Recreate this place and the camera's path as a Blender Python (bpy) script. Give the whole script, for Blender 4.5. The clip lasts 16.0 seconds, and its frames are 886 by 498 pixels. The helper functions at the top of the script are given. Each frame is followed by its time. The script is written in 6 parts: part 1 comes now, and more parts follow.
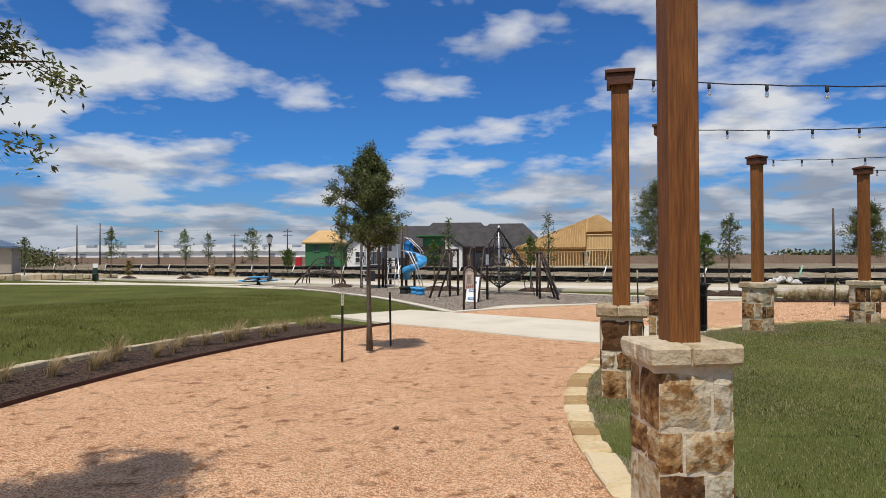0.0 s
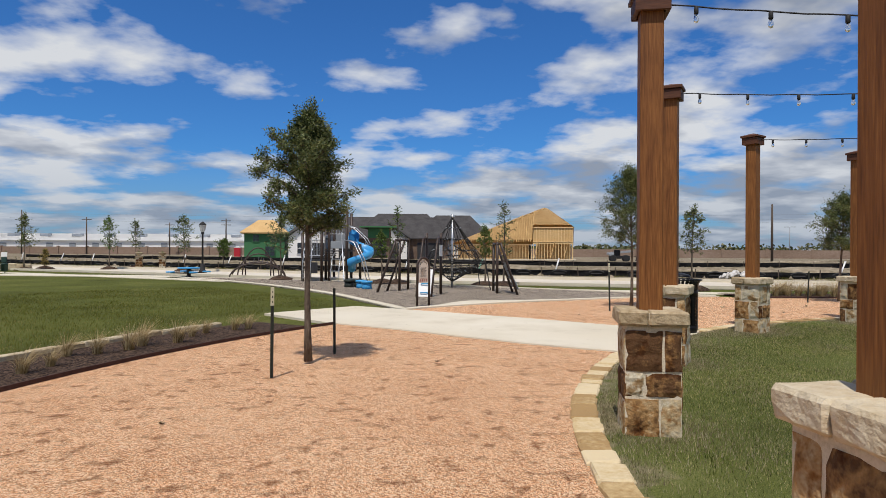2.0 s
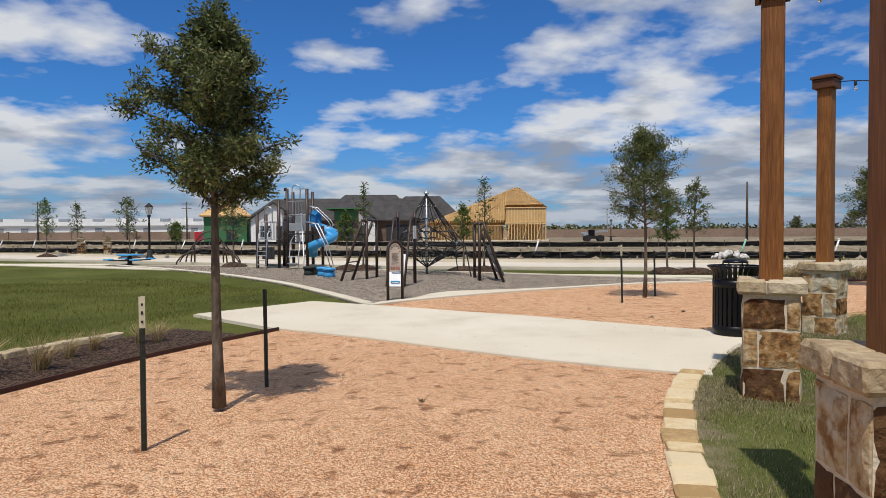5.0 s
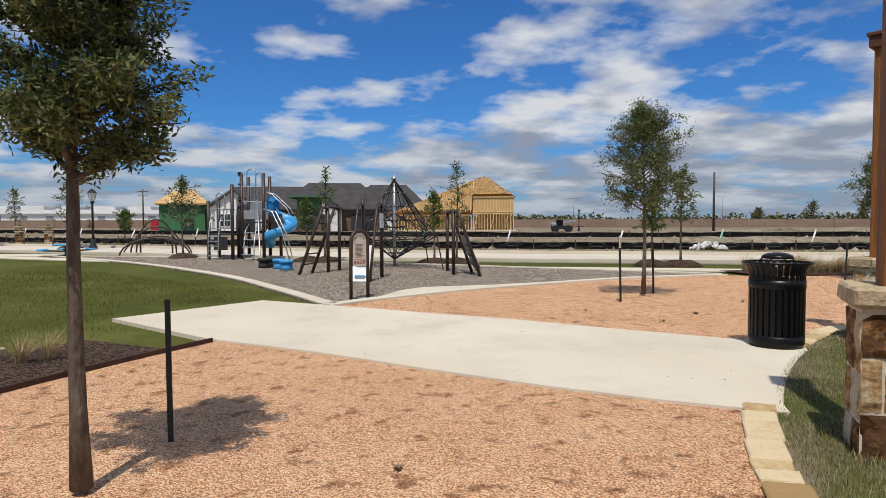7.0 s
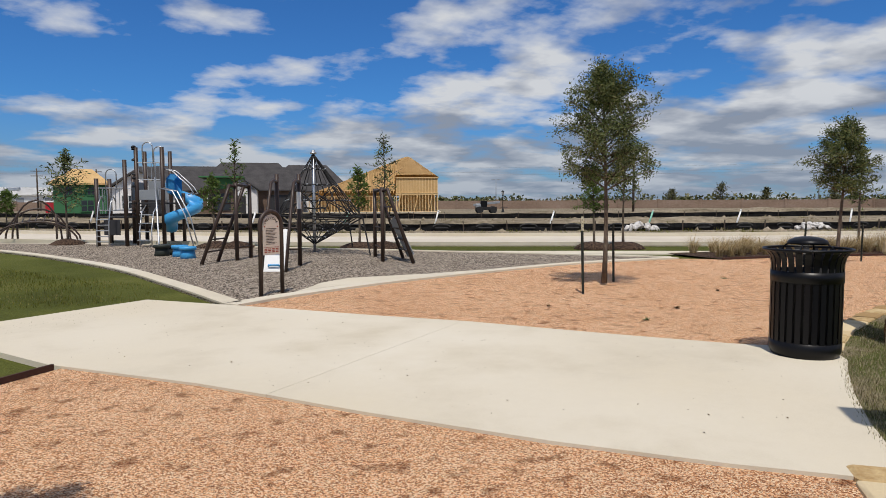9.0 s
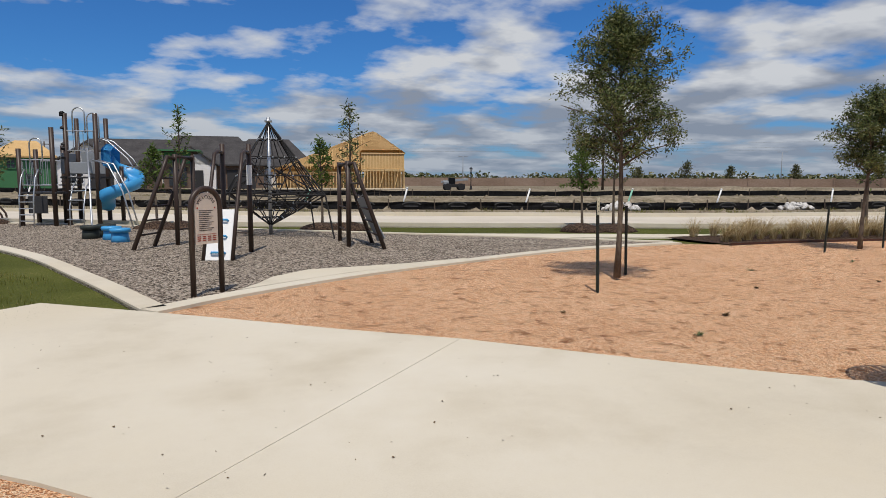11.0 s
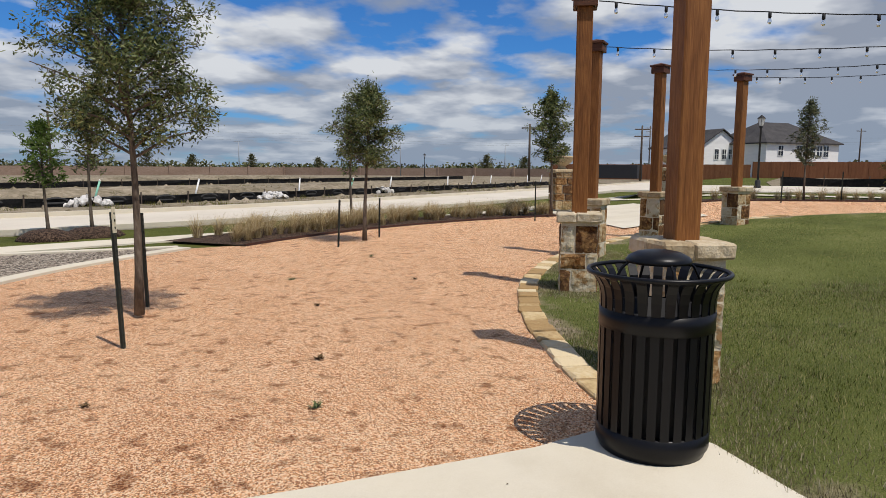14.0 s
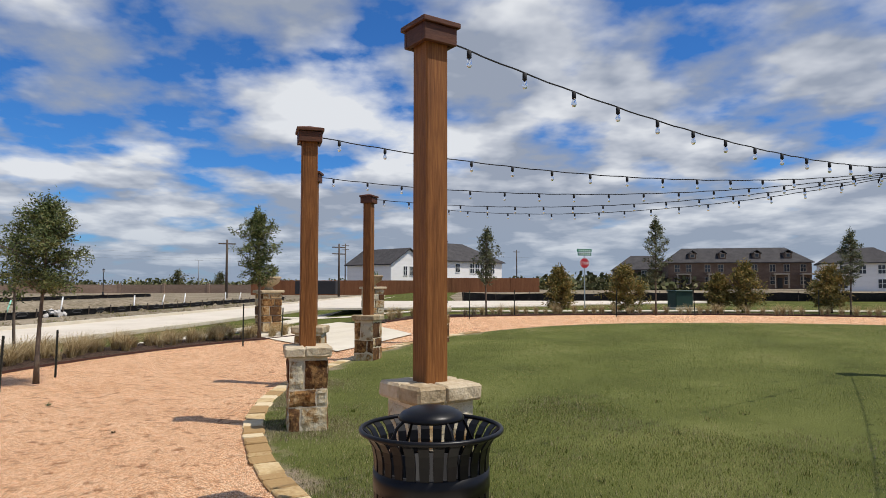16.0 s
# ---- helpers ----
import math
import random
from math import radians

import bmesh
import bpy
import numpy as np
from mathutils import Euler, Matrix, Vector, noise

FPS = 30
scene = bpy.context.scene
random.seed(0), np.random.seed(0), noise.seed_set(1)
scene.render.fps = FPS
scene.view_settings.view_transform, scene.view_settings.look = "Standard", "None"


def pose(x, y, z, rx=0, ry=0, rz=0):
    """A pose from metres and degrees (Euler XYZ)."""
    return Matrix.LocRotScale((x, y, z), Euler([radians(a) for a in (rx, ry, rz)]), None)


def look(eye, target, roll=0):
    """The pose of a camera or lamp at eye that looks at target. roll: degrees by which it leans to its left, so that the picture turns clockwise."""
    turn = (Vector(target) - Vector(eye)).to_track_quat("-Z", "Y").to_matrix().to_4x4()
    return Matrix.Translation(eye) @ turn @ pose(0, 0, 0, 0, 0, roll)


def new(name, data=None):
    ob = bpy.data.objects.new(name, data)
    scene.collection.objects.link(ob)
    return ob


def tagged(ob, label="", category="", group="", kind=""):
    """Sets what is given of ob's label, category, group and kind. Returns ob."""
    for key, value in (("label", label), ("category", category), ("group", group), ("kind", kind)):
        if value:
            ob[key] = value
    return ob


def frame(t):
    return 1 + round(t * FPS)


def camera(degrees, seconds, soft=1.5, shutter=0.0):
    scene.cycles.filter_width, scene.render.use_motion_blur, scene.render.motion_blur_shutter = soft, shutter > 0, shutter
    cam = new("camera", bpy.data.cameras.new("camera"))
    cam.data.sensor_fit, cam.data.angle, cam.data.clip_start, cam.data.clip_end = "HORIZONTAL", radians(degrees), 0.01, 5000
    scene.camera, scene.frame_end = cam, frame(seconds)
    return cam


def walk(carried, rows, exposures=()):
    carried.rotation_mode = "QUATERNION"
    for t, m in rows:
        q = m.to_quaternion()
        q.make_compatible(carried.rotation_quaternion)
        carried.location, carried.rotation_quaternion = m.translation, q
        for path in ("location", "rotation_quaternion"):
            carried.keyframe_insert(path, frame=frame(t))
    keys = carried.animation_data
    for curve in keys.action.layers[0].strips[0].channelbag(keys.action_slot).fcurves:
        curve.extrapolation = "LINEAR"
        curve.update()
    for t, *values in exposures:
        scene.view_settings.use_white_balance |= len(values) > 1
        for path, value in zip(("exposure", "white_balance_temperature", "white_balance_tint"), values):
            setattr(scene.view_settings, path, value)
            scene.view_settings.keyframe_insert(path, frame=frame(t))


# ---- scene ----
cam = camera(68.0, 16.0, soft=0.65)

PATH = [
    (0, (1.147, -0.198, 1.458), (1.205, 1.801, 1.483), -0.2),
    (0.5, (1.072, 0.228, 1.445), (1.193, 2.224, 1.474), 0.2),
    (1, (1.023, 0.729, 1.413), (1.184, 2.722, 1.449), 0.1),
    (1.5, (1.05, 1.222, 1.412), (1.252, 3.212, 1.423), 0.3),
    (2, (1.032, 1.74, 1.405), (1.259, 3.727, 1.407), 0.3),
    (2.5, (1.069, 2.222, 1.393), (1.295, 4.209, 1.38), -0.0),
    (3, (1.055, 2.709, 1.393), (1.292, 4.695, 1.366), -0.0),
    (3.5, (1.087, 3.165, 1.393), (1.325, 5.151, 1.357), 0.0),
    (4, (1.135, 3.665, 1.408), (1.393, 5.647, 1.365), -0.0),
    (6.5, (1.336, 5.939, 1.355), (1.731, 7.898, 1.28), -0.4),
    (7, (1.393, 6.383, 1.361), (1.816, 8.335, 1.276), -0.1),
    (7.5, (1.494, 6.846, 1.349), (1.996, 8.78, 1.254), -0.3),
    (8, (1.49, 7.314, 1.348), (2.043, 9.233, 1.233), 0.0),
    (8.5, (1.563, 7.777, 1.323), (2.168, 9.678, 1.197), -0.1),
    (11, (2.092, 10.118, 1.311), (2.84, 11.96, 1.1), 0.2),
    (11.5, (2.272, 10.503, 1.32), (3.055, 12.33, 1.101), 0.3),
    (12, (2.481, 10.876, 1.314), (3.379, 12.65, 1.091), 0.3),
    (12.5, (2.633, 11.271, 1.29), (3.683, 12.959, 1.068), 0.5),
    (13, (2.77, 11.654, 1.262), (4.091, 13.137, 1.026), 0.6),
    (13.5, (2.85, 11.926, 1.312), (4.393, 13.174, 1.064), 0.5),
    (14, (3.006, 12.181, 1.407), (4.829, 12.967, 1.166), 0.3),
    (14.5, (3.089, 12.411, 1.429), (5.056, 12.722, 1.242), 0.5),
    (15, (3.088, 12.536, 1.495), (5.084, 12.616, 1.391), 0.4),
    (15.5, (3.113, 12.579, 1.575), (5.113, 12.557, 1.567), 0.2),
    (16, (3.175, 12.558, 1.601), (5.17, 12.471, 1.71), 0.0),
]
walk(cam, [(t, look(eye, target, roll)) for t, eye, target, roll in PATH],
     [(0.0, -0.08), (6.5, -0.1), (11.0, -0.27), (13.5, -0.19), (14.5, 0.03), (16.0, 0.07)])

# ---- light ----
SUN_EL, SUN_AZ = radians(64.1), radians(201.5)      # azimuth from +Y, clockwise
world = bpy.data.worlds.new("sky")
scene.world = world
world.use_nodes = True
wn, wl = world.node_tree.nodes, world.node_tree.links
wn.clear()


def wmath(op, a, b=None, c=None):
    n = wn.new("ShaderNodeMath")
    n.operation = op
    for i, v in enumerate((a, b, c)):
        if v is None:
            continue
        if isinstance(v, (int, float)):
            n.inputs[i].default_value = v
        else:
            wl.new(v, n.inputs[i])
    return n.outputs[0]


sky = wn.new("ShaderNodeTexSky")
sky.sky_type = "NISHITA"
sky.sun_disc = False
sky.sun_elevation, sky.sun_rotation = SUN_EL, SUN_AZ
sky.altitude, sky.air_density, sky.dust_density, sky.ozone_density = 200, 1.0, 0.3, 4.0
tint = wn.new("ShaderNodeMix")
tint.data_type, tint.blend_type = "RGBA", "MULTIPLY"
tint.inputs[0].default_value = 1.0
wl.new(sky.outputs[0], tint.inputs[6])
tint.inputs[7].default_value = (0.285, 0.66, 1.10, 1)
co = wn.new("ShaderNodeTexCoord")
sep = wn.new("ShaderNodeSeparateXYZ")
wl.new(co.outputs["Generated"], sep.inputs[0])
up = wmath("ADD", wmath("MAXIMUM", sep.outputs[2], 0.0), 0.17)
cx, cy = wmath("DIVIDE", sep.outputs[0], up), wmath("DIVIDE", sep.outputs[1], up)
plane = wn.new("ShaderNodeCombineXYZ")
wl.new(cx, plane.inputs[0]), wl.new(cy, plane.inputs[1])
plane.inputs[2].default_value = 3.7


def wramp(fac, stops):
    r = wn.new("ShaderNodeValToRGB")
    el = r.color_ramp.elements
    while len(el) < len(stops):
        el.new(0.5)
    for e, (p, c) in zip(el, stops):
        e.position, e.color = p, (c if isinstance(c, tuple) else (c, c, c, 1))
    wl.new(fac, r.inputs[0])
    return r.outputs[0]


east = wmath("ADD", wmath("MULTIPLY", wmath("MULTIPLY", sep.outputs[0], sep.outputs[0]), 0.14), wmath("MULTIPLY", sep.outputs[1], -0.025))
low = wmath("SUBTRACT", wramp(sep.outputs[2], [(0.0, 0.345), (0.09, 0.315), (0.17, 0.235), (0.3, 0.18), (0.45, 0.22), (0.7, 0.25)]), 0.2)


def cloud_density(k, detail=9):
    """Cloud thickness on a flat layer; k below 1 looks a little nearer the zenith."""
    v = wn.new("ShaderNodeVectorMath")
    v.operation = "SCALE"
    wl.new(plane.outputs[0], v.inputs[0])
    v.inputs["Scale"].default_value = k

    def octave(scale, detail, rough, offset):
        mp = wn.new("ShaderNodeMapping")
        wl.new(v.outputs[0], mp.inputs[0])
        mp.inputs[1].default_value = offset
        n = wn.new("ShaderNodeTexNoise")
        n.inputs["Scale"].default_value, n.inputs["Detail"].default_value, n.inputs["Roughness"].default_value = scale, detail, rough
        n.inputs["Distortion"].default_value = 0.0
        wl.new(mp.outputs[0], n.inputs["Vector"])
        return wmath("SUBTRACT", n.outputs["Fac"], 0.5)

    body = octave(2.5, detail, 0.5, (5.9, 1.7, 0))
    broad = wmath("MULTIPLY", octave(0.42, 2, 0.5, (7.1, 3.3, 0)), 0.36)
    return wmath("ADD", wmath("ADD", body, broad), wmath("ADD", east, low))


dens, soft_dens, above = cloud_density(1.0), cloud_density(1.0, 4.5), cloud_density(0.92, 4.5)
cover = wramp(wmath("ADD", dens, 0.5), [(0.485, 0.0), (0.555, 0.5), (0.66, 0.97)])
under = wmath("ADD", wmath("MULTIPLY", wmath("SUBTRACT", above, soft_dens), 1.5), wmath("ADD", wmath("MULTIPLY", soft_dens, 0.5), wmath("ADD", wmath("MULTIPLY", dens, 0.25), 0.37)))
shade = wramp(under, [(0.30, (7.3, 7.5, 7.8, 1)), (0.44, (5.2, 5.5, 6.1, 1)), (0.62, (3.0, 3.4, 4.2, 1))])
mixc = wn.new("ShaderNodeMix")
mixc.data_type = "RGBA"
wl.new(cover, mixc.inputs[0]), wl.new(tint.outputs[2], mixc.inputs[6]), wl.new(shade, mixc.inputs[7])
haze = wn.new("ShaderNodeMix")
haze.data_type = "RGBA"
wl.new(wramp(sep.outputs[2], [(0.0, 0.6), (0.05, 0.35), (0.14, 0.0)]), haze.inputs[0])
wl.new(mixc.outputs[2], haze.inputs[6])
haze.inputs[7].default_value = (2.5, 3.3, 4.5, 1)
bg = wn.new("ShaderNodeBackground")
bg.inputs[1].default_value = 0.10
wl.new(haze.outputs[2], bg.inputs[0])
wout = wn.new("ShaderNodeOutputWorld")
wl.new(bg.outputs[0], wout.inputs[0])

sun_data = bpy.data.lights.new("sun", "SUN")
sun_data.energy, sun_data.angle, sun_data.color = 4.2, radians(0.53), (1.0, 0.93, 0.845)
sun = new("sun", sun_data)
sun.matrix_world = look((0, 0, 50), Vector((0, 0, 50)) - Vector((math.sin(SUN_AZ) * math.cos(SUN_EL), math.cos(SUN_AZ) * math.cos(SUN_EL), math.sin(SUN_EL))))
scene.view_settings.exposure = 0.0

# ---- materials ----
MATS = {}


def material(name, colors, scale=3.0, fine=40.0, rough=0.8, bump=0.3, bump_scale=None, metal=0.0, kind="noise", stretch=(1, 1, 1),
             spec=0.4, per_object=0.0, island=0.0, local=False, mixfine=0.5, depth=0.01, blotch=None, translucent=0.0):
    """Two scales of variation over a row of colours, with a fine bump. local: the thing's own axes, else the world's."""
    m = bpy.data.materials.new(name)
    m.use_nodes = True
    nt = m.node_tree
    n, l = nt.nodes, nt.links
    b = n["Principled BSDF"]
    b.inputs["Roughness"].default_value, b.inputs["Metallic"].default_value = rough, metal
    b.inputs["Specular IOR Level"].default_value = spec
    if local:
        src = n.new("ShaderNodeTexCoord").outputs["Object"]
    else:
        src = n.new("ShaderNodeNewGeometry").outputs["Position"]
    mp = n.new("ShaderNodeMapping")
    mp.inputs["Scale"].default_value = stretch
    l.new(src, mp.inputs[0])

    def noise_tex(s, det=5):
        t = n.new("ShaderNodeTexNoise")
        t.inputs["Scale"].default_value, t.inputs["Detail"].default_value = s, det
        t.inputs["Roughness"].default_value = 0.6
        l.new(mp.outputs[0], t.inputs["Vector"])
        return t.outputs["Fac"]

    def mth(op, a, c):
        t = n.new("ShaderNodeMath")
        t.operation = op
        for i, v in enumerate((a, c)):
            if isinstance(v, (int, float)):
                t.inputs[i].default_value = v
            else:
                l.new(v, t.inputs[i])
        return t.outputs[0]

    coarse = noise_tex(scale)
    if kind == "cells":
        v = n.new("ShaderNodeTexVoronoi")
        v.inputs["Scale"].default_value = fine
        l.new(mp.outputs[0], v.inputs["Vector"])
        sp = n.new("ShaderNodeSeparateColor")
        l.new(v.outputs["Color"], sp.inputs[0])
        small, relief = sp.outputs[0], mth("MULTIPLY", v.outputs["Distance"], -1.0)
    else:
        small = noise_tex(fine, 3)
        relief = noise_tex(bump_scale or fine, 4)
    fac = mth("ADD", mth("MULTIPLY", coarse, 1 - mixfine), mth("MULTIPLY", small, mixfine))
    if per_object:
        inf = n.new("ShaderNodeObjectInfo")
        fac = mth("ADD", fac, mth("MULTIPLY", mth("SUBTRACT", inf.outputs["Random"], 0.5), per_object))
    if island:
        g = n.new("ShaderNodeNewGeometry")
        fac = mth("ADD", fac, mth("MULTIPLY", mth("SUBTRACT", g.outputs["Random Per Island"], 0.5), island))
    r = n.new("ShaderNodeValToRGB")
    el = r.color_ramp.elements
    while len(el) < len(colors):
        el.new(0.5)
    for i, (e, c) in enumerate(zip(el, colors)):
        e.position = 0.28 + 0.44 * i / max(1, len(colors) - 1)
        e.color = (*c, 1)
    l.new(fac, r.inputs[0])
    col = r.outputs[0]
    if blotch:
        bs, lo, hi, dark = blotch
        rr = n.new("ShaderNodeValToRGB")
        rr.color_ramp.elements[0].position, rr.color_ramp.elements[1].position = lo, hi
        rr.color_ramp.elements[0].color, rr.color_ramp.elements[1].color = (1, 1, 1, 1), (*dark, 1)
        l.new(noise_tex(bs, 4), rr.inputs[0])
        mx = n.new("ShaderNodeMix")
        mx.data_type, mx.blend_type = "RGBA", "MULTIPLY"
        mx.inputs[0].default_value = 1.0
        l.new(col, mx.inputs[6]), l.new(rr.outputs[0], mx.inputs[7])
        col = mx.outputs[2]
    l.new(col, b.inputs["Base Color"])
    if translucent:
        tr, ms = n.new("ShaderNodeBsdfTranslucent"), n.new("ShaderNodeMixShader")
        l.new(col, tr.inputs[0])
        ms.inputs[0].default_value = translucent
        l.new(b.outputs[0], ms.inputs[1]), l.new(tr.outputs[0], ms.inputs[2])
        l.new(ms.outputs[0], n["Material Output"].inputs[0])
    if bump:
        bp = n.new("ShaderNodeBump")
        bp.inputs["Strength"].default_value, bp.inputs["Distance"].default_value = bump, depth
        l.new(relief, bp.inputs["Height"])
        l.new(bp.outputs[0], b.inputs["Normal"])
    MATS[name] = m
    return m


def plain(name, c, rough=0.6, metal=0.0, var=0.12, **kw):
    lo, hi = tuple(v * (1 - var) for v in c), tuple(min(1, v * (1 + var)) for v in c)
    return material(name, [lo, c, hi], scale=2.0, fine=kw.pop("fine", 30), rough=rough, metal=metal, bump=kw.pop("bump", 0.06), depth=0.004, **kw)


M_GRANITE = material("crushed_granite", [(0.33, 0.135, 0.06), (0.75, 0.365, 0.165), (0.90, 0.50, 0.262), (0.97, 0.72, 0.47)], scale=0.9, fine=140, kind="cells", rough=0.95, bump=1.0, mixfine=0.74, blotch=(5.5, 0.56, 0.66, (0.50, 0.41, 0.35)), spec=0.2, depth=0.012)
M_CONCRETE = material("concrete", [(0.49, 0.43, 0.32), (0.605, 0.55, 0.437), (0.665, 0.62, 0.515)], scale=0.9, fine=160, rough=0.85, bump=0.12, mixfine=0.25, spec=0.25, blotch=(0.45, 0.5, 0.75, (0.90, 0.86, 0.78)))
M_ROAD = material("road_concrete", [(0.48, 0.43, 0.35), (0.57, 0.515, 0.425), (0.63, 0.58, 0.49)], scale=0.4, fine=60, rough=0.9, bump=0.1, mixfine=0.3, spec=0.2)
M_MULCH = material("rubber_mulch", [(0.05, 0.038, 0.027), (0.20, 0.158, 0.118), (0.33, 0.27, 0.208), (0.50, 0.43, 0.345)], scale=1.5, fine=38, kind="cells", rough=0.95, bump=1.0, mixfine=0.75, spec=0.2, depth=0.03)
M_BARK_MULCH = material("bark_mulch", [(0.020, 0.012, 0.008), (0.062, 0.037, 0.024), (0.14, 0.09, 0.06)], scale=3, fine=45, kind="cells", rough=0.95, bump=1.0, mixfine=0.7, spec=0.2, depth=0.03)
M_PARK_TURF = material("park_turf", [(0.034, 0.033, 0.009), (0.066, 0.076, 0.015), (0.105, 0.115, 0.025), (0.24, 0.20, 0.085)], scale=0.45, fine=50, rough=0.95, bump=0.8, mixfine=0.5, spec=0.1, depth=0.03)
M_TURF = material("turf", [(0.040, 0.038, 0.014), (0.082, 0.096, 0.024), (0.135, 0.15, 0.04), (0.32, 0.27, 0.14)], scale=0.55, fine=75, rough=0.95, bump=0.8, mixfine=0.55, spec=0.1, depth=0.03)
M_PARK_BLADE = material("park_grass", [(0.055, 0.057, 0.010), (0.112, 0.117, 0.019), (0.168, 0.17, 0.032), (0.33, 0.28, 0.115)], scale=0.5, fine=6, rough=0.9, bump=0, island=0.4, spec=0.05, translucent=0.35)
M_BLADE = material("grass_blades", [(0.042, 0.056, 0.011), (0.113, 0.144, 0.026), (0.198, 0.224, 0.047), (0.48, 0.42, 0.2)], scale=0.9, fine=9, rough=0.9, bump=0, island=0.75, spec=0.06, translucent=0.35)
M_DIRT = material("bare_dirt", [(0.055, 0.048, 0.03), (0.15, 0.125, 0.082), (0.27, 0.225, 0.16), (0.42, 0.37, 0.29)], scale=0.22, fine=2.6, rough=1.0, bump=0.5, spec=0.1, depth=0.08)
M_WOOD = material("stained_cedar", [(0.070, 0.022, 0.005), (0.19, 0.072, 0.017), (0.31, 0.132, 0.036)], scale=1.2, fine=9, stretch=(9, 9, 0.55), rough=0.62, bump=0.3, blotch=(1.3, 0.52, 0.70, (0.55, 0.48, 0.42)), local=True, per_object=0.12, spec=0.3, mixfine=0.6)
M_WOOD_DARK = material("dark_stained_trim", [(0.045, 0.016, 0.008), (0.085, 0.032, 0.016), (0.13, 0.052, 0.025)], scale=2, fine=12, stretch=(1, 1, 6), rough=0.6, bump=0.2, local=True, spec=0.3)
M_STONE = material("sandstone", [(0.10, 0.05, 0.022), (0.32, 0.18, 0.07), (0.45, 0.345, 0.20), (0.50, 0.45, 0.335)], scale=4.5, fine=18, rough=0.9, bump=0.8, bump_scale=14, per_object=0.6, mixfine=0.4, blotch=(7.5, 0.53, 0.62, (0.55, 0.40, 0.26)), spec=0.2, depth=0.03)
M_STONE_PALE = material("pale_limestone", [(0.28, 0.205, 0.115), (0.44, 0.35, 0.225), (0.55, 0.475, 0.345)], scale=5, fine=22, rough=0.9, bump=0.8, bump_scale=16, per_object=0.3, spec=0.2, depth=0.025)
M_KERB = material("yellow_limestone", [(0.33, 0.215, 0.095), (0.50, 0.37, 0.19), (0.60, 0.49, 0.31)], scale=4, fine=24, rough=0.92, bump=0.7, bump_scale=18, per_object=0.75, spec=0.2, depth=0.02)
M_MORTAR = material("mortar", [(0.42, 0.35, 0.25), (0.60, 0.52, 0.39), (0.68, 0.61, 0.49)], scale=8, fine=70, rough=0.95, bump=0.6, spec=0.15)
M_BLACK = plain("black_powder_coat", (0.004, 0.004, 0.005), rough=0.36, spec=0.24)
M_BLACK_MATT = plain("matt_black", (0.014, 0.014, 0.015), rough=0.75)
M_BROWN_STEEL = plain("brown_powder_coat", (0.042, 0.026, 0.019), rough=0.45)
M_GALV = plain("galvanised_steel", (0.50, 0.52, 0.54), rough=0.42, metal=0.85)
M_GREY_COAT = plain("grey_powder_coat", (0.25, 0.27, 0.29), rough=0.45)
M_BLUE = plain("blue_plastic", (0.05, 0.30, 0.60), rough=0.38, var=0.06)
M_DECK = plain("dark_deck_coating", (0.03, 0.03, 0.033), rough=0.7)
M_WHITE = plain("white_paint", (0.76, 0.76, 0.74), rough=0.6, var=0.05)
M_STAKE = plain("green_painted_steel", (0.020, 0.026, 0.020), rough=0.6)
M_ROPE = plain("black_rope", (0.015, 0.014, 0.014), rough=0.8)
M_BARK = material("bark", [(0.045, 0.034, 0.026), (0.12, 0.095, 0.072), (0.22, 0.18, 0.14)], scale=6, fine=30, stretch=(1, 1, 0.35), rough=0.95, bump=0.9, spec=0.15, depth=0.02)
M_OAK = material("oak_leaves", [(0.030, 0.043, 0.014), (0.078, 0.106, 0.033), (0.145, 0.182, 0.058), (0.22, 0.225, 0.08)], scale=1.5, fine=12, rough=0.5, bump=0, island=0.5, spec=0.4, translucent=0.3)
M_LIGHT_LEAF = material("fresh_leaves", [(0.05, 0.085, 0.015), (0.10, 0.16, 0.03), (0.16, 0.22, 0.06)], scale=1.5, fine=9, rough=0.6, bump=0, island=0.4, spec=0.3, translucent=0.4)
M_CONIFER = material("bronze_conifer", [(0.09, 0.095, 0.03), (0.20, 0.17, 0.05), (0.34, 0.23, 0.075)], scale=1.2, fine=8, rough=0.8, bump=0, island=0.5, spec=0.2, translucent=0.25)
M_DRY_GRASS = material("dry_grass", [(0.22, 0.15, 0.06), (0.40, 0.30, 0.15), (0.58, 0.47, 0.28)], scale=2, fine=10, rough=0.8, bump=0, island=0.5, spec=0.15, translucent=0.3)
M_DEAD = material("dead_grass", [(0.14, 0.115, 0.06), (0.28, 0.235, 0.135), (0.44, 0.38, 0.25)], scale=3, fine=14, rough=0.95, bump=0, island=0.6, spec=0.05, translucent=0.15)
M_LITTER = material("dead_leaf", [(0.05, 0.03, 0.015), (0.11, 0.07, 0.035), (0.18, 0.12, 0.06)], scale=9, fine=30, rough=0.9, bump=0, island=0.4, spec=0.1)
M_RUST = plain("rusted_edging", (0.055, 0.022, 0.014), rough=0.8, var=0.4)

# ---- mesh tools ----


def ground_z(x, y):
    """The lawn climbs gently towards the east."""
    d = ((x - 12) * 0.87 - (y - 14) * 0.5) / 14
    d = max(0.0, min(1.0, d))
    k = max(0.0, min(1.0, (17 - y) / 5))
    return 0.4 * d * d * (3 - 2 * d) * k * k * (3 - 2 * k)


def from_bm(name, bm, mat, smooth=False):
    me = bpy.data.meshes.new(name)
    bm.to_mesh(me)
    bm.free()
    if smooth:
        me.polygons.foreach_set("use_smooth", [True] * len(me.polygons))
    me.materials.append(mat)
    return me


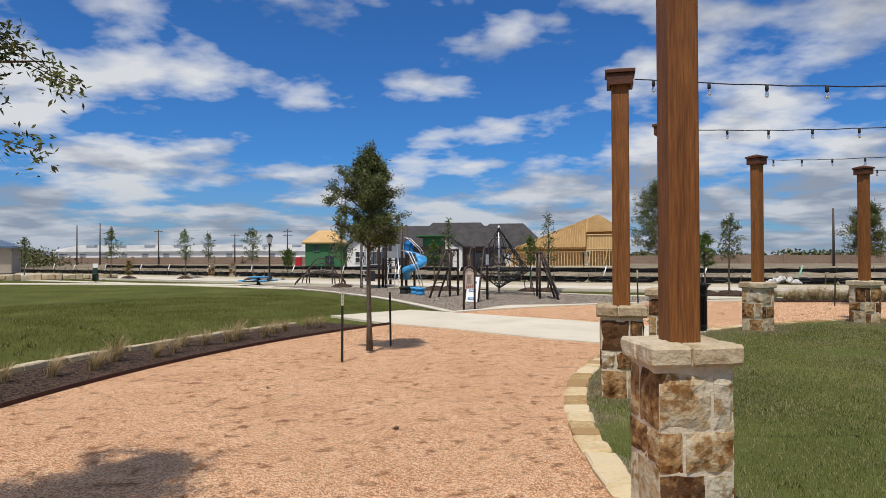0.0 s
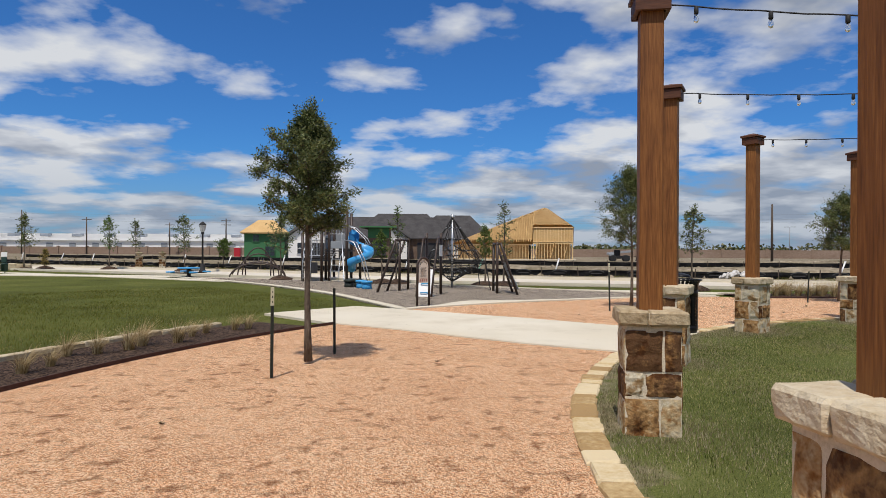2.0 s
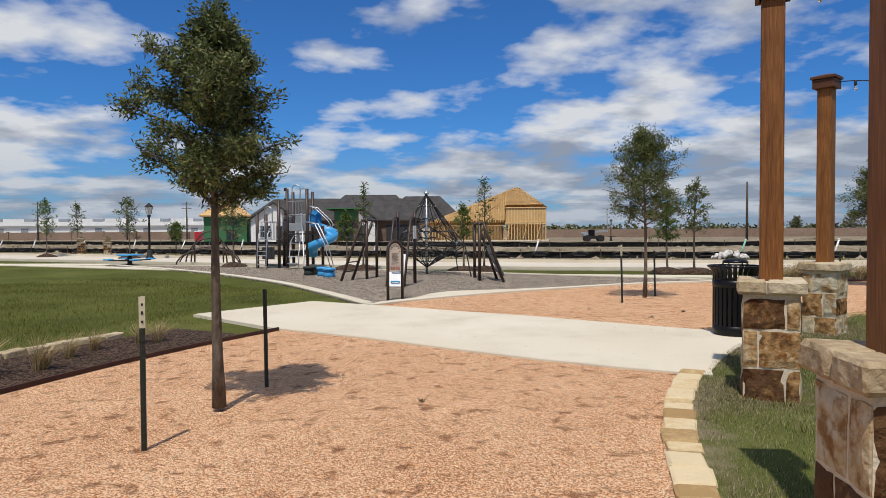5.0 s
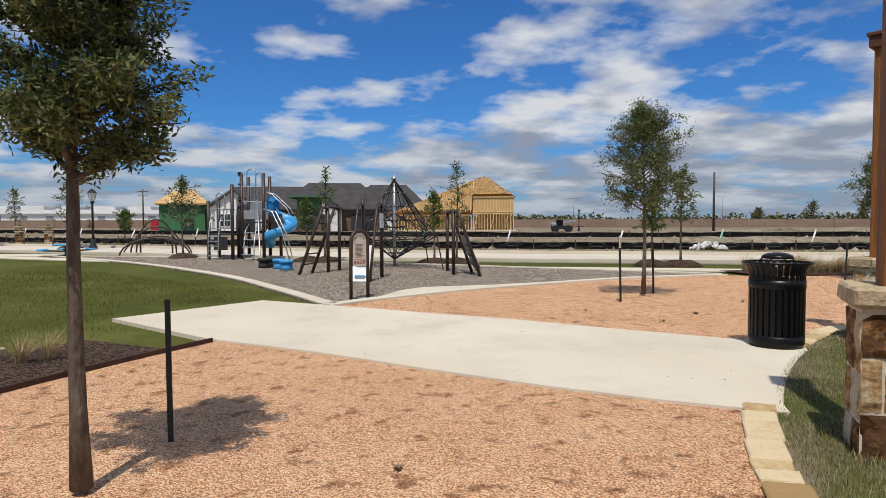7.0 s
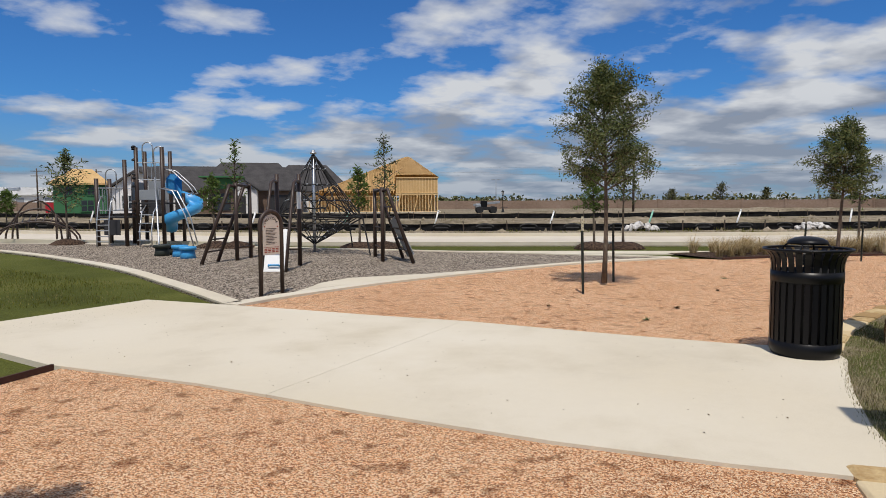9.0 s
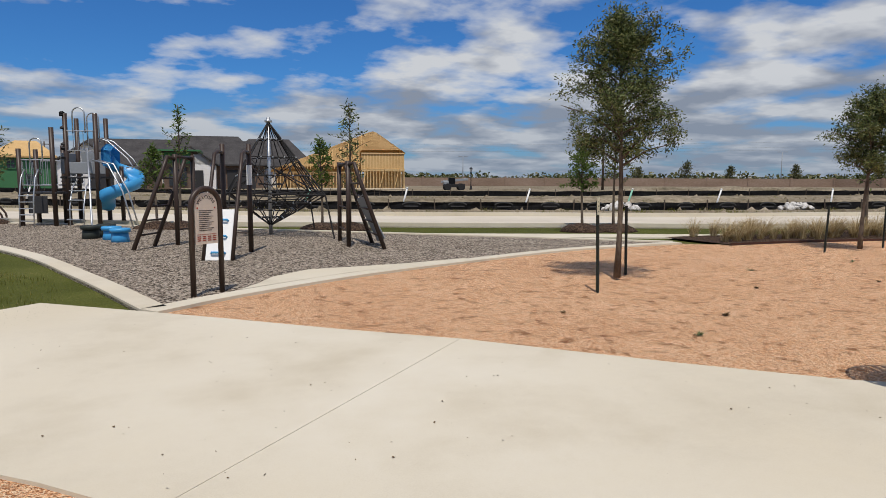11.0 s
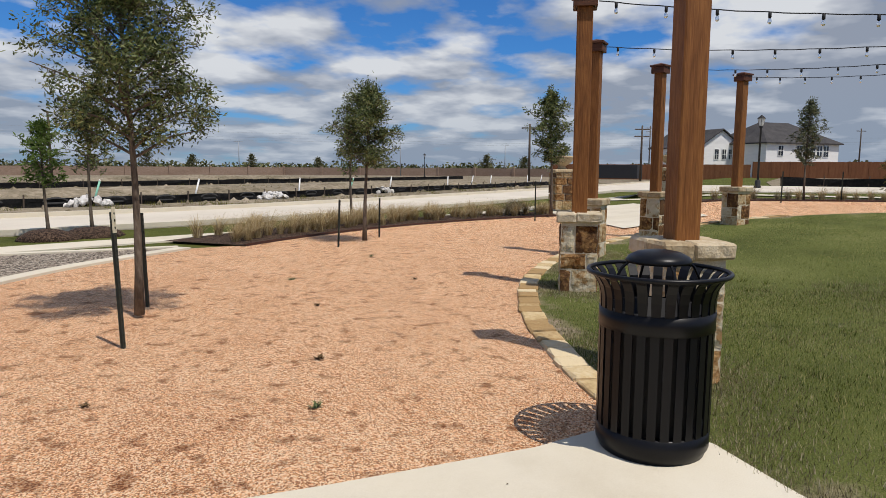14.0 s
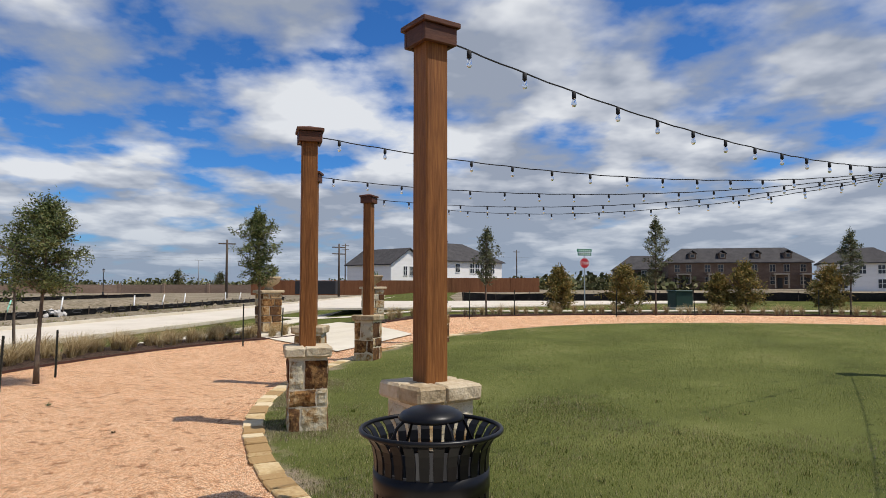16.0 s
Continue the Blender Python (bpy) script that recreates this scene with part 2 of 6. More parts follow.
def from_lists(name, verts, faces, mat, smooth=False):
    me = bpy.data.meshes.new(name)
    me.from_pydata(verts, [], faces)
    if smooth:
        me.polygons.foreach_set("use_smooth", [True] * len(me.polygons))
    me.materials.append(mat)
    me.update()
    return me


def part(name, bm, mat, parent, label="", smooth=False, m=None):
    """One mesh object under a thing or a part."""
    data = from_bm(name, bm, mat, smooth) if isinstance(bm, bmesh.types.BMesh) else bm
    ob = new(name, data)
    ob.parent = parent
    if m is not None:
        ob.matrix_basis = m
    return tagged(ob, label)


def empty(name, m, label, category, group="", kind=""):
    ob = new(name)
    ob.empty_display_size = 0.1
    ob.matrix_basis = m
    return tagged(ob, label, category, group, kind)


def structure(name, bm, mat=None, label="", smooth=False):
    data = from_bm(name, bm, mat, smooth) if isinstance(bm, bmesh.types.BMesh) else bm
    return tagged(new(name, data), label, "", "", "structure")


def add_box(bm, cx, cy, cz, sx, sy, sz, m=None, bevel=0.0):
    got = bmesh.ops.create_cube(bm, size=1.0, matrix=(m or Matrix()) @ Matrix.Translation((cx, cy, cz)) @ Matrix.Diagonal((sx, sy, sz, 1)))
    if bevel:
        es = list({e for v in got["verts"] for e in v.link_edges})
        bmesh.ops.bevel(bm, geom=es, offset=bevel, segments=1, affect="EDGES")
    return bm


def box(cx, cy, cz, sx, sy, sz, bevel=0.0, m=None):
    return add_box(bmesh.new(), cx, cy, cz, sx, sy, sz, m, bevel)


def rough_stone(sx, sy, sz, seed, bevel=0.015, jitter=0.008):
    """A split stone block, its corners rounded off and pushed about."""
    bm = bmesh.new()
    bmesh.ops.create_cube(bm, size=1.0, matrix=Matrix.Diagonal((sx, sy, sz, 1)))
    bmesh.ops.bevel(bm, geom=bm.edges[:], offset=bevel, segments=1, affect="EDGES")
    rnd = random.Random(seed)
    for v in bm.verts:
        v.co += Vector((rnd.uniform(-jitter, jitter), rnd.uniform(-jitter, jitter), rnd.uniform(-jitter, jitter)))
    return bm


def tube(bm, pts, radii, sides=8, cap=True):
    """A round bar along points, with a radius at each or one for all."""
    pts = [Vector(p) for p in pts]
    if isinstance(radii, (int, float)):
        radii = [radii] * len(pts)
    rings, u = [], None
    for i, p in enumerate(pts):
        d = (pts[min(i + 1, len(pts) - 1)] - pts[max(i - 1, 0)]).normalized()
        if u is None:
            u = d.orthogonal().normalized()
        u = (u - d * u.dot(d)).normalized()
        w = d.cross(u)
        rings.append([bm.verts.new(p + (u * math.cos(a) + w * math.sin(a)) * radii[i]) for a in (2 * math.pi * k / sides for k in range(sides))])
    for a, b in zip(rings, rings[1:]):
        for k in range(sides):
            bm.faces.new((a[k], a[(k + 1) % sides], b[(k + 1) % sides], b[k]))
    if cap:
        bm.faces.new(rings[0][::-1])
        bm.faces.new(rings[-1])
    return bm


def rod(a, b, r, sides=8):
    return tube(bmesh.new(), [a, b], r, sides)


def lathe(profile, sides=24, bm=None, cap=True):
    """A turned shape from (radius, height) pairs."""
    bm = bm or bmesh.new()
    rings = [[bm.verts.new((r * math.cos(2 * math.pi * k / sides), r * math.sin(2 * math.pi * k / sides), z)) for k in range(sides)] for r, z in profile]
    for a, b in zip(rings, rings[1:]):
        for k in range(sides):
            bm.faces.new((a[k], a[(k + 1) % sides], b[(k + 1) % sides], b[k]))
    if cap:
        bm.faces.new(rings[0][::-1])
        bm.faces.new(rings[-1])
    return bm


def slab(pts, z, thick):
    """A flat plate with the outline pts, its top at z."""
    bm = bmesh.new()
    top = [bm.verts.new((x, y, z)) for x, y in pts]
    bot = [bm.verts.new((x, y, z - thick)) for x, y in pts]
    f = bm.faces.new(top)
    bm.faces.new(bot[::-1])
    for i in range(len(pts)):
        j = (i + 1) % len(pts)
        bm.faces.new((top[i], bot[i], bot[j], top[j]))
    bmesh.ops.recalc_face_normals(bm, faces=bm.faces[:])
    bmesh.ops.triangulate(bm, faces=[f])
    return bm


def offset_line(pts, d):
    """pts moved d to the left of their run."""
    out = []
    for i, p in enumerate(pts):
        a, b = pts[max(i - 1, 0)], pts[min(i + 1, len(pts) - 1)]
        t = Vector((b[0] - a[0], b[1] - a[1])).normalized()
        out.append((p[0] - t.y * d, p[1] + t.x * d))
    return out


def smooth_line(pts, n=6):
    """A soft curve through pts."""
    out = []
    for i in range(len(pts) - 1):
        p0, p1, p2, p3 = (Vector(pts[max(0, min(len(pts) - 1, i + k))]) for k in (-1, 0, 1, 2))
        for s in range(n):
            t = s / n
            out.append(tuple(0.5 * ((2 * p1) + (p2 - p0) * t + (2 * p0 - 5 * p1 + 4 * p2 - p3) * t * t + (3 * p1 - p0 - 3 * p2 + p3) * t ** 3)))
    return out + [tuple(pts[-1])]


def ribbon(pts, width, z, thick):
    """A strip of that width to the left of a line."""
    return slab(list(pts) + offset_line(pts, width)[::-1], z, thick)


def line_kerb(pts, width, z0, z1):
    """A long kerb made of quads along a line."""
    bm = bmesh.new()
    other = offset_line(pts, width)
    rows = [[bm.verts.new(c) for c in ((a[0], a[1], z0), (a[0], a[1], z1), (b[0], b[1], z1), (b[0], b[1], z0))] for a, b in zip(pts, other)]
    for r, s in zip(rows, rows[1:]):
        for k in range(3):
            bm.faces.new((r[k], r[k + 1], s[k + 1], s[k]))
    bm.faces.new(rows[0]), bm.faces.new(rows[-1][::-1])
    bmesh.ops.recalc_face_normals(bm, faces=bm.faces[:])
    return bm

# ---- ground and paving ----
CX, CY = 13.0, 4.0                       # middle of the round lawn
R_LAWN, R_BED, R_BORDER = 10.52, 16.15, 17.55


def polar(r, deg):
    return CX + r * math.cos(radians(deg)), CY + r * math.sin(radians(deg))


def ring(r0, r1, a0, a1, lift, nr=10, na=120):
    verts, faces = [], []
    for i in range(nr + 1):
        r = r0 + (r1 - r0) * i / nr
        for k in range(na + 1):
            x, y = polar(r, a0 + (a1 - a0) * k / na)
            verts.append((x, y, ground_z(x, y) + lift))
    for i in range(nr):
        for k in range(na):
            a = i * (na + 1) + k
            faces.append((a, a + na + 1, a + na + 2, a + 1))
    return verts, faces


def height_sheet(name, mat, xs, ys, lift):
    verts = [(x, y, ground_z(x, y) + lift) for y in ys for x in xs]
    n = len(xs)
    faces = [(j * n + i, j * n + i + 1, (j + 1) * n + i + 1, (j + 1) * n + i) for j in range(len(ys) - 1) for i in range(n - 1)]
    return structure(name, from_lists(name, verts, faces, mat, True), None)


spread = [-3000, -1000, -400, -150, -80] + [-50 + 2.5 * i for i in range(49)] + [90, 150, 400, 1000, 3000]
tagged(height_sheet("ground", M_PARK_TURF, spread, spread, -0.03), "mown green turf with thin and bare patches")
structure("granite_ring", from_lists("granite_ring", *ring(R_LAWN, R_BED, -120, 240, 0.0, 12, 240), M_GRANITE, True), None, "pinkish tan crushed granite walking surface")
structure("round_lawn", from_lists("round_lawn", *ring(0.01, R_LAWN, -180, 180, 0.012, 16, 120), M_TURF, True), None, "round green lawn with dry patches")
structure("planting_bed", from_lists("planting_bed", *ring(R_BED, R_BORDER, 143.2, 216, 0.02, 2, 60), M_BARK_MULCH, True), None, "dark bark mulch in a planting bed")
structure("planting_bed_2", from_lists("planting_bed_2", *ring(R_BED, R_BED + 1.9, 46, 92, 0.02, 2, 60), M_BARK_MULCH, True), None, "dark bark mulch in a planting bed")
structure("planting_bed_3", from_lists("planting_bed_3", *ring(R_BED, R_BED + 1.9, -70, 36, 0.02, 2, 90), M_BARK_MULCH, True), None, "dark bark mulch in a planting bed")

# concrete path across the ring
structure("path_base", slab([(0.3, 15.2), (2.1, 12.9), (4.0, 14.9), (2.0, 16.6)], 0.014, 0.05), M_CONCRETE, "concrete under the path joint")
path_end = [polar(10.44, a) for a in (141.5, 138, 134.5, 131, 128.5)]
structure("path_1", slab([(0.33, 14.27), (1.5, 13.25), (1.948, 12.792), (4.198, 14.93), (3.35, 15.64), (2.5, 16.42), (1.72, 17.10), (0.75, 17.92), (-1.17, 16.2)], 0.02, 0.12), M_CONCRETE, "pale broom-finished concrete path slab")
structure("path_2", slab([(1.952, 12.788), (2.5, 12.2), (3.36, 11.36), (4.05, 10.78), (4.72, 10.30)] + path_end + [(6.75, 12.55), (6.1, 13.0), (5.35, 13.72), (4.202, 14.926)], 0.021, 0.12), M_CONCRETE, "pale broom-finished concrete path slab")


def draped(corners, lift, n=14):
    a, b, c, d = (Vector(p) for p in corners)
    verts = []
    for i in range(n + 1):
        for k in range(n + 1):
            p = a.lerp(b, k / n).lerp(d.lerp(c, k / n), i / n)
            verts.append((p.x, p.y, ground_z(p.x, p.y) + lift))
    return verts, [(i * (n + 1) + k, i * (n + 1) + k + 1, (i + 1) * (n + 1) + k + 1, (i + 1) * (n + 1) + k) for i in range(n) for k in range(n)]


structure("path_3", from_lists("path_3", *draped([(18.3, 14.3), (21.0, 12.6), (30.0, 15.6), (26.4, 18.8)], 0.025), M_CONCRETE), None, "pale concrete entrance walk")
structure("granite_infill", slab([(1.8, 16.9), (4.2, 14.6), (9, 17), (14.5, 20.0), (12.6, 20.35), (11.7, 20.9), (8.96, 20.72), (6.31, 19.97), (4.21, 19.0), (2.63, 17.82)], -0.004, 0.02), M_GRANITE, "pinkish tan crushed granite")

# playground surface with concrete borders
PLAY_L = smooth_line([(1.72, 17.15), (0.8, 19.86), (-0.7, 23.65), (-3.9, 29.2), (-8.6, 35.2)])
PLAY_R = smooth_line([(1.72, 17.15), (2.63, 17.88), (4.3, 18.9), (6.4, 19.8), (8.96, 20.7), (11.7, 21.0)])
PLAY_BACK = smooth_line([(11.7, 21.0), (8.0, 24.2), (3.0, 28.2), (-2.0, 32.0), (-8.6, 35.2)])
structure("playground_surface", slab(PLAY_R + PLAY_BACK[1:-1] + PLAY_L[::-1][:-1], 0.005, 0.1), M_MULCH, "grey-brown loose rubber mulch playground surface")
for nm, pts in (("playground_border_1", PLAY_L[::-1]), ("playground_border_2", PLAY_R[::-1]), ("playground_border_3", PLAY_BACK[::-1])):
    structure(nm, line_kerb(pts, 0.26 if nm[-1] != "3" else 0.2, -0.1, 0.03), M_CONCRETE, "narrow pale concrete border")
structure("path_pad", slab([(2.75, 18.05), (3.0, 18.45), (3.25, 18.95), (3.8, 19.48), (4.6, 19.56), (5.4, 19.66), (6.5, 19.95), (6.4, 19.86), (5.3, 19.42), (4.3, 18.98), (3.4, 18.46)], 0.022, 0.1), M_CONCRETE, "pale concrete apron beside the playground")

# street
ROAD_NEAR = smooth_line([(-120, 112), (-60, 71), (-18, 43.5), (0.5, 30.9), (6.4, 28.1), (12.2, 25.7), (18.2, 23.4), (26, 21.7), (35, 20.4), (60, 17.5), (160, 8)])
structure("road", ribbon(ROAD_NEAR, 5.4, 0.0, 0.15), M_ROAD, "pale concrete street")
structure("kerb_1", line_kerb(ROAD_NEAR, 0.16, -0.1, 0.11), M_CONCRETE, "pale concrete street kerb")
ROAD_FAR = offset_line(ROAD_NEAR, 5.4)
structure("kerb_2", line_kerb(ROAD_FAR, 0.16, -0.1, 0.13), M_CONCRETE, "pale concrete street kerb")
LOT = offset_line(ROAD_NEAR, 5.6)
structure("building_lots", slab(LOT + [(220, 120), (160, 190), (-40, 210), (-200, 200)], 0.0, 0.1), M_DIRT, "graded bare soil of building lots")
structure("pavement_1", ribbon(offset_line(ROAD_NEAR, -3.2), 0.95, 0.0, 0.1), M_CONCRETE, "pale concrete street pavement")
structure("pavement_2", ribbon(smooth_line([(-80, 52), (-40, 42), (-23, 38.2), (-13, 36.2), (-8.7, 35.0)]), 1.6, 0.004, 0.1), M_CONCRETE, "pale concrete park walk")
EAST_WALK = smooth_line([(36, 19), (33.8, 10), (33.4, 0), (32, -12), (27, -25)])
bm = bmesh.new()
inner = offset_line(EAST_WALK, -1.3)
rows = [[bm.verts.new((x, y, ground_z(x, y) + 0.02)) for x, y in (a, b)] for a, b in zip(EAST_WALK, inner)]
for p, q in zip(rows, rows[1:]):
    bm.faces.new((p[0], p[1], q[1], q[0]))
structure("pavement_3", bm, M_CONCRETE, "pale concrete street pavement")
structure("road_2", slab([(36.6, 17.5), (51.5, 16.5), (51.8, 8.0), (50.5, -8.0), (47.0, -8.0), (42.5, 2.0), (38.6, 7.5)], 0.425, 0.1), M_ROAD, "pale concrete side street")
structure("building_lots_2", slab([(52, 9.5), (70, 9.0), (220, -5), (220, -160), (42, -160), (46, -60), (51, -25)], 0.41, 0.1), M_DIRT, "graded bare soil of building lots")

# ---- stone piers, light posts and string lights ----
POSTS = [(2.595, 3.50), (3.22, 6.66), (4.77, 9.54), (7.66, 12.45), (10.68, 13.76), (13.75, 14.20), (16.75, 13.50), (19.1, 12.0)]
H_PIER, H_POST = 0.955, 2.465


def split_face(w, d, h, seed, n=5, relief=0.014):
    """A building stone whose outer face (towards -y) is split rough, with broken edges."""
    rnd = random.Random(seed)
    off = Vector((rnd.uniform(0, 50), rnd.uniform(0, 50), rnd.uniform(0, 50)))
    bm = bmesh.new()
    grid = []
    for i in range(n + 1):
        row = []
        for k in range(n + 1):
            u, v = i / n - 0.5, k / n - 0.5
            edge = max(abs(u), abs(v)) > 0.49
            p = Vector((u * w, -d / 2, v * h))
            q = p * 9 + off
            p.y -= relief * (noise.noise(q) + 0.5 * noise.noise(q * 2.7)) - (0.013 if edge else 0.0)
            if edge:
                p.x += 0.012 * noise.noise(q + Vector((7, 0, 0)))
                p.z += 0.012 * noise.noise(q + Vector((0, 0, 7)))
            row.append(bm.verts.new(p))
        grid.append(row)
    for a, b in zip(grid, grid[1:]):
        for k in range(n):
            bm.faces.new((a[k], b[k], b[k + 1], a[k + 1]))
    rim = [grid[i][0] for i in range(n + 1)] + [grid[n][k] for k in range(1, n + 1)] + [grid[i][n] for i in range(n - 1, -1, -1)] + [grid[0][k] for k in range(n - 1, 0, -1)]
    back = [bm.verts.new((v.co.x, d / 2, v.co.z)) for v in rim]
    for k in range(len(rim)):
        j = (k + 1) % len(rim)
        bm.faces.new((rim[k], back[k], back[j], rim[j]))
    bmesh.ops.recalc_face_normals(bm, faces=bm.faces[:])
    return bm


def stone_pier(m, seed):
    m = m @ Matrix.Diagonal((0.845, 0.845, 1, 1))
    th = empty("stone_pier", m, "square pier of rough brown and tan sandstone blocks", "pier", "stone piers round the lawn")
    part("core", box(0, 0, 0.335, 0.486, 0.486, 1.03), M_MORTAR, th, "pale lime mortar core")
    rnd = random.Random(seed)
    for side in range(4):
        z = -0.12
        hs = rnd.choice(((0.38, 0.23, 0.32), (0.30, 0.27, 0.36), (0.36, 0.31, 0.26), (0.42, 0.19, 0.32)))
        narrow = rnd.random() < 0.5
        for h in hs:
            cut = rnd.uniform(0.12, 0.2) if narrow else rnd.uniform(0.30, 0.39)
            narrow = not narrow
            x = -0.25
            for w in (cut, 0.5 - cut):
                me = from_bm("stone", split_face(w - 0.02, 0.075, h - 0.018, rnd.random()), M_STONE)
                part("stone", me, None, th, m=pose(0, 0, z + h / 2, 0, 0, 90 * side) @ Matrix.Translation((x + w / 2, -0.222, 0)))
                x += w
            z += h
    for i, (sx, sy, w, d) in enumerate(((-0.165, -0.15, 0.27, 0.30), (0.14, -0.15, 0.325, 0.30), (-0.13, 0.155, 0.34, 0.295), (0.175, 0.155, 0.255, 0.295))):
        cap = rough_stone(w, d, 0.115, seed * 9 + i, 0.018, 0.004)
        bmesh.ops.subdivide_edges(cap, edges=[e for e in cap.edges if e.calc_length() > 0.08], cuts=3, use_grid_fill=True)
        for v in cap.verts:
            v.co += v.co.normalized() * 0.013 * noise.noise(v.co * 14 + Vector((seed, i * 5, 0)))
        part("cap_stone", cap, M_STONE_PALE, th, "pale split limestone cap", m=pose(sx, sy, H_PIER - 0.06, rnd.uniform(-1, 1), rnd.uniform(-1, 1), rnd.uniform(-1, 1)))
    part("cap_joint", box(0, 0, H_PIER - 0.065, 0.55, 0.55, 0.095), M_MORTAR, th, "pale mortar between the caps")
    return th


def wooden_post(m):
    m = m @ Matrix.Diagonal((0.9, 0.9, 1, 1))
    th = empty("wooden_post", m, "tall square brown-stained wooden post with a capped top", "post", "light posts round the lawn")
    shaft = box(0, 0, H_POST / 2 - 0.05, 0.195, 0.195, H_POST - 0.02, 0.01)
    part("shaft", shaft, M_WOOD, th)
    for k, (dx, dy) in enumerate(((0, -0.128), (0.128, 0), (0, 0.128), (-0.128, 0))):
        part("trim_board", box(dx, dy, H_POST - 0.115, 0.296 if k % 2 == 0 else 0.04, 0.04 if k % 2 == 0 else 0.216, 0.12, 0.005), M_WOOD_DARK, th)
    cap = bmesh.new()
    add_box(cap, 0, 0, H_POST - 0.035, 0.34, 0.34, 0.036, None, 0.004)
    tip = [cap.verts.new(c) for c in ((-0.165, -0.165, H_POST - 0.017), (0.165, -0.165, H_POST - 0.017), (0.165, 0.165, H_POST - 0.017), (-0.165, 0.165, H_POST - 0.017), (0, 0, H_POST + 0.03))]
    for a in range(4):
        cap.faces.new((tip[a], tip[(a + 1) % 4], tip[4]))
    part("cap", cap, M_WOOD_DARK, th)
    return th


M_GLASS = bpy.data.materials.new("clear_glass")
M_GLASS.use_nodes = True
gb = M_GLASS.node_tree.nodes["Principled BSDF"]
gb.inputs["Transmission Weight"].default_value, gb.inputs["Roughness"].default_value, gb.inputs["IOR"].default_value = 1.0, 0.05, 1.3
gb.inputs["Base Color"].default_value = (0.95, 0.95, 0.92, 1)
bulb_mesh = from_bm("bulb", lathe([(0.012, 0), (0.016, -0.015), (0.021, -0.035), (0.022, -0.048), (0.014, -0.066), (0.004, -0.07)], 10), M_GLASS, True)
socket_mesh = from_bm("socket", lathe([(0.008, 0.03), (0.017, 0.025), (0.018, -0.025), (0.014, -0.03)], 8), M_BLACK_MATT, True)


def string_light(a, b, sag, n):
    a, b = Vector(a), Vector(b)
    th = empty("string_light", Matrix.Translation(a), "black cable with hanging clear glass bulbs", "string lights", "string lights over the lawn")
    pts = []
    for i in range(61):
        t = i / 60
        pts.append((b - a) * t + Vector((0, 0, -4 * sag * t * (1 - t))) + Vector((0, 0, 0.004 * math.sin(i * 1.9))))
    part("cable", tube(bmesh.new(), pts, 0.0065, 5), M_BLACK_MATT, th)
    for i in range(n):
        t = (i + 0.35) / n
        k = t * 60
        p = pts[int(k)].lerp(pts[min(60, int(k) + 1)], k - int(k)) - Vector((0, 0, 0.03))
        s = part("socket", socket_mesh, None, th, m=Matrix.Translation(p))
        part("bulb", bulb_mesh, None, s, "clear glass bulb", m=Matrix.Translation((0, 0, -0.028)))
    return th


HUB = (CX, CY, ground_z(CX, CY))
stone_pier(pose(*HUB), 77)
wooden_post(pose(HUB[0], HUB[1], HUB[2] + H_PIER))
for i, (px, py) in enumerate(POSTS):
    turn = math.degrees(math.atan2(py - CY, px - CX))
    gz = ground_z(px, py)
    base = gz * 0.5 + {0: 0.03, 2: 0.03, 4: -0.03}.get(i, 0.0)
    stone_pier(pose(px, py, base, 0, 0, turn), 11 + i)
    wooden_post(pose(px, py, base + H_PIER, 0, 0, turn))
    inward = Vector((CX - px, CY - py)).normalized()
    string_light((px + inward.x * 0.15, py + inward.y * 0.15, base + H_PIER + H_POST - 0.10), (CX - inward.x * 0.2, CY - inward.y * 0.2, HUB[2] + H_PIER + H_POST - 0.1), 0.36, 18)

# ---- lawn edge, can, trees, stakes, beds ----


def stone_row(name, label, r, a0, a1, width, z0, z1, mat, seed, length=0.34, skip=()):
    """A row of flat stones along an arc, each a piece of its own."""
    row = structure(name, box(*polar(r, a0), z0 - 0.05, 0.02, 0.02, 0.02), mat, label)
    rnd, a = random.Random(seed), a0
    kinds = {}
    while a < a1:
        ln = rnd.choice((0.22, 0.3, 0.34, 0.42)) * length / 0.34
        da = math.degrees(ln / r)
        mid = a + da / 2
        a += da
        if any(s0 < mid < s1 for s0, s1 in skip):
            continue
        key = (round(ln, 3), rnd.randrange(2))
        if key not in kinds:
            kinds[key] = from_bm("stone", rough_stone(width, ln - 0.014, z1 - z0, len(kinds), 0.014, 0.008), mat)
        x, y = polar(r + rnd.uniform(-0.012, 0.012), mid)
        part("stone", kinds[key], None, row, m=pose(x, y, ground_z(x, y) + (z0 + z1) / 2 + rnd.uniform(-0.008, 0.006), rnd.uniform(-1.5, 1.5), rnd.uniform(-1.5, 1.5), mid + rnd.uniform(-2, 2)))
    return row


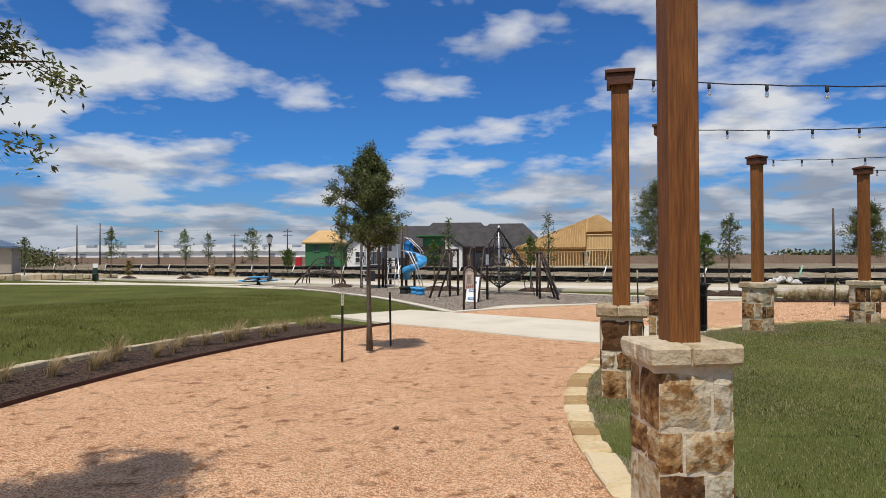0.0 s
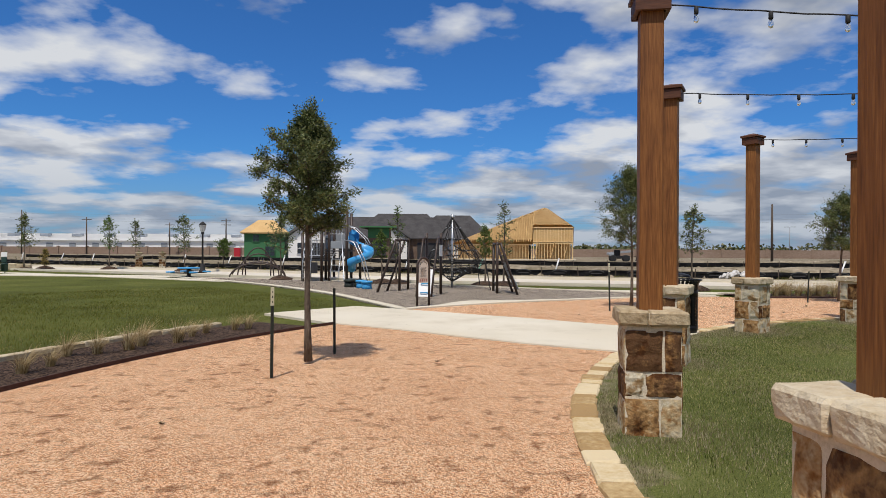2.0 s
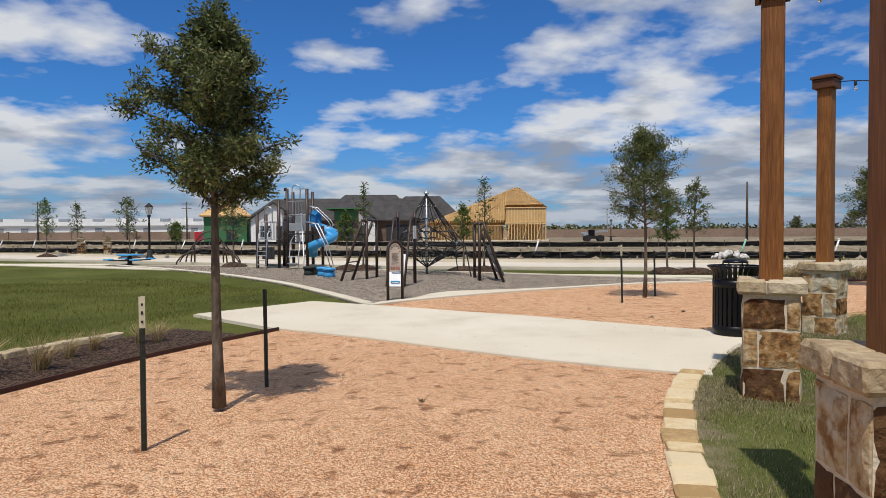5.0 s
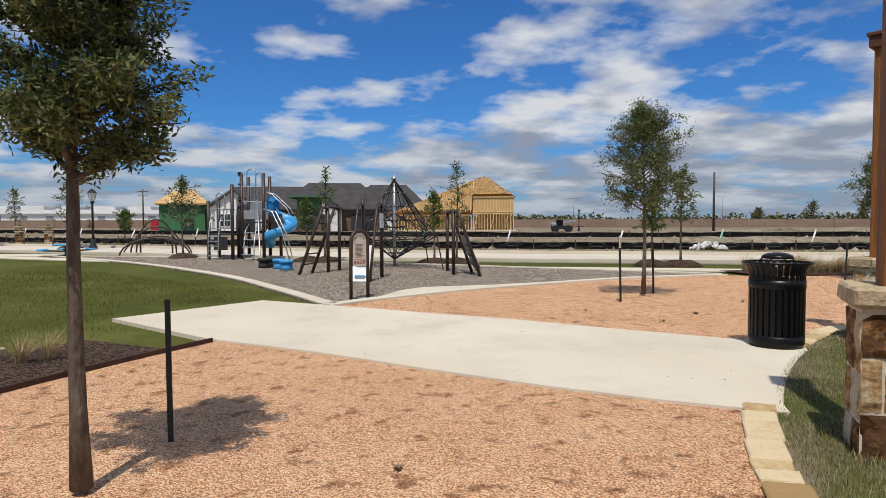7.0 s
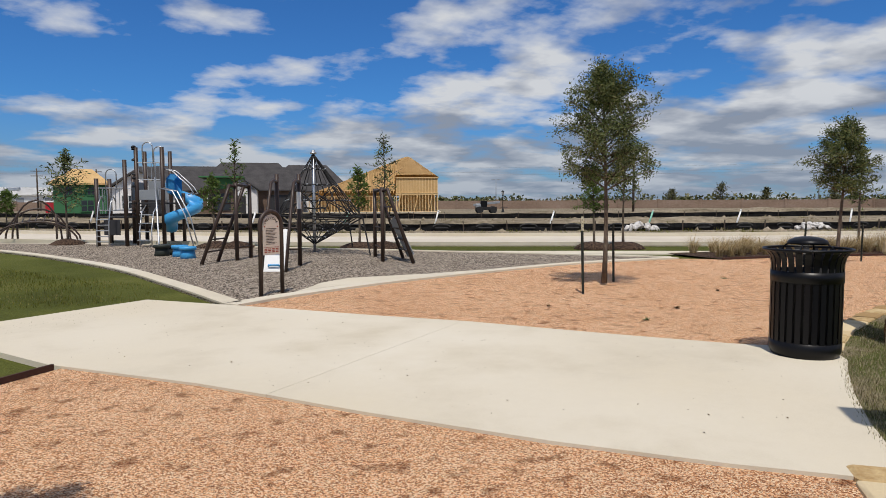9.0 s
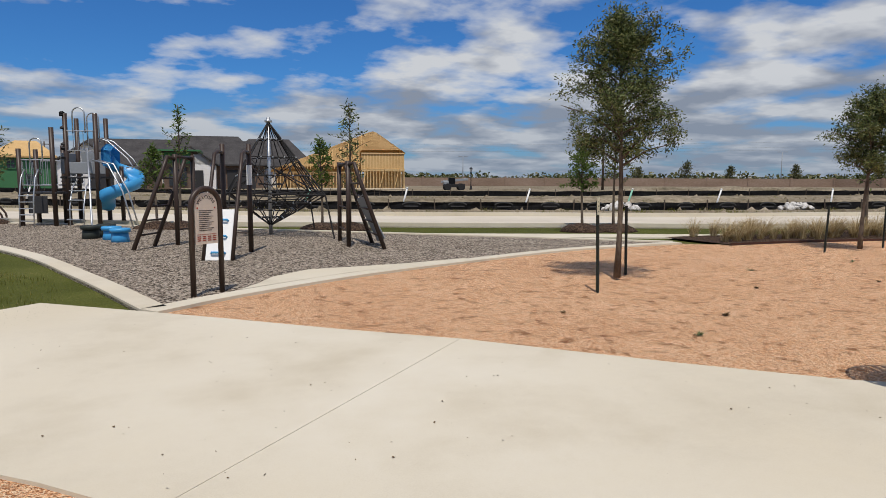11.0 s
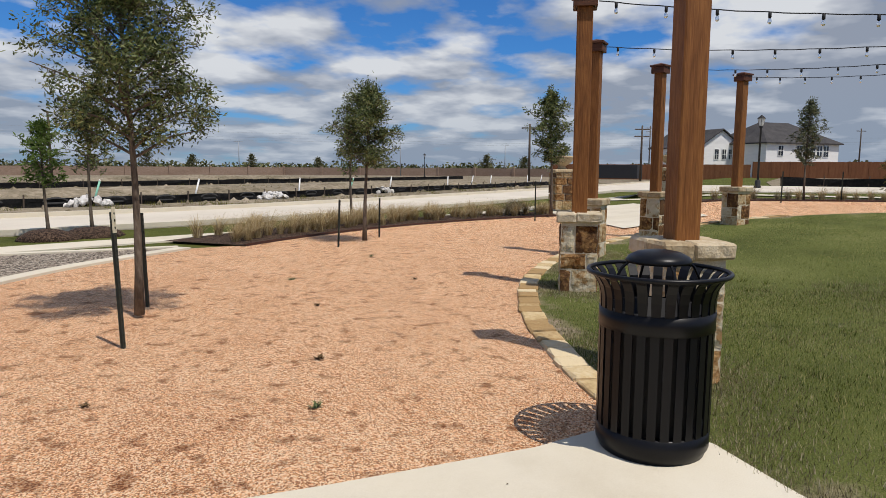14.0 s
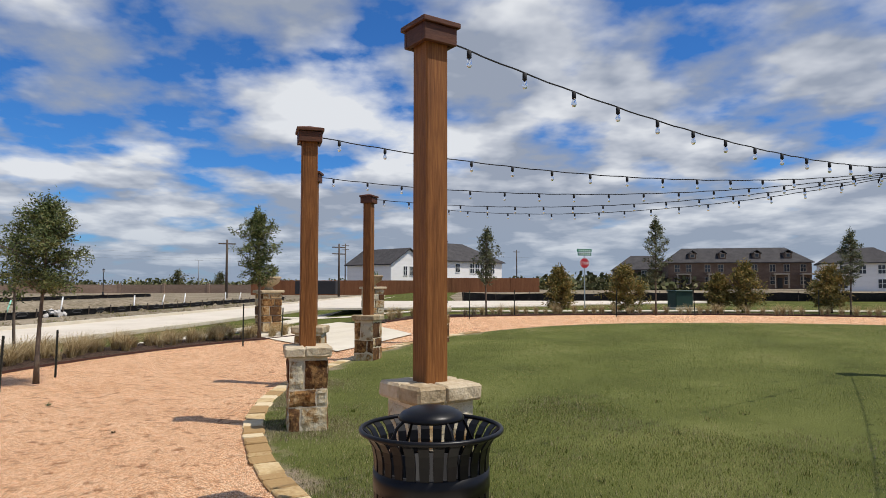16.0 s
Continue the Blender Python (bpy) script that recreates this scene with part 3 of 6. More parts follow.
stone_row("lawn_kerb", "flat yellow limestone edging set in a row", 10.60, 40, 208, 0.225, -0.06, 0.035, M_KERB, 5, 0.29, skip=((127.2, 141.6),))
stone_row("bed_border", "low pale limestone edging along the turf", R_BORDER + 0.05, 146, 205, 0.16, -0.06, 0.09, M_STONE_PALE, 6, 0.45)
for nm, r, a0, a1 in (("edging_1", R_BED, 141.2, 210), ("edging_2", R_BED, 47, 92), ("edging_3", R_BED, -70, 36)):
    pts = [polar(r, a0 + (a1 - a0) * i / 80) for i in range(81)]
    bm = bmesh.new()
    rows = [[bm.verts.new((x, y, ground_z(x, y) - 0.04)), bm.verts.new((x, y, ground_z(x, y) + 0.05)), bm.verts.new((CX + (x - CX) * 1.0014, CY + (y - CY) * 1.0014, ground_z(x, y) + 0.05)), bm.verts.new((CX + (x - CX) * 1.0014, CY + (y - CY) * 1.0014, ground_z(x, y) - 0.04))] for x, y in pts]
    for p, q in zip(rows, rows[1:]):
        for k in range(3):
            bm.faces.new((p[k], p[k + 1], q[k + 1], q[k]))
    structure(nm, bm, M_RUST, "rusty steel bed edging strip")


def trash_can(m):
    th = empty("trash_can", m, "black powder-coated steel slat litter bin with a flared rim", "trash can")
    part("base_ring", lathe([(0.235, 0.0), (0.265, 0.005), (0.272, 0.03), (0.285, 0.05), (0.287, 0.135), (0.275, 0.14)], 40), M_BLACK, th, smooth=True)
    part("band", lathe([(0.276, 0.64), (0.289, 0.642), (0.289, 0.735), (0.276, 0.737)], 40, cap=False), M_BLACK, th, smooth=True)
    slat = bmesh.new()
    prof = [(0.277, 0.1), (0.277, 0.74), (0.279, 0.80), (0.290, 0.85), (0.315, 0.89), (0.345, 0.915)]
    rows = []
    for r, z in prof:
        w = 0.021 * (1 if z < 0.8 else 1.15)
        rows.append([slat.verts.new(c) for c in ((r, -w, z), (r + 0.007, -w, z - 0.001), (r + 0.007, w, z - 0.001), (r, w, z))])
    for a, b in zip(rows, rows[1:]):
        for k in range(4):
            slat.faces.new((a[k], a[(k + 1) % 4], b[(k + 1) % 4], b[k]))
    me = from_bm("slat", slat, M_BLACK)
    for i in range(28):
        part("slat", me, None, th, m=pose(0, 0, 0, 0, 0, i * 360 / 28))
    ringpts = [(0.348 * math.cos(a), 0.348 * math.sin(a), 0.916) for a in (2 * math.pi * k / 48 for k in range(49))]
    part("rim", tube(bmesh.new(), ringpts, 0.012, 8, False), M_BLACK, th, smooth=True)
    part("liner", lathe([(0.245, 0.03), (0.25, 0.72), (0.258, 0.725), (0.258, 0.735), (0.24, 0.735), (0.235, 0.08), (0.01, 0.08)], 32), M_BLACK_MATT, th, "rigid black plastic liner", smooth=True)
    lid = part("lid", lathe([(0.15, 0.958), (0.162, 0.961), (0.165, 0.972), (0.15, 0.992), (0.11, 1.012), (0.05, 1.023), (0.005, 1.026)], 32), M_BLACK, th, "domed rain bonnet", smooth=True)
    for k in range(4):
        a = math.pi / 2 * k + 0.4
        c, s = math.cos(a), math.sin(a)
        part("arm", tube(bmesh.new(), [(0.15 * c, 0.15 * s, 0.968), (0.19 * c, 0.19 * s, 0.935), (0.262 * c, 0.262 * s, 0.80), (0.27 * c, 0.27 * s, 0.72)], 0.008, 6), M_BLACK, lid)
    return th


trash_can(pose(6.37, 12.475, 0.012, 0, 0, 5) @ Matrix.Diagonal((0.965, 0.965, 0.985, 1)))


def tree(name, m, height, crown_base, radius, leaves, leaf, trunk_r, mat, seed, label, lean=0.0, full=1.0, top=0.25, group="", swell=0.8):
    """A young tree: tapered trunk with a leader, limbs and twigs, and a crown of single leaves about the twigs."""
    th = empty(name, m, label, "tree", group)
    rnd = random.Random(seed)
    bm = bmesh.new()
    lead = []
    for i in range(9):
        t = i / 8
        lead.append(Vector((lean * t + 0.05 * radius * math.sin(3 * t + seed), 0.05 * radius * math.cos(4 * t + seed) - 0.05 * radius * math.cos(seed), height * 0.97 * t)))
    tube(bm, lead, [trunk_r * (1.25 if i == 0 else 1) * (1 - 0.9 * i / 8) + 0.004 for i in range(9)], 9)
    anchors = []
    n_limb = int(14 + 32 * full)
    for i in range(n_limb):
        u = (i + rnd.random() * 0.8) / n_limb
        z = crown_base * 0.92 + (height * 0.97 - crown_base) * u
        k = z / (height * 0.97) * 8
        p = lead[min(7, int(k))].lerp(lead[min(8, int(k) + 1)], k - int(k))
        env = radius * (math.sin(math.pi * min(1, 0.22 + 0.9 * u ** swell)) ** 0.7 * (1 - top * u) + 0.06)
        ln = env * rnd.uniform(0.45, 1.08)
        a = i * 2.4 + rnd.uniform(-0.5, 0.5)
        rise = rnd.uniform(0.3, 0.95) * ln * (0.55 + 0.6 * u)
        q = p + Vector((math.cos(a) * ln, math.sin(a) * ln, rise))
        mid = p.lerp(q, 0.5) + Vector((0, 0, 0.08 * ln)) + Vector((rnd.uniform(-1, 1), rnd.uniform(-1, 1), 0)) * 0.06 * ln
        tube(bm, [p, mid, q], [trunk_r * 0.34 * (1 - 0.6 * u) + 0.003, trunk_r * 0.2 * (1 - 0.6 * u) + 0.003, 0.003], 5, False)
        for s in range(int(3 + 5 * full)):
            t = rnd.uniform(0.25, 1.0)
            b0 = p.lerp(mid, t * 2) if t < 0.5 else mid.lerp(q, t * 2 - 1)
            d = Vector((rnd.gauss(0, 1), rnd.gauss(0, 1), rnd.gauss(0.25, 0.7))).normalized() * radius * rnd.uniform(0.14, 0.36)
            tube(bm, [b0, b0 + d], [0.004, 0.0018], 3, False)
            anchors.append((b0, b0 + d))
    for s in range(5):
        anchors.append((lead[7], lead[8] + Vector((rnd.gauss(0, 0.06), rnd.gauss(0, 0.06), rnd.uniform(0, 0.1))) * radius))
    part("trunk", bm, M_BARK, th, smooth=True)
    verts, faces = [], []
    for i in range(leaves):
        a, b = anchors[rnd.randrange(len(anchors))]
        c = a.lerp(b, rnd.uniform(0.15, 1.1)) + Vector((rnd.gauss(0, 1), rnd.gauss(0, 1), rnd.gauss(0, 1))) * radius * 0.055
        d = ((b - a).normalized() * 0.7 + Vector((rnd.gauss(0, 1), rnd.gauss(0, 1), rnd.gauss(0, 0.8)))).normalized()
        w = d.cross(Vector((rnd.gauss(0, 1), rnd.gauss(0, 1), rnd.gauss(0, 1)))).normalized()
        ln = leaf * rnd.uniform(0.75, 1.4)
        k = len(verts)
        verts += [c, c + d * ln * 0.45 + w * ln * 0.16, c + d * ln, c + d * ln * 0.45 - w * ln * 0.16]
        faces.append((k, k + 1, k + 2, k + 3))
    part("crown", from_lists("crown", verts, faces, mat), None, th)
    return th


OAK = "young live oak with a slim grey trunk and dark green leaves"
RINGTREES = "young trees round the granite walk"
tree("oak_tree", pose(0.305, 9.926, 0.03), 3.22, 1.66, 0.60, 46000, 0.04, 0.042, M_OAK, 3, OAK, 0.03, top=0.05, swell=1.0, group=RINGTREES)
tree("oak_tree", pose(7.415, 17.22, 0.03), 3.5, 1.58, 0.86, 27000, 0.046, 0.037, M_OAK, 8, OAK, 0.06, top=0.08, swell=1.05, group=RINGTREES)
tree("oak_tree", pose(14.02, 18.57, 0.03), 3.05, 1.5, 0.74, 17000, 0.054, 0.037, M_OAK, 12, OAK, 0.02, top=0.08, swell=1.05, group=RINGTREES)
tree("oak_tree", pose(22.3, 17.0, 0.08), 3.75, 1.6, 0.66, 9000, 0.08, 0.045, M_OAK, 15, OAK, top=0.0, swell=1.25, group=RINGTREES)
tree("oak_tree", pose(-1.45, 2.75, 0.0), 4.2, 1.98, 0.85, 36000, 0.04, 0.048, M_OAK, 21, OAK, group=RINGTREES)
PALE = "slender young tree with sparse grey-green leaves"
M_GREY_LEAF = material("grey_green_leaves", [(0.06, 0.07, 0.035), (0.12, 0.14, 0.075), (0.20, 0.22, 0.13)], scale=1.5, fine=9, rough=0.6, bump=0, island=0.4, spec=0.3, translucent=0.35)
for i, (tx, ty, th_, r) in enumerate(((28.3, 9.8, 3.45, 0.55), (28.6, 3.1, 3.95, 0.55), (28.5, -4.7, 3.4, 0.6), (26.5, -14, 3.5, 0.6))):
    tree("oak_tree", pose(tx, ty, ground_z(tx, ty)), th_, 1.35, r, 4200, 0.085, 0.035, M_GREY_LEAF, 30 + i, PALE, group=RINGTREES, full=0.7, top=0.0, swell=1.3)


def stake(m, h, pale):
    th = empty("tree_stake", m, "dark steel tree stake " + ("with a pale tip" if pale else "standing in granite gravel"), "stake", "tree stakes")
    bm = bmesh.new()
    add_box(bm, 0, 0, h / 2 - 0.1, 0.034, 0.006, h + 0.2)
    add_box(bm, 0, 0.016, h / 2 - 0.1, 0.006, 0.028, h + 0.2)
    for k in range(int(h / 0.06)):
        add_box(bm, 0, -0.006, 0.05 + k * 0.06, 0.012, 0.008, 0.016)
    part("post", bm, M_STAKE, th)
    if pale:
        tip = part("tip", box(0, 0, h - 0.06, 0.037, 0.011, 0.2), M_STAKE_TIP, th, "pale painted tip")
        for k in range(3):
            part("hole", box(0, -0.006, h - 0.12 + k * 0.055, 0.012, 0.004, 0.016), M_STAKE, tip)
    return th


M_STAKE_TIP = plain("cream_paint", (0.55, 0.52, 0.38), rough=0.7, var=0.15)
for sx, sy, h, pale in ((0.0, 9.03, 0.95, 1), (0.594, 10.658, 0.88, 0), (6.62, 16.45, 1.07, 1), (7.84, 17.52, 0.96, 0), (13.08, 18.57, 0.86, 0), (14.93, 18.75, 0.82, 0),
                        (20.6, 17.0, 1.1, 0), (23.6, 16.6, 0.9, 0), (26.4, 10.6, 1.0, 0), (29.0, 8.6, 1.0, 0), (27.5, 5.0, 1.0, 0), (28.0, 1.8, 1.0, 0), (28.2, -3.2, 1.0, 0), (28.2, -6.5, 1.0, 0)):
    stake(pose(sx, sy, ground_z(sx, sy), random.Random(sx).uniform(-2.5, 2.5), random.Random(sy).uniform(-2.5, 2.5), 20), h, pale)


def grass_clump_mesh(seed, n=170, h=0.42, lean=0.16):
    rnd = random.Random(seed)
    verts, faces = [], []
    for i in range(n):
        a, r0 = rnd.uniform(0, 6.283), rnd.uniform(0, 0.09)
        ln = h * rnd.uniform(0.6, 1.2)
        out = rnd.uniform(0.15, 1.05) * ln
        w = rnd.uniform(0.003, 0.006)
        side = Vector((-math.sin(a), math.cos(a), 0)) * w
        k = len(verts)
        for t in (0, 0.4, 0.75, 1.0):
            c = Vector((math.cos(a) * (r0 + out * t * t) + lean * t * t * h * 1.5, math.sin(a) * (r0 + out * t * t), ln * (t - 0.25 * t * t * out / ln)))
            s = side * (1 - 0.8 * t)
            verts += [c - s, c + s]
        for j in range(3):
            faces.append((k + 2 * j, k + 2 * j + 1, k + 2 * j + 3, k + 2 * j + 2))
    return from_lists("clump", verts, faces, M_DRY_GRASS)


CLUMPS = [grass_clump_mesh(s) for s in range(6)]
rnd = random.Random(40)
for a0, a1, n, r0, r1, sc in ((145, 204, 40, 16.6, 17.2, 0.74), (47, 91, 50, 16.6, 17.3, 1.0), (50, 90, 34, 17.2, 17.9, 1.0), (-62, 35, 70, 16.7, 17.5, 1.0)):
    for i in range(n):
        x, y = polar(rnd.uniform(r0, r1), a0 + (a1 - a0) * (i + rnd.uniform(0.1, 0.9)) / n)
        c = tagged(new("ornamental_grass", CLUMPS[rnd.randrange(6)]), "clump of dry straw-coloured ornamental grass in mulch", "ornamental grass", "ornamental grasses in the beds")
        s = sc * rnd.uniform(0.75, 1.2)
        c.matrix_basis = pose(x, y, ground_z(x, y) + 0.02, 0, 0, rnd.uniform(-40, 40)) @ Matrix.Scale(s, 4)


def blade_field(name, pts, h, seed, label, mat):
    """Short blades, three corners each, at the places given."""
    rng = np.random.default_rng(seed)
    n = len(pts)
    a = rng.uniform(0, 2 * np.pi, n)
    ln = h * rng.uniform(0.5, 1.3, n)
    w = rng.uniform(0.003, 0.0066, n) * (h / 0.05) ** 0.5
    b = rng.uniform(0, 2 * np.pi, n)
    tilt = rng.uniform(0.1, 0.9, n) * ln
    z = np.array([ground_z(x, y) for x, y in pts]) - 0.02
    v = np.empty((n, 3, 3))
    v[:, 0] = np.stack([pts[:, 0] - np.cos(a) * w, pts[:, 1] - np.sin(a) * w, z], 1)
    v[:, 1] = np.stack([pts[:, 0] + np.cos(a) * w, pts[:, 1] + np.sin(a) * w, z], 1)
    v[:, 2] = np.stack([pts[:, 0] + np.cos(b) * tilt, pts[:, 1] + np.sin(b) * tilt, z + 0.02 + ln], 1)
    me = bpy.data.meshes.new(name)
    me.vertices.add(n * 3)
    me.vertices.foreach_set("co", v.ravel())
    me.loops.add(n * 3)
    me.loops.foreach_set("vertex_index", np.arange(n * 3))
    me.polygons.add(n)
    me.polygons.foreach_set("loop_start", np.arange(0, n * 3, 3))
    me.update(calc_edges=True)
    me.materials.append(mat)
    return tagged(new(name, me), label, "grass", "", "stuff")


rng = np.random.default_rng(4)


def ring_points(n, r0, r1, a0, a1):
    r = np.sqrt(rng.uniform(r0 * r0, r1 * r1, n))
    a = np.radians(rng.uniform(a0, a1, n))
    p = np.stack([CX + r * np.cos(a), CY + r * np.sin(a)], 1)
    keep = np.ones(n, bool)
    for px, py in POSTS:
        d = np.hypot(p[:, 0] - px, p[:, 1] - py)
        keep &= d > rng.uniform(0.3, 0.95, n)
    patch = np.array([noise.noise((x * 0.7, y * 0.7, 3.0)) for x, y in p])
    edge = np.abs(np.hypot(p[:, 0] - CX, p[:, 1] - CY) - 10.5)
    keep &= patch + rng.uniform(-0.35, 0.75, n) - 0.38 * np.clip(1 - edge / 0.8, 0, 1) > -0.02
    return p[keep]


near = ring_points(300000, 6.0, 10.49, 100, 200)
blade_field("lawn_grass", near, 0.034, 1, "short green lawn grass with dry blades", M_BLADE)
blade_field("lawn_grass", ring_points(330000, 0.3, 10.49, -180, 180), 0.036, 2, "short green lawn grass with dry blades", M_BLADE)
left = ring_points(150000, R_BORDER + 0.15, R_BORDER + 12, 128, 190)
left = left[(left[:, 0] < 0.9) & ~((left[:, 1] > 15.6 + 1.1 * (left[:, 0] + 1.17)) & (left[:, 0] > -1.3) & (left[:, 1] < 17.9))]
inside = np.array([x < np.interp(y, [17.1, 19.86, 23.65, 29.2, 35.2], [1.5, 0.55, -0.95, -4.2, -8.8]) for x, y in left])
blade_field("turf_grass", left[inside], 0.028, 3, "short green turf with weeds", M_PARK_BLADE)

def soil_margin(mat, r):
    """Blotches of dry bare soil where the lawn wears thin along its round edge."""
    nt = mat.node_tree
    n, l = nt.nodes, nt.links
    b = n["Principled BSDF"]
    old = b.inputs["Base Color"].links[0].from_socket
    g = n.new("ShaderNodeNewGeometry")
    off = n.new("ShaderNodeVectorMath")
    off.operation = "SUBTRACT"
    l.new(g.outputs["Position"], off.inputs[0])
    off.inputs[1].default_value = (CX, CY, 0)
    flat = n.new("ShaderNodeVectorMath")
    flat.operation = "MULTIPLY"
    flat.inputs[1].default_value = (1, 1, 0)
    l.new(off.outputs[0], flat.inputs[0])
    dist = n.new("ShaderNodeVectorMath")
    dist.operation = "LENGTH"
    l.new(flat.outputs[0], dist.inputs[0])
    rim = n.new("ShaderNodeMapRange")
    rim.inputs[1].default_value, rim.inputs[2].default_value = r - 1.2, r
    l.new(dist.outputs["Value"], rim.inputs[0])
    t = n.new("ShaderNodeTexNoise")
    t.inputs["Scale"].default_value, t.inputs["Detail"].default_value = 1.1, 7
    t.inputs["Roughness"].default_value = 0.65
    l.new(g.outputs["Position"], t.inputs["Vector"])
    mul = n.new("ShaderNodeMath")
    mul.operation = "MULTIPLY"
    l.new(rim.outputs[0], mul.inputs[0]), l.new(t.outputs["Fac"], mul.inputs[1])
    fr = n.new("ShaderNodeMapRange")
    fr.inputs[1].default_value, fr.inputs[2].default_value = 0.43, 0.58
    l.new(mul.outputs[0], fr.inputs[0])
    soil = n.new("ShaderNodeValToRGB")
    soil.color_ramp.elements[0].color, soil.color_ramp.elements[1].color = (0.12, 0.088, 0.055, 1), (0.43, 0.35, 0.245, 1)
    grit = n.new("ShaderNodeTexNoise")
    grit.inputs["Scale"].default_value, grit.inputs["Detail"].default_value = 55, 4
    l.new(g.outputs["Position"], grit.inputs["Vector"])
    l.new(grit.outputs["Fac"], soil.inputs[0])
    mx = n.new("ShaderNodeMix")
    mx.data_type = "RGBA"
    l.new(fr.outputs[0], mx.inputs[0]), l.new(old, mx.inputs[6]), l.new(soil.outputs[0], mx.inputs[7])
    l.new(mx.outputs[2], b.inputs["Base Color"])


soil_margin(M_TURF, 10.5)
# trodden dead grass about the piers and in tongues along the stone edging
dead = []
for px, py in POSTS[:6]:
    r, a = 0.28 + np.abs(rng.normal(0, 0.30, 5200)), rng.uniform(0, 2 * np.pi, 5200)
    dead.append(np.stack([px + r * np.cos(a), py + r * np.sin(a)], 1))
r, a = 10.47 - np.abs(rng.normal(0, 0.42, 60000)), np.radians(rng.uniform(78, 172, 60000))
edge = np.stack([CX + r * np.cos(a), CY + r * np.sin(a)], 1)
dry = np.array([noise.noise((x * 0.8, y * 0.8, 9.0)) for x, y in edge])
dead.append(edge[dry + rng.uniform(-0.2, 0.2, 60000) > 0.2])
r, a = np.sqrt(rng.uniform(5.0 ** 2, 10.45 ** 2, 150000)), np.radians(rng.uniform(95, 190, 150000))
lawn = np.stack([CX + r * np.cos(a), CY + r * np.sin(a)], 1)
dry = np.array([noise.noise((x * 0.9, y * 0.9, 4.0)) + 0.6 * noise.noise((x * 3.1, y * 3.1, 2.0)) for x, y in lawn])
dead.append(lawn[dry + rng.uniform(-0.55, 0.3, 150000) > 0.08])
dead = np.concatenate(dead)
dead = dead[np.hypot(dead[:, 0] - CX, dead[:, 1] - CY) < 10.48]
blade_field("dead_grass", dead, 0.04, 5, "trodden dry grass and thatch on bare soil", M_DEAD)

# taller tufts and weeds standing out of the mown grass
tufts = []
for r0, r1, a0, a1, n in ((3.0, 10.3, 95, 195, 70), (R_BORDER + 0.5, R_BORDER + 11, 150, 185, 110)):
    r, a = np.sqrt(rng.uniform(r0 * r0, r1 * r1, n)), np.radians(rng.uniform(a0, a1, n))
    for x, y in np.stack([CX + r * np.cos(a), CY + r * np.sin(a)], 1):
        tufts.append(rng.normal((x, y), 0.035, (34, 2)))
blade_field("grass_tufts", np.concatenate(tufts), 0.065, 6, "taller green tufts standing out of the lawn", M_BLADE)

# leaf litter on the path and small weeds in the granite
rnd = random.Random(91)
verts, faces = [], []
for i in range(120):
    u, v = rnd.random(), rnd.random()
    p = Vector((0.2, 14.6)).lerp(Vector((4.6, 10.6)), u).lerp(Vector((1.5, 17.0)).lerp(Vector((6.2, 12.7)), u), v)
    s, a = rnd.uniform(0.003, 0.011), rnd.uniform(0, 6.28)
    d, w = Vector((math.cos(a), math.sin(a), 0)) * s, Vector((-math.sin(a), math.cos(a), 0)) * s * rnd.uniform(0.3, 0.7)
    c = Vector((p.x, p.y, 0.024))
    k = len(verts)
    verts += [c - d, c - w + Vector((0, 0, 0.004)), c + d + Vector((0, 0, 0.003)), c + w]
    faces.append((k, k + 1, k + 2, k + 3))
tagged(new("leaf_litter", from_lists("leaf_litter", verts, faces, M_LITTER)), "scattered dry leaf bits on the concrete", "leaf litter", "", "stuff")


def weed(x, y, s, seed):
    rnd = random.Random(seed)
    verts, faces = [], []
    for i in range(36):
        a, ln = rnd.uniform(0, 6.28), s * rnd.uniform(0.5, 1.0)
        b = Vector((rnd.gauss(0, s * 0.2), rnd.gauss(0, s * 0.2), 0))
        t = b + Vector((math.cos(a) * ln, math.sin(a) * ln, ln * rnd.uniform(0.2, 0.9)))
        w = Vector((-math.sin(a), math.cos(a), 0)) * s * 0.1
        k = len(verts)
        verts += [b, b.lerp(t, 0.5) + w, t, b.lerp(t, 0.5) - w]
        faces.append((k, k + 1, k + 2, k + 3))
    ob = tagged(new("weed", from_lists("weed", verts, faces, M_LITTER if seed % 4 else M_OAK)), "small low weed growing in the granite gravel", "weed", "weeds in the granite")
    ob.matrix_basis = pose(x, y, 0.002)


for k, (x, y, s) in enumerate(((6.15, 14.35, 0.07), (7.0, 14.9, 0.08), (8.6, 16.0, 0.06), (5.6, 15.6, 0.05), (9.8, 17.2, 0.07), (-0.6, 7.2, 0.05), (1.9, 9.9, 0.05), (0.9, 5.4, 0.06), (12.2, 17.4, 0.07), (10.5, 15.8, 0.06))):
    weed(x, y, s * 0.75, k)

# ---- playground ----
M_PANEL = plain("beige_sign_panel", (0.60, 0.53, 0.45), rough=0.5, var=0.08)
M_INK = plain("dark_brown_ink", (0.035, 0.025, 0.02), rough=0.7)
M_REDINK = plain("red_ink", (0.30, 0.06, 0.04), rough=0.7)


def letters(text, size, mat, parent, m):
    """Words as a mesh part."""
    cu = bpy.data.curves.new("text", "FONT")
    cu.body, cu.size, cu.align_x, cu.extrude = text, size, "CENTER", 0.001
    ob = bpy.data.objects.new("text", cu)
    scene.collection.objects.link(ob)
    me = bpy.data.meshes.new_from_object(ob)
    bpy.data.objects.remove(ob)
    me.materials.clear()
    me.materials.append(mat)
    return part("lettering", me, None, parent, m=m)


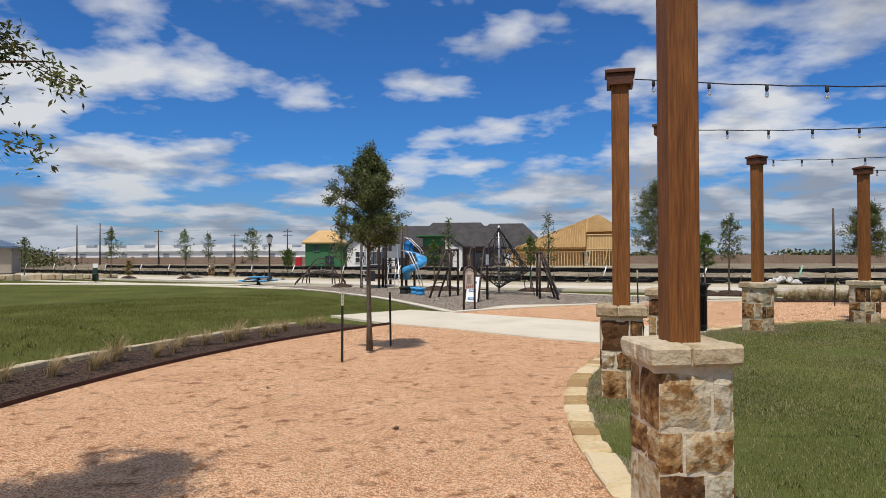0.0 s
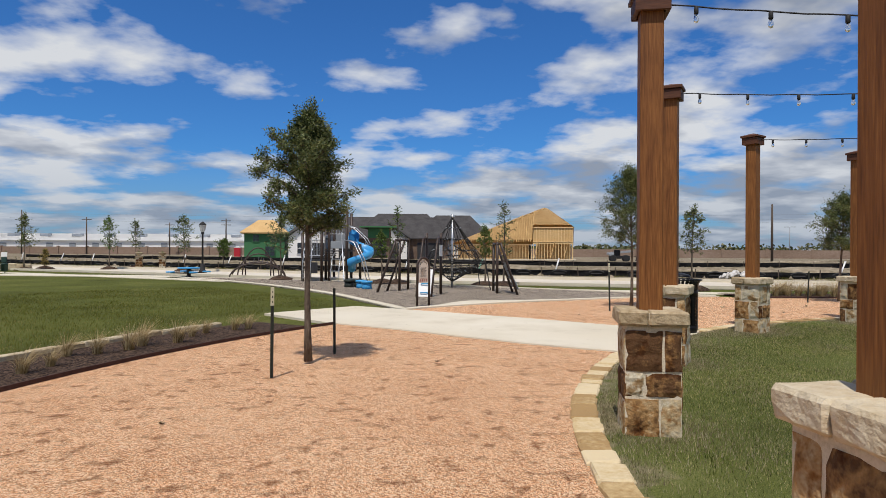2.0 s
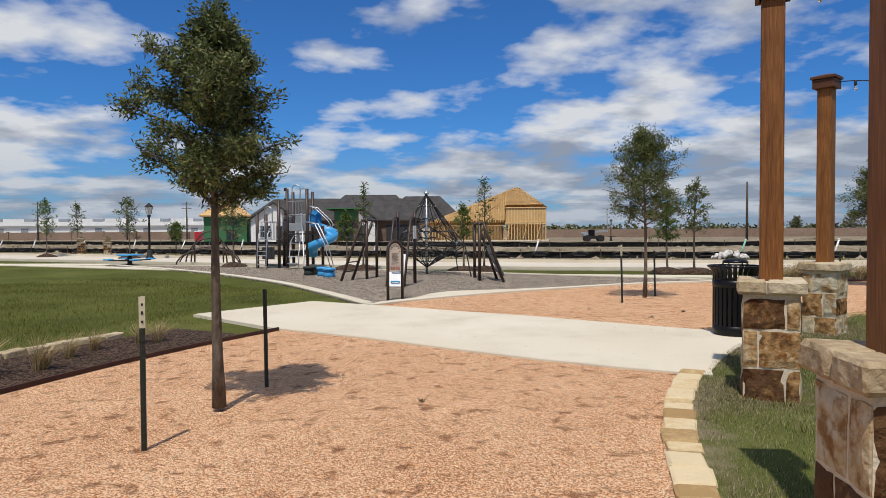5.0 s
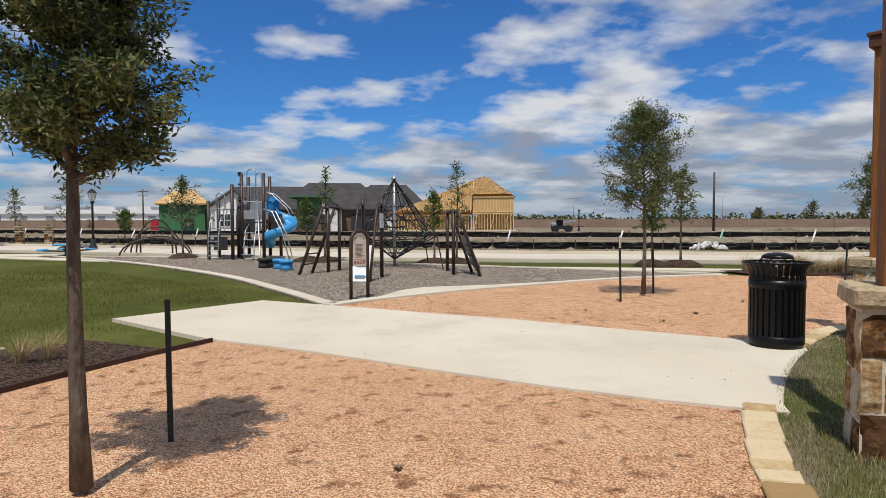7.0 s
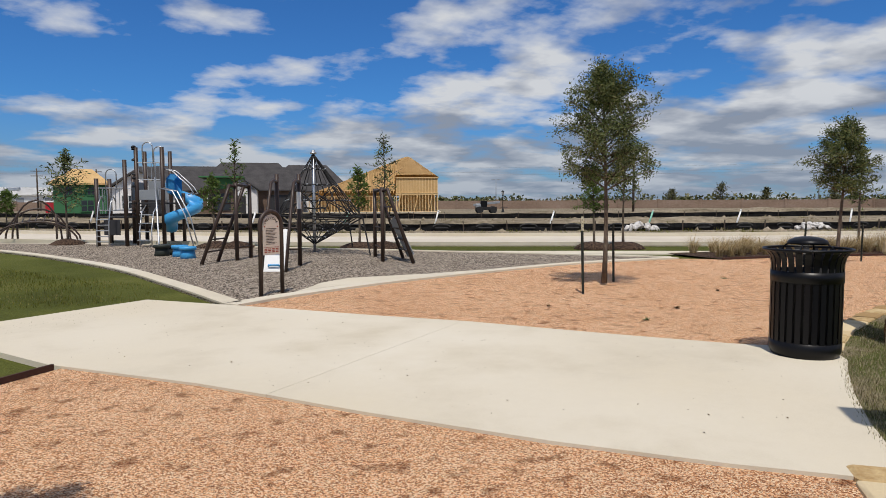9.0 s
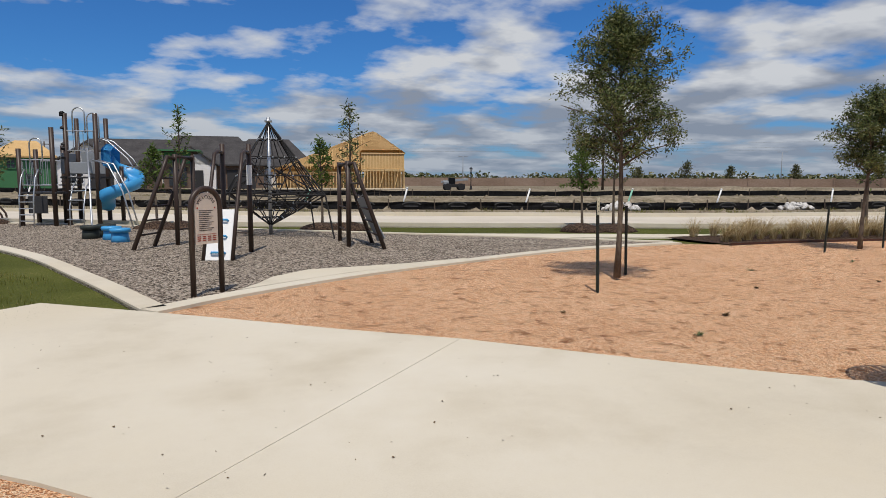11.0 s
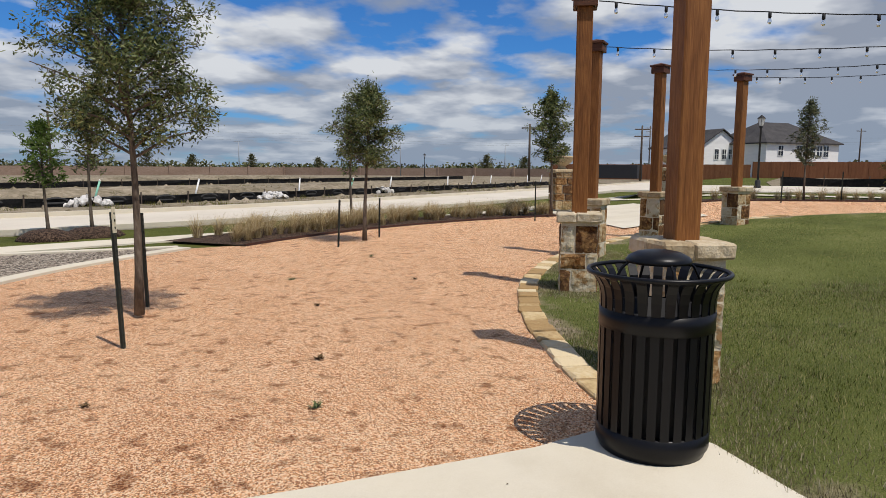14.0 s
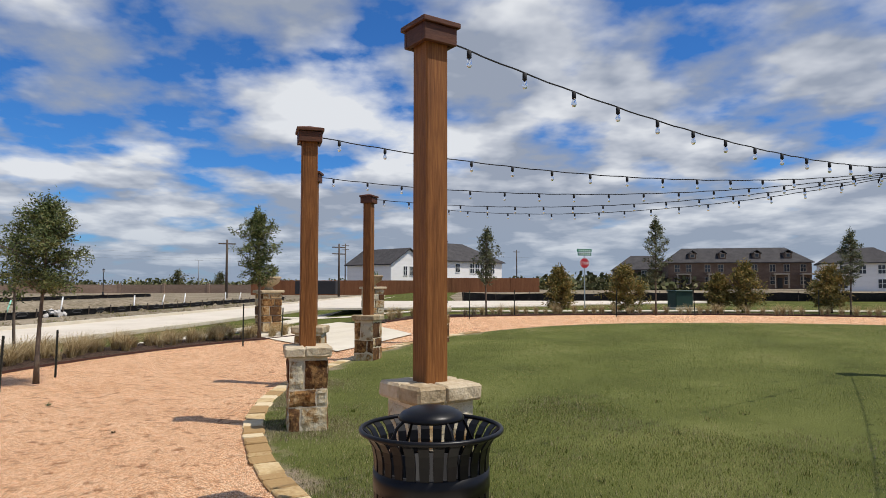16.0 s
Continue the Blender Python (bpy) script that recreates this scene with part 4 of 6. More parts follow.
def welcome_sign(m):
    th = empty("welcome_sign", m, "arched brown steel frame sign with a beige WELCOME panel", "sign")
    pts = [(-0.2, 0, -0.1), (-0.2, 0, 1.0)] + [(-0.2 * math.cos(a), 0, 1.0 + 0.2 * math.sin(a)) for a in (math.pi * k / 12 for k in range(1, 12))] + [(0.2, 0, 1.0), (0.2, 0, -0.1)]
    part("frame", tube(bmesh.new(), pts, 0.031, 10), M_BROWN_STEEL, th, smooth=True)
    out = [(-0.158, 0.58), (0.158, 0.58), (0.158, 1.0)] + [(0.158 * math.cos(a), 1.0 + 0.158 * math.sin(a)) for a in (math.pi * k / 10 for k in range(1, 10))] + [(-0.158, 1.0)]
    bm = bmesh.new()
    f = bm.faces.new([bm.verts.new((x, -0.008, z)) for x, z in out])
    ex = bmesh.ops.extrude_face_region(bm, geom=[f])
    bmesh.ops.translate(bm, vec=(0, 0.016, 0), verts=[g for g in ex["geom"] if isinstance(g, bmesh.types.BMVert)])
    bmesh.ops.recalc_face_normals(bm, faces=bm.faces[:])
    panel = part("panel", bm, M_PANEL, th, "beige printed panel")
    word = "WELCOME"
    for i, ch in enumerate(word):
        a = radians(58 - i * 116 / 6)
        x, z = 0.105 * math.sin(-a), 0.985 + 0.105 * math.cos(a)
        letters(ch, 0.052, M_INK, panel, Matrix.Translation((x, -0.0095, z)) @ Matrix.Rotation(a, 4, "Y").inverted() @ Matrix.Rotation(math.pi / 2, 4, "X"))
    for x in (-0.12, 0.12):
        part("mark", box(x, -0.0095, 0.985, 0.018, 0.002, 0.018), M_REDINK, panel)
    for k in range(11):
        w = 0.2 - 0.03 * (k % 3)
        part("text_line", box(-(0.2 - w) / 2, -0.0095, 0.955 - k * 0.022, w, 0.002, 0.007), M_INK, panel)
    part("text_line", box(0, -0.0095, 0.69, 0.27, 0.002, 0.004), M_REDINK, panel)
    for k in range(3):
        for j in range(4):
            part("text_block", box(-0.105 + j * 0.07, -0.0095, 0.665 - k * 0.022, 0.05, 0.002, 0.012), M_REDINK, panel)
    return th


welcome_sign(pose(2.395, 17.93, 0, 0, 0, 38))


def ladder_frame(name, label, posts, foot, width_dir, width, top, panel):
    """Two posts, two leaning rails with rungs, and a top bar."""
    th = empty(name, pose(posts[0], posts[1], 0), label, "playground equipment")
    w = Vector((*width_dir, 0)).normalized() * width
    f = Vector((foot[0] - posts[0], foot[1] - posts[1], 0))
    for s in (0, 1):
        o = w * s
        part("post", rod(o + Vector((0, 0, -0.1)), o + Vector((0, 0, top)), 0.045, 10), M_BROWN_STEEL, th, smooth=True)
        lean = [f + o, f.lerp(Vector((0, 0, 0)), 0.72) + o + Vector((0, 0, top * 0.84)), f * 0.18 + o + Vector((0, 0, top * 0.97)), o + Vector((0, 0, top * 0.95))]
        part("rail", tube(bmesh.new(), lean, 0.04, 10), M_BROWN_STEEL, th, smooth=True)
    for k in range(1, 6):
        t = k / 6
        p = f.lerp(f * 0.28, t / 0.95) + Vector((0, 0, top * 0.84 * t / 0.95))
        part("rung", rod(p, p + w, 0.018, 8), M_BROWN_STEEL, th, smooth=True)
    part("top_bar", rod(Vector((0, 0, top - 0.05)), w + Vector((0, 0, top - 0.05)), 0.03, 8), M_BROWN_STEEL, th, smooth=True)
    for z in (0.3, 0.75):
        part("stretcher", rod(Vector((0, 0, z)), w + Vector((0, 0, z)), 0.016, 8), M_BROWN_STEEL, th, smooth=True)
    if panel:
        d = (Vector((0, 0, top * 0.84)) + f * 0.28 - f)
        c = f + d * 0.30 + w * 0.5
        x, z = w.normalized(), d.normalized()
        mm = Matrix((x, z.cross(x), z)).transposed().to_4x4()
        part("climbing_panel", box(0, 0, 0, width * 0.62, 0.02, d.length * 0.62, 0.004), M_GREY_COAT, th, "grey climbing panel", m=Matrix.Translation(c + Vector((0.02, 0.05, 0.12))) @ mm)
    return th


ladder_frame("climbing_ladder", "brown steel leaning ladder with a square top", (2.10, 24.03), (1.34, 23.24), (0.45, 0.9), 0.75, 1.78, False)
ladder_frame("climbing_ladder", "brown steel leaning ladder with a grey panel", (5.17, 22.56), (5.68, 21.85), (0.1, 1.0), 1.3, 1.66, True)


def climbing_wall(m):
    th = empty("climbing_wall", m, "white leaning climbing board with blue handholds between brown bars", "playground equipment")
    tilt = pose(0, 0, 0, -24, 0, 0)
    part("board", box(0, 0, 0.44, 0.40, 0.03, 0.88, 0.006, tilt), M_WHITE, th, "white board")
    for z in (0.12, 0.40, 0.68):
        g = part("handhold", tube(bmesh.new(), [tilt @ Vector(p) for p in ((-0.11, -0.015, z), (-0.1, -0.06, z), (0.1, -0.06, z), (0.11, -0.015, z))], 0.018, 8), M_BLUE, th, "blue plastic handhold", smooth=True)
    for x in (-0.23, 0.23):
        part("bar", tube(bmesh.new(), [tilt @ Vector((x, 0, 0)), tilt @ Vector((x, 0, 0.9)), Vector((x, 0.62, 1.35)), Vector((x, 0.8, 1.72)), Vector((x, 1.0, 1.78)), Vector((x, 1.28, 1.76))], 0.032, 8), M_BROWN_STEEL, th, smooth=True)
        part("post", rod((x, 1.28, -0.1), (x, 1.28, 1.92), 0.045, 10), M_BROWN_STEEL, th, smooth=True)
    part("label_sleeve", rod((0.23, 1.28, 1.2), (0.23, 1.28, 1.55), 0.048, 10), M_WHITE, th, "white printed sleeve")
    for z in (0.35, 0.8):
        part("stretcher", rod((-0.23, 1.28, z), (0.23, 1.28, z), 0.016, 8), M_BROWN_STEEL, th)
    return th


climbing_wall(pose(2.68, 21.15, 0, 0, 0, -19))


def net_climber(m):
    th = empty("net_climber", m, "black rope climbing net round a tall silver mast", "playground equipment")
    part("mast", rod((0, 0, -0.1), (0, 0, 2.72), 0.042, 12), M_GALV, th, "silver steel mast", smooth=True)
    part("mast_head", lathe([(0.02, 2.60), (0.085, 2.61), (0.085, 2.66), (0.03, 2.68)], 12), M_GALV, th, smooth=True)
    top, low = Vector((0, 0, 2.62)), Vector((0, 0, 0.22))
    corner = [Vector((1.0, -1.45, 0.95)), Vector((-0.95, -0.75, 1.0)), Vector((-0.9, 1.2, 0.95)), Vector((1.05, 0.75, 1.0))]
    knots = bmesh.new()

    def rope(a, b, r=0.011, sag=0.0):
        mid = a.lerp(b, 0.5) - Vector((0, 0, sag))
        part("rope", tube(bmesh.new(), [a, mid, b], r * 1.5, 5), M_ROPE, th)

    for i, c in enumerate(corner):
        d = corner[(i + 1) % 4]
        rope(top, c, 0.012), rope(low, c, 0.012), rope(c, d, 0.011)
        rope(top.lerp(c, 0.5), c.lerp(d, 0.5), 0.008), rope(top.lerp(d, 0.5), c.lerp(d, 0.5), 0.008), rope(low.lerp(c, 0.5), c.lerp(d, 0.5), 0.008), rope(low.lerp(d, 0.5), c.lerp(d, 0.5), 0.008)
        rope(top.lerp(c, 0.55), Vector((0, 0, 1.3)), 0.008), rope(top.lerp(c, 0.8), c.lerp(d, 0.25), 0.008)
        for t in (0.25, 0.5, 0.75):
            rope(top, c.lerp(d, t), 0.009), rope(low, c.lerp(d, t), 0.009)
            rope(top.lerp(c, t), top.lerp(d, t), 0.009), rope(low.lerp(c, t), low.lerp(d, t), 0.010)
            inner = Vector((0, 0, 1.05 + 0.9 * (t - 0.5)))
            rope(c.lerp(inner, t), d.lerp(inner, t), 0.010, 0.04)
            for u in (0, 0.25, 0.5, 0.75):
                for q in (top.lerp(c.lerp(d, u), t), low.lerp(c.lerp(d, u), t)):
                    bmesh.ops.create_icosphere(knots, subdivisions=1, radius=0.026, matrix=Matrix.Translation(q))
        rope(c, Vector((0, 0, 1.05)), 0.011, 0.06), rope(c, Vector((0, 0, 1.6)), 0.010)
        rope(c, Vector((c.x * 1.15, c.y * 1.15, -0.05)), 0.013)
    tagged(part("clamps", knots, M_GREY_COAT, th, "small grey rope clamps"), kind="stuff")
    return th


net_climber(pose(4.14, 25.95, 0))


def play_tower(m):
    th = empty("play_tower", m, "brown play structure with silver rails and a blue slide", "playground structure")
    low, high = 0.85, 1.25
    posts = ((-1.0, -0.3, 1.98), (-0.13, -0.3, 2.52), (-1.12, 0.6, 2.0), (0.05, 0.02, 2.9), (0.85, 0.0, 2.9), (-0.15, 0.92, 2.85), (0.65, 0.92, 2.85), (-0.35, 0.55, 2.1))
    for x, y, h in posts:
        p = part("post", rod((x, y, -0.1), (x, y, h), 0.06, 12), M_BROWN_STEEL, th, smooth=True)
        part("cap", lathe([(0.066, h - 0.02), (0.066, h + 0.03), (0.03, h + 0.055)], 12), M_DECK, p, smooth=True)
        for z in (low, high, 1.75):
            part("collar", lathe([(0.072, z - 0.03), (0.074, z), (0.072, z + 0.03)], 12, cap=False), M_DECK, p, smooth=True)
    part("deck", box(-0.56, 0.13, low, 1.0, 0.95, 0.05, 0.01), M_DECK, th)
    part("deck", box(0.35, 0.46, high, 0.95, 0.98, 0.05, 0.01), M_DECK, th)
    for k in range(3):
        part("step", box(-0.05, 0.2 + 0.1 * k, low + 0.1 * (k + 1), 0.5, 0.2, 0.03, 0.005), M_DECK, th)
    part("panel", box(0.45, -0.03, 1.5, 0.62, 0.025, 0.3, 0.01), M_GREY_COAT, th, "grey play panel")
    part("panel", box(-0.16, 0.46, 1.62, 0.025, 0.7, 0.55, 0.01), M_GREY_COAT, th, "grey play panel")
    part("panel", box(0.25, 0.95, 1.65, 0.66, 0.025, 0.6, 0.01), M_GREY_COAT, th, "grey play panel")
    part("panel", box(-0.55, -0.33, 0.55, 0.5, 0.025, 0.45, 0.01), M_DECK, th, "dark counter panel")
    for y in (-0.3, 0.6):
        part("rail", rod((-1.0, y, low + 0.2), (-0.15, y, low + 0.2), 0.015, 8), M_GALV, th), part("rail", rod((-1.0, y, low + 0.85), (-0.15, y, low + 0.85), 0.015, 8), M_GALV, th)
        for k in range(7):
            part("bar", rod((-0.94 + 0.125 * k, y, low + 0.2), (-0.94 + 0.125 * k, y, low + 0.85), 0.009, 6), M_GALV, th)
    for k in range(6):
        part("bar", rod((-1.06, -0.2 + 0.14 * k, low + 0.1), (-1.06, -0.2 + 0.14 * k, low + 0.8), 0.009, 6), M_GALV, th)
        part("bar", rod((0.13 + 0.13 * k, 0.0, 1.95), (0.13 + 0.13 * k, 0.0, 2.45), 0.009, 6), M_GALV, th)
    for z in (1.95, 2.45):
        part("rail", rod((0.05, 0, z), (0.85, 0, z), 0.014, 8), M_GALV, th)
    for cx, cy, z0, zt in ((-0.55, -0.3, 1.65, 2.25), (0.42, 0.0, 2.4, 3.05), (0.3, 0.92, 2.2, 3.0)):
        pts = [(cx - 0.16, cy, z0)] + [(cx - 0.16 * math.cos(a), cy, zt - 0.16 + 0.16 * math.sin(a)) for a in (math.pi * k / 8 for k in range(9))] + [(cx + 0.16, cy, z0)]
        part("hoop", tube(bmesh.new(), pts, 0.018, 8), M_GALV, th, smooth=True)
    # hooped access ladder
    for x in (-0.78, -0.42):
        part("ladder_rail", tube(bmesh.new(), [(x, -0.75, -0.05), (x, -0.72, 0.7), (x, -0.6, 1.25), (x, -0.45, 1.45), (x, -0.32, 1.3)], 0.018, 8), M_GALV, th, smooth=True)
    for k in range(5):
        part("rung", rod((-0.78, -0.74, 0.15 + 0.16 * k), (-0.42, -0.74, 0.15 + 0.16 * k), 0.014, 8), M_GALV, th)
    # sliding pole and curved climber
    part("slide_pole", tube(bmesh.new(), [(0.62, -0.02, 2.0), (0.95, -0.6, 1.1), (1.25, -1.15, 0.15), (1.3, -1.2, -0.05)], 0.026, 8), M_GALV, th, smooth=True)
    for s in (0, 0.35):
        part("climber_rail", tube(bmesh.new(), [(0.35 + s, -0.05, 1.2), (0.42 + s, -0.45, 1.0), (0.5 + s, -0.75, 0.5), (0.52 + s, -0.8, -0.05)], 0.018, 8), M_GALV, th, smooth=True)
    for k in range(4):
        part("climber_step", box(0.62, -0.78 + 0.06 * k, 0.2 + 0.24 * k, 0.34, 0.12, 0.025, 0.004), M_GALV, th)
    # turning slide: a trough swept along a spiral
    mid = []
    for k in range(29):
        t = k / 28
        a = radians(170 - 350 * t)
        mid.append(Vector((1.24 + 0.38 * math.cos(a), 0.42 + 0.38 * math.sin(a), 1.6 - 1.2 * t - 0.05 * math.sin(6 * t))))
    bm = bmesh.new()
    rows = []
    for k, p in enumerate(mid):
        d = (mid[min(k + 1, 28)] - mid[max(k - 1, 0)]).normalized()
        side = Vector((d.y, -d.x, 0)).normalized()
        prof = tuple((x * 0.68, z * 0.9) for x, z in ((-0.27, 0.30), (-0.27, 0.1), (-0.2, 0.0), (0, -0.03), (0.2, 0.0), (0.27, 0.1), (0.27, 0.26), (0.3, 0.26), (0.3, 0.08), (0.21, -0.03), (0, -0.06), (-0.21, -0.03), (-0.3, 0.08), (-0.3, 0.30)))
        rows.append([bm.verts.new(p + side * x + Vector((0, 0, z))) for x, z in prof])
    for a, b in zip(rows, rows[1:]):
        for k in range(len(a)):
            bm.faces.new((a[k], a[(k + 1) % len(a)], b[(k + 1) % len(a)], b[k]))
    bm.faces.new(rows[0]), bm.faces.new(rows[-1][::-1])
    bmesh.ops.recalc_face_normals(bm, faces=bm.faces[:])
    sl = part("slide", bm, M_BLUE, th, "blue plastic turning slide", smooth=True)
    hood = [(0.86, 0.2, 1.6), (0.86, 0.2, 2.0), (0.88, 0.45, 2.15), (0.86, 0.7, 2.0), (0.86, 0.7, 1.6)]
    bm = bmesh.new()
    r0, r1 = [bm.verts.new(p) for p in hood], [bm.verts.new((p[0] + 0.22, p[1] + 0.06, p[2] - 0.05)) for p in hood]
    for k in range(4):
        bm.faces.new((r0[k], r0[k + 1], r1[k + 1], r1[k]))
    bmesh.ops.solidify(bm, geom=bm.faces[:], thickness=0.03)
    part("hood", bm, M_BLUE, sl, smooth=False)
    part("support", rod((1.27, 0.42, -0.1), (1.27, 0.42, 1.55), 0.055, 10), M_BROWN_STEEL, sl, smooth=True)
    for s in (0.0, 0.3):
        part("guard_rail", tube(bmesh.new(), [(0.8, 0.05 + s, 2.3), (1.1, 0.1 + s, 2.2), (1.6, 0.1 + s, 1.75), (1.75, 0.05 + s, 1.55), (1.6, 0.0 + s, 1.5)], 0.016, 8), M_GALV, th, smooth=True)
        part("guard_rail", tube(bmesh.new(), [(0.9, -0.05 - s, 1.7), (1.35, -0.15 - s, 1.6), (1.75, -0.25 - s, 0.9), (2.05, -0.4 - s, 0.0)], 0.02, 8), M_GALV, th, smooth=True)
    return th


play_tower(pose(-0.72, 31.0, 0, 0, 0, -22.3) @ Matrix.Scale(1.06, 4))


def arch_climber(m):
    th = empty("arch_climber", m, "brown steel arch climber with crossing bent bars", "playground equipment")
    for y, w, h in ((-0.5, 1.3, 0.75), (0.0, 0.75, 1.5), (0.5, 1.3, 0.8), (0.25, 1.0, 1.2)):
        part("arch", tube(bmesh.new(), [(w * math.cos(a), y + 0.12 * math.cos(a), h * math.sin(a) - 0.05) for a in (math.pi * k / 12 for k in range(13))], 0.032, 8), M_BROWN_STEEL, th, smooth=True)
    for k in range(-3, 4):
        part("rung", rod((k * 0.22, -0.4, 0.55 + 0.05 * (3 - abs(k))), (k * 0.22, 0.45, 0.75 + 0.08 * (3 - abs(k))), 0.016, 6), M_BROWN_STEEL, th)
    for x in (-0.6, 0.6):
        part("post", rod((x, 0, -0.1), (x, 0, 0.95), 0.035, 8), M_BROWN_STEEL, th, smooth=True)
    return th


arch_climber(pose(-4.35, 35.0, 0, 0, 0, 5))


def stool(m, mat, label):
    th = empty("play_stool", m, label, "stool", "round play stools")
    part("seat", lathe([(0.15, 0.2), (0.2, 0.205), (0.205, 0.26), (0.19, 0.285), (0.02, 0.29)], 20), mat, th, smooth=True)
    part("pedestal", lathe([(0.19, -0.02), (0.17, 0.1), (0.16, 0.2)], 20), mat, th, smooth=True)
    return th


stool(pose(0.79, 25.8, 0), M_BLUE, "round blue plastic stool on the mulch")
stool(pose(1.0, 25.15, 0), M_BLUE, "round blue plastic stool on the mulch")
stool(pose(0.35, 26.2, 0), M_STAKE, "round dark green plastic stool on the mulch")
stool(pose(0.62, 26.6, 0), M_STAKE, "round dark green plastic stool on the mulch")


def low_table(m):
    th = empty("play_table", m, "low blue plastic play table with four seats", "table")
    part("tabletop", lathe([(0.5, 0.42), (0.52, 0.43), (0.52, 0.47), (0.5, 0.48)], 20), M_BLUE, th, smooth=True)
    part("pedestal", lathe([(0.3, -0.02), (0.1, 0.08), (0.1, 0.43)], 12), M_BROWN_STEEL, th, smooth=True)
    for k in range(4):
        a = math.pi / 2 * k + 0.5
        part("seat", lathe([(0.2, 0.24), (0.21, 0.27), (0.2, 0.3)], 14), M_BLUE, th, smooth=True, m=Matrix.Translation((0.85 * math.cos(a), 0.85 * math.sin(a), 0)))
        part("arm", rod((0.1 * math.cos(a), 0.1 * math.sin(a), 0.2), (0.85 * math.cos(a), 0.85 * math.sin(a), 0.24), 0.03, 8), M_BROWN_STEEL, th)
    return th


low_table(pose(-7.6, 34.8, 0))

# ---- street, building lots and distance ----
M_SHINGLE = material("asphalt_shingles", [(0.030, 0.028, 0.029), (0.060, 0.057, 0.057), (0.095, 0.09, 0.088)], scale=0.8, fine=7, rough=0.95, bump=0.4, spec=0.15, depth=0.03)
M_SIDING = material("white_siding", [(0.68, 0.67, 0.65), (0.78, 0.77, 0.75), (0.84, 0.83, 0.81)], scale=0.3, fine=4, stretch=(0.4, 0.4, 6), rough=0.8, bump=0.2, spec=0.2)
M_BRICK = material("brown_brick", [(0.085, 0.055, 0.042), (0.15, 0.105, 0.08), (0.22, 0.165, 0.13)], scale=0.6, fine=9, stretch=(1, 1, 2.5), rough=0.95, bump=0.3, spec=0.1)
M_WALLBRICK = material("tan_precast", [(0.17, 0.115, 0.085), (0.25, 0.18, 0.135), (0.32, 0.24, 0.19)], scale=0.15, fine=2.5, stretch=(1, 1, 3), rough=0.95, bump=0.2, spec=0.1)
M_LUMBER = material("new_lumber", [(0.42, 0.26, 0.105), (0.60, 0.40, 0.18), (0.72, 0.53, 0.28)], scale=0.5, fine=6, rough=0.85, bump=0.2, island=0.4, spec=0.15)
M_OSB = material("osb_sheathing", [(0.40, 0.24, 0.095), (0.55, 0.36, 0.16), (0.66, 0.47, 0.24)], scale=0.6, fine=12, stretch=(1, 1, 0.4), rough=0.9, bump=0.2, spec=0.15)
M_GREENSHEET = plain("green_sheathing", (0.045, 0.16, 0.065), rough=0.7)
M_FABRIC = material("black_silt_fabric", [(0.008, 0.008, 0.009), (0.018, 0.018, 0.019), (0.035, 0.034, 0.034)], scale=1.5, fine=8, rough=0.85, bump=0.4, spec=0.2, depth=0.03)
M_PRINT = plain("grey_print", (0.055, 0.055, 0.055), rough=0.8)
M_CEDAR_FENCE = material("cedar_fence", [(0.11, 0.045, 0.02), (0.19, 0.08, 0.038), (0.26, 0.125, 0.06)], scale=0.5, fine=5, stretch=(6, 6, 0.5), rough=0.85, bump=0.2, spec=0.2)
M_POLE = plain("weathered_pole", (0.085, 0.065, 0.05), rough=0.9, var=0.25)
M_RED = plain("red_sign_paint", (0.42, 0.02, 0.03), rough=0.45, var=0.05)
M_GREENSIGN = plain("green_sign_paint", (0.01, 0.16, 0.09), rough=0.45, var=0.05)
M_PANE = plain("dark_window_glass", (0.03, 0.036, 0.045), rough=0.12, var=0.2, spec=0.6, bump=0)
M_RUBBLE = material("pale_rubble", [(0.35, 0.33, 0.30), (0.55, 0.53, 0.50), (0.72, 0.71, 0.69)], scale=2, fine=10, rough=0.95, bump=0.6, spec=0.1)
M_WOODS = material("far_foliage", [(0.055, 0.06, 0.026), (0.10, 0.11, 0.05), (0.17, 0.16, 0.085)], scale=0.1, fine=0.9, rough=0.95, bump=0, island=0.6, spec=0.1)


def hip_roof(w, d, z0, z1, over=0.5, ridge=0.4):
    bm = bmesh.new()
    x, y, r = w / 2 + over, d / 2 + over, w / 2 * ridge
    lo = [bm.verts.new(c) for c in ((-x, -y, z0 - 0.18), (x, -y, z0 - 0.18), (x, y, z0 - 0.18), (-x, y, z0 - 0.18))]
    ev = [bm.verts.new(c) for c in ((-x, -y, z0), (x, -y, z0), (x, y, z0), (-x, y, z0))]
    a, b = bm.verts.new((-r, 0, z1)), bm.verts.new((r, 0, z1))
    bm.faces.new(lo[::-1])
    for k in range(4):
        bm.faces.new((lo[k], lo[(k + 1) % 4], ev[(k + 1) % 4], ev[k]))
    bm.faces.new((ev[0], ev[1], b, a)), bm.faces.new((ev[2], ev[3], a, b))
    bm.faces.new((ev[1], ev[2], b)), bm.faces.new((ev[3], ev[0], a))
    return bm


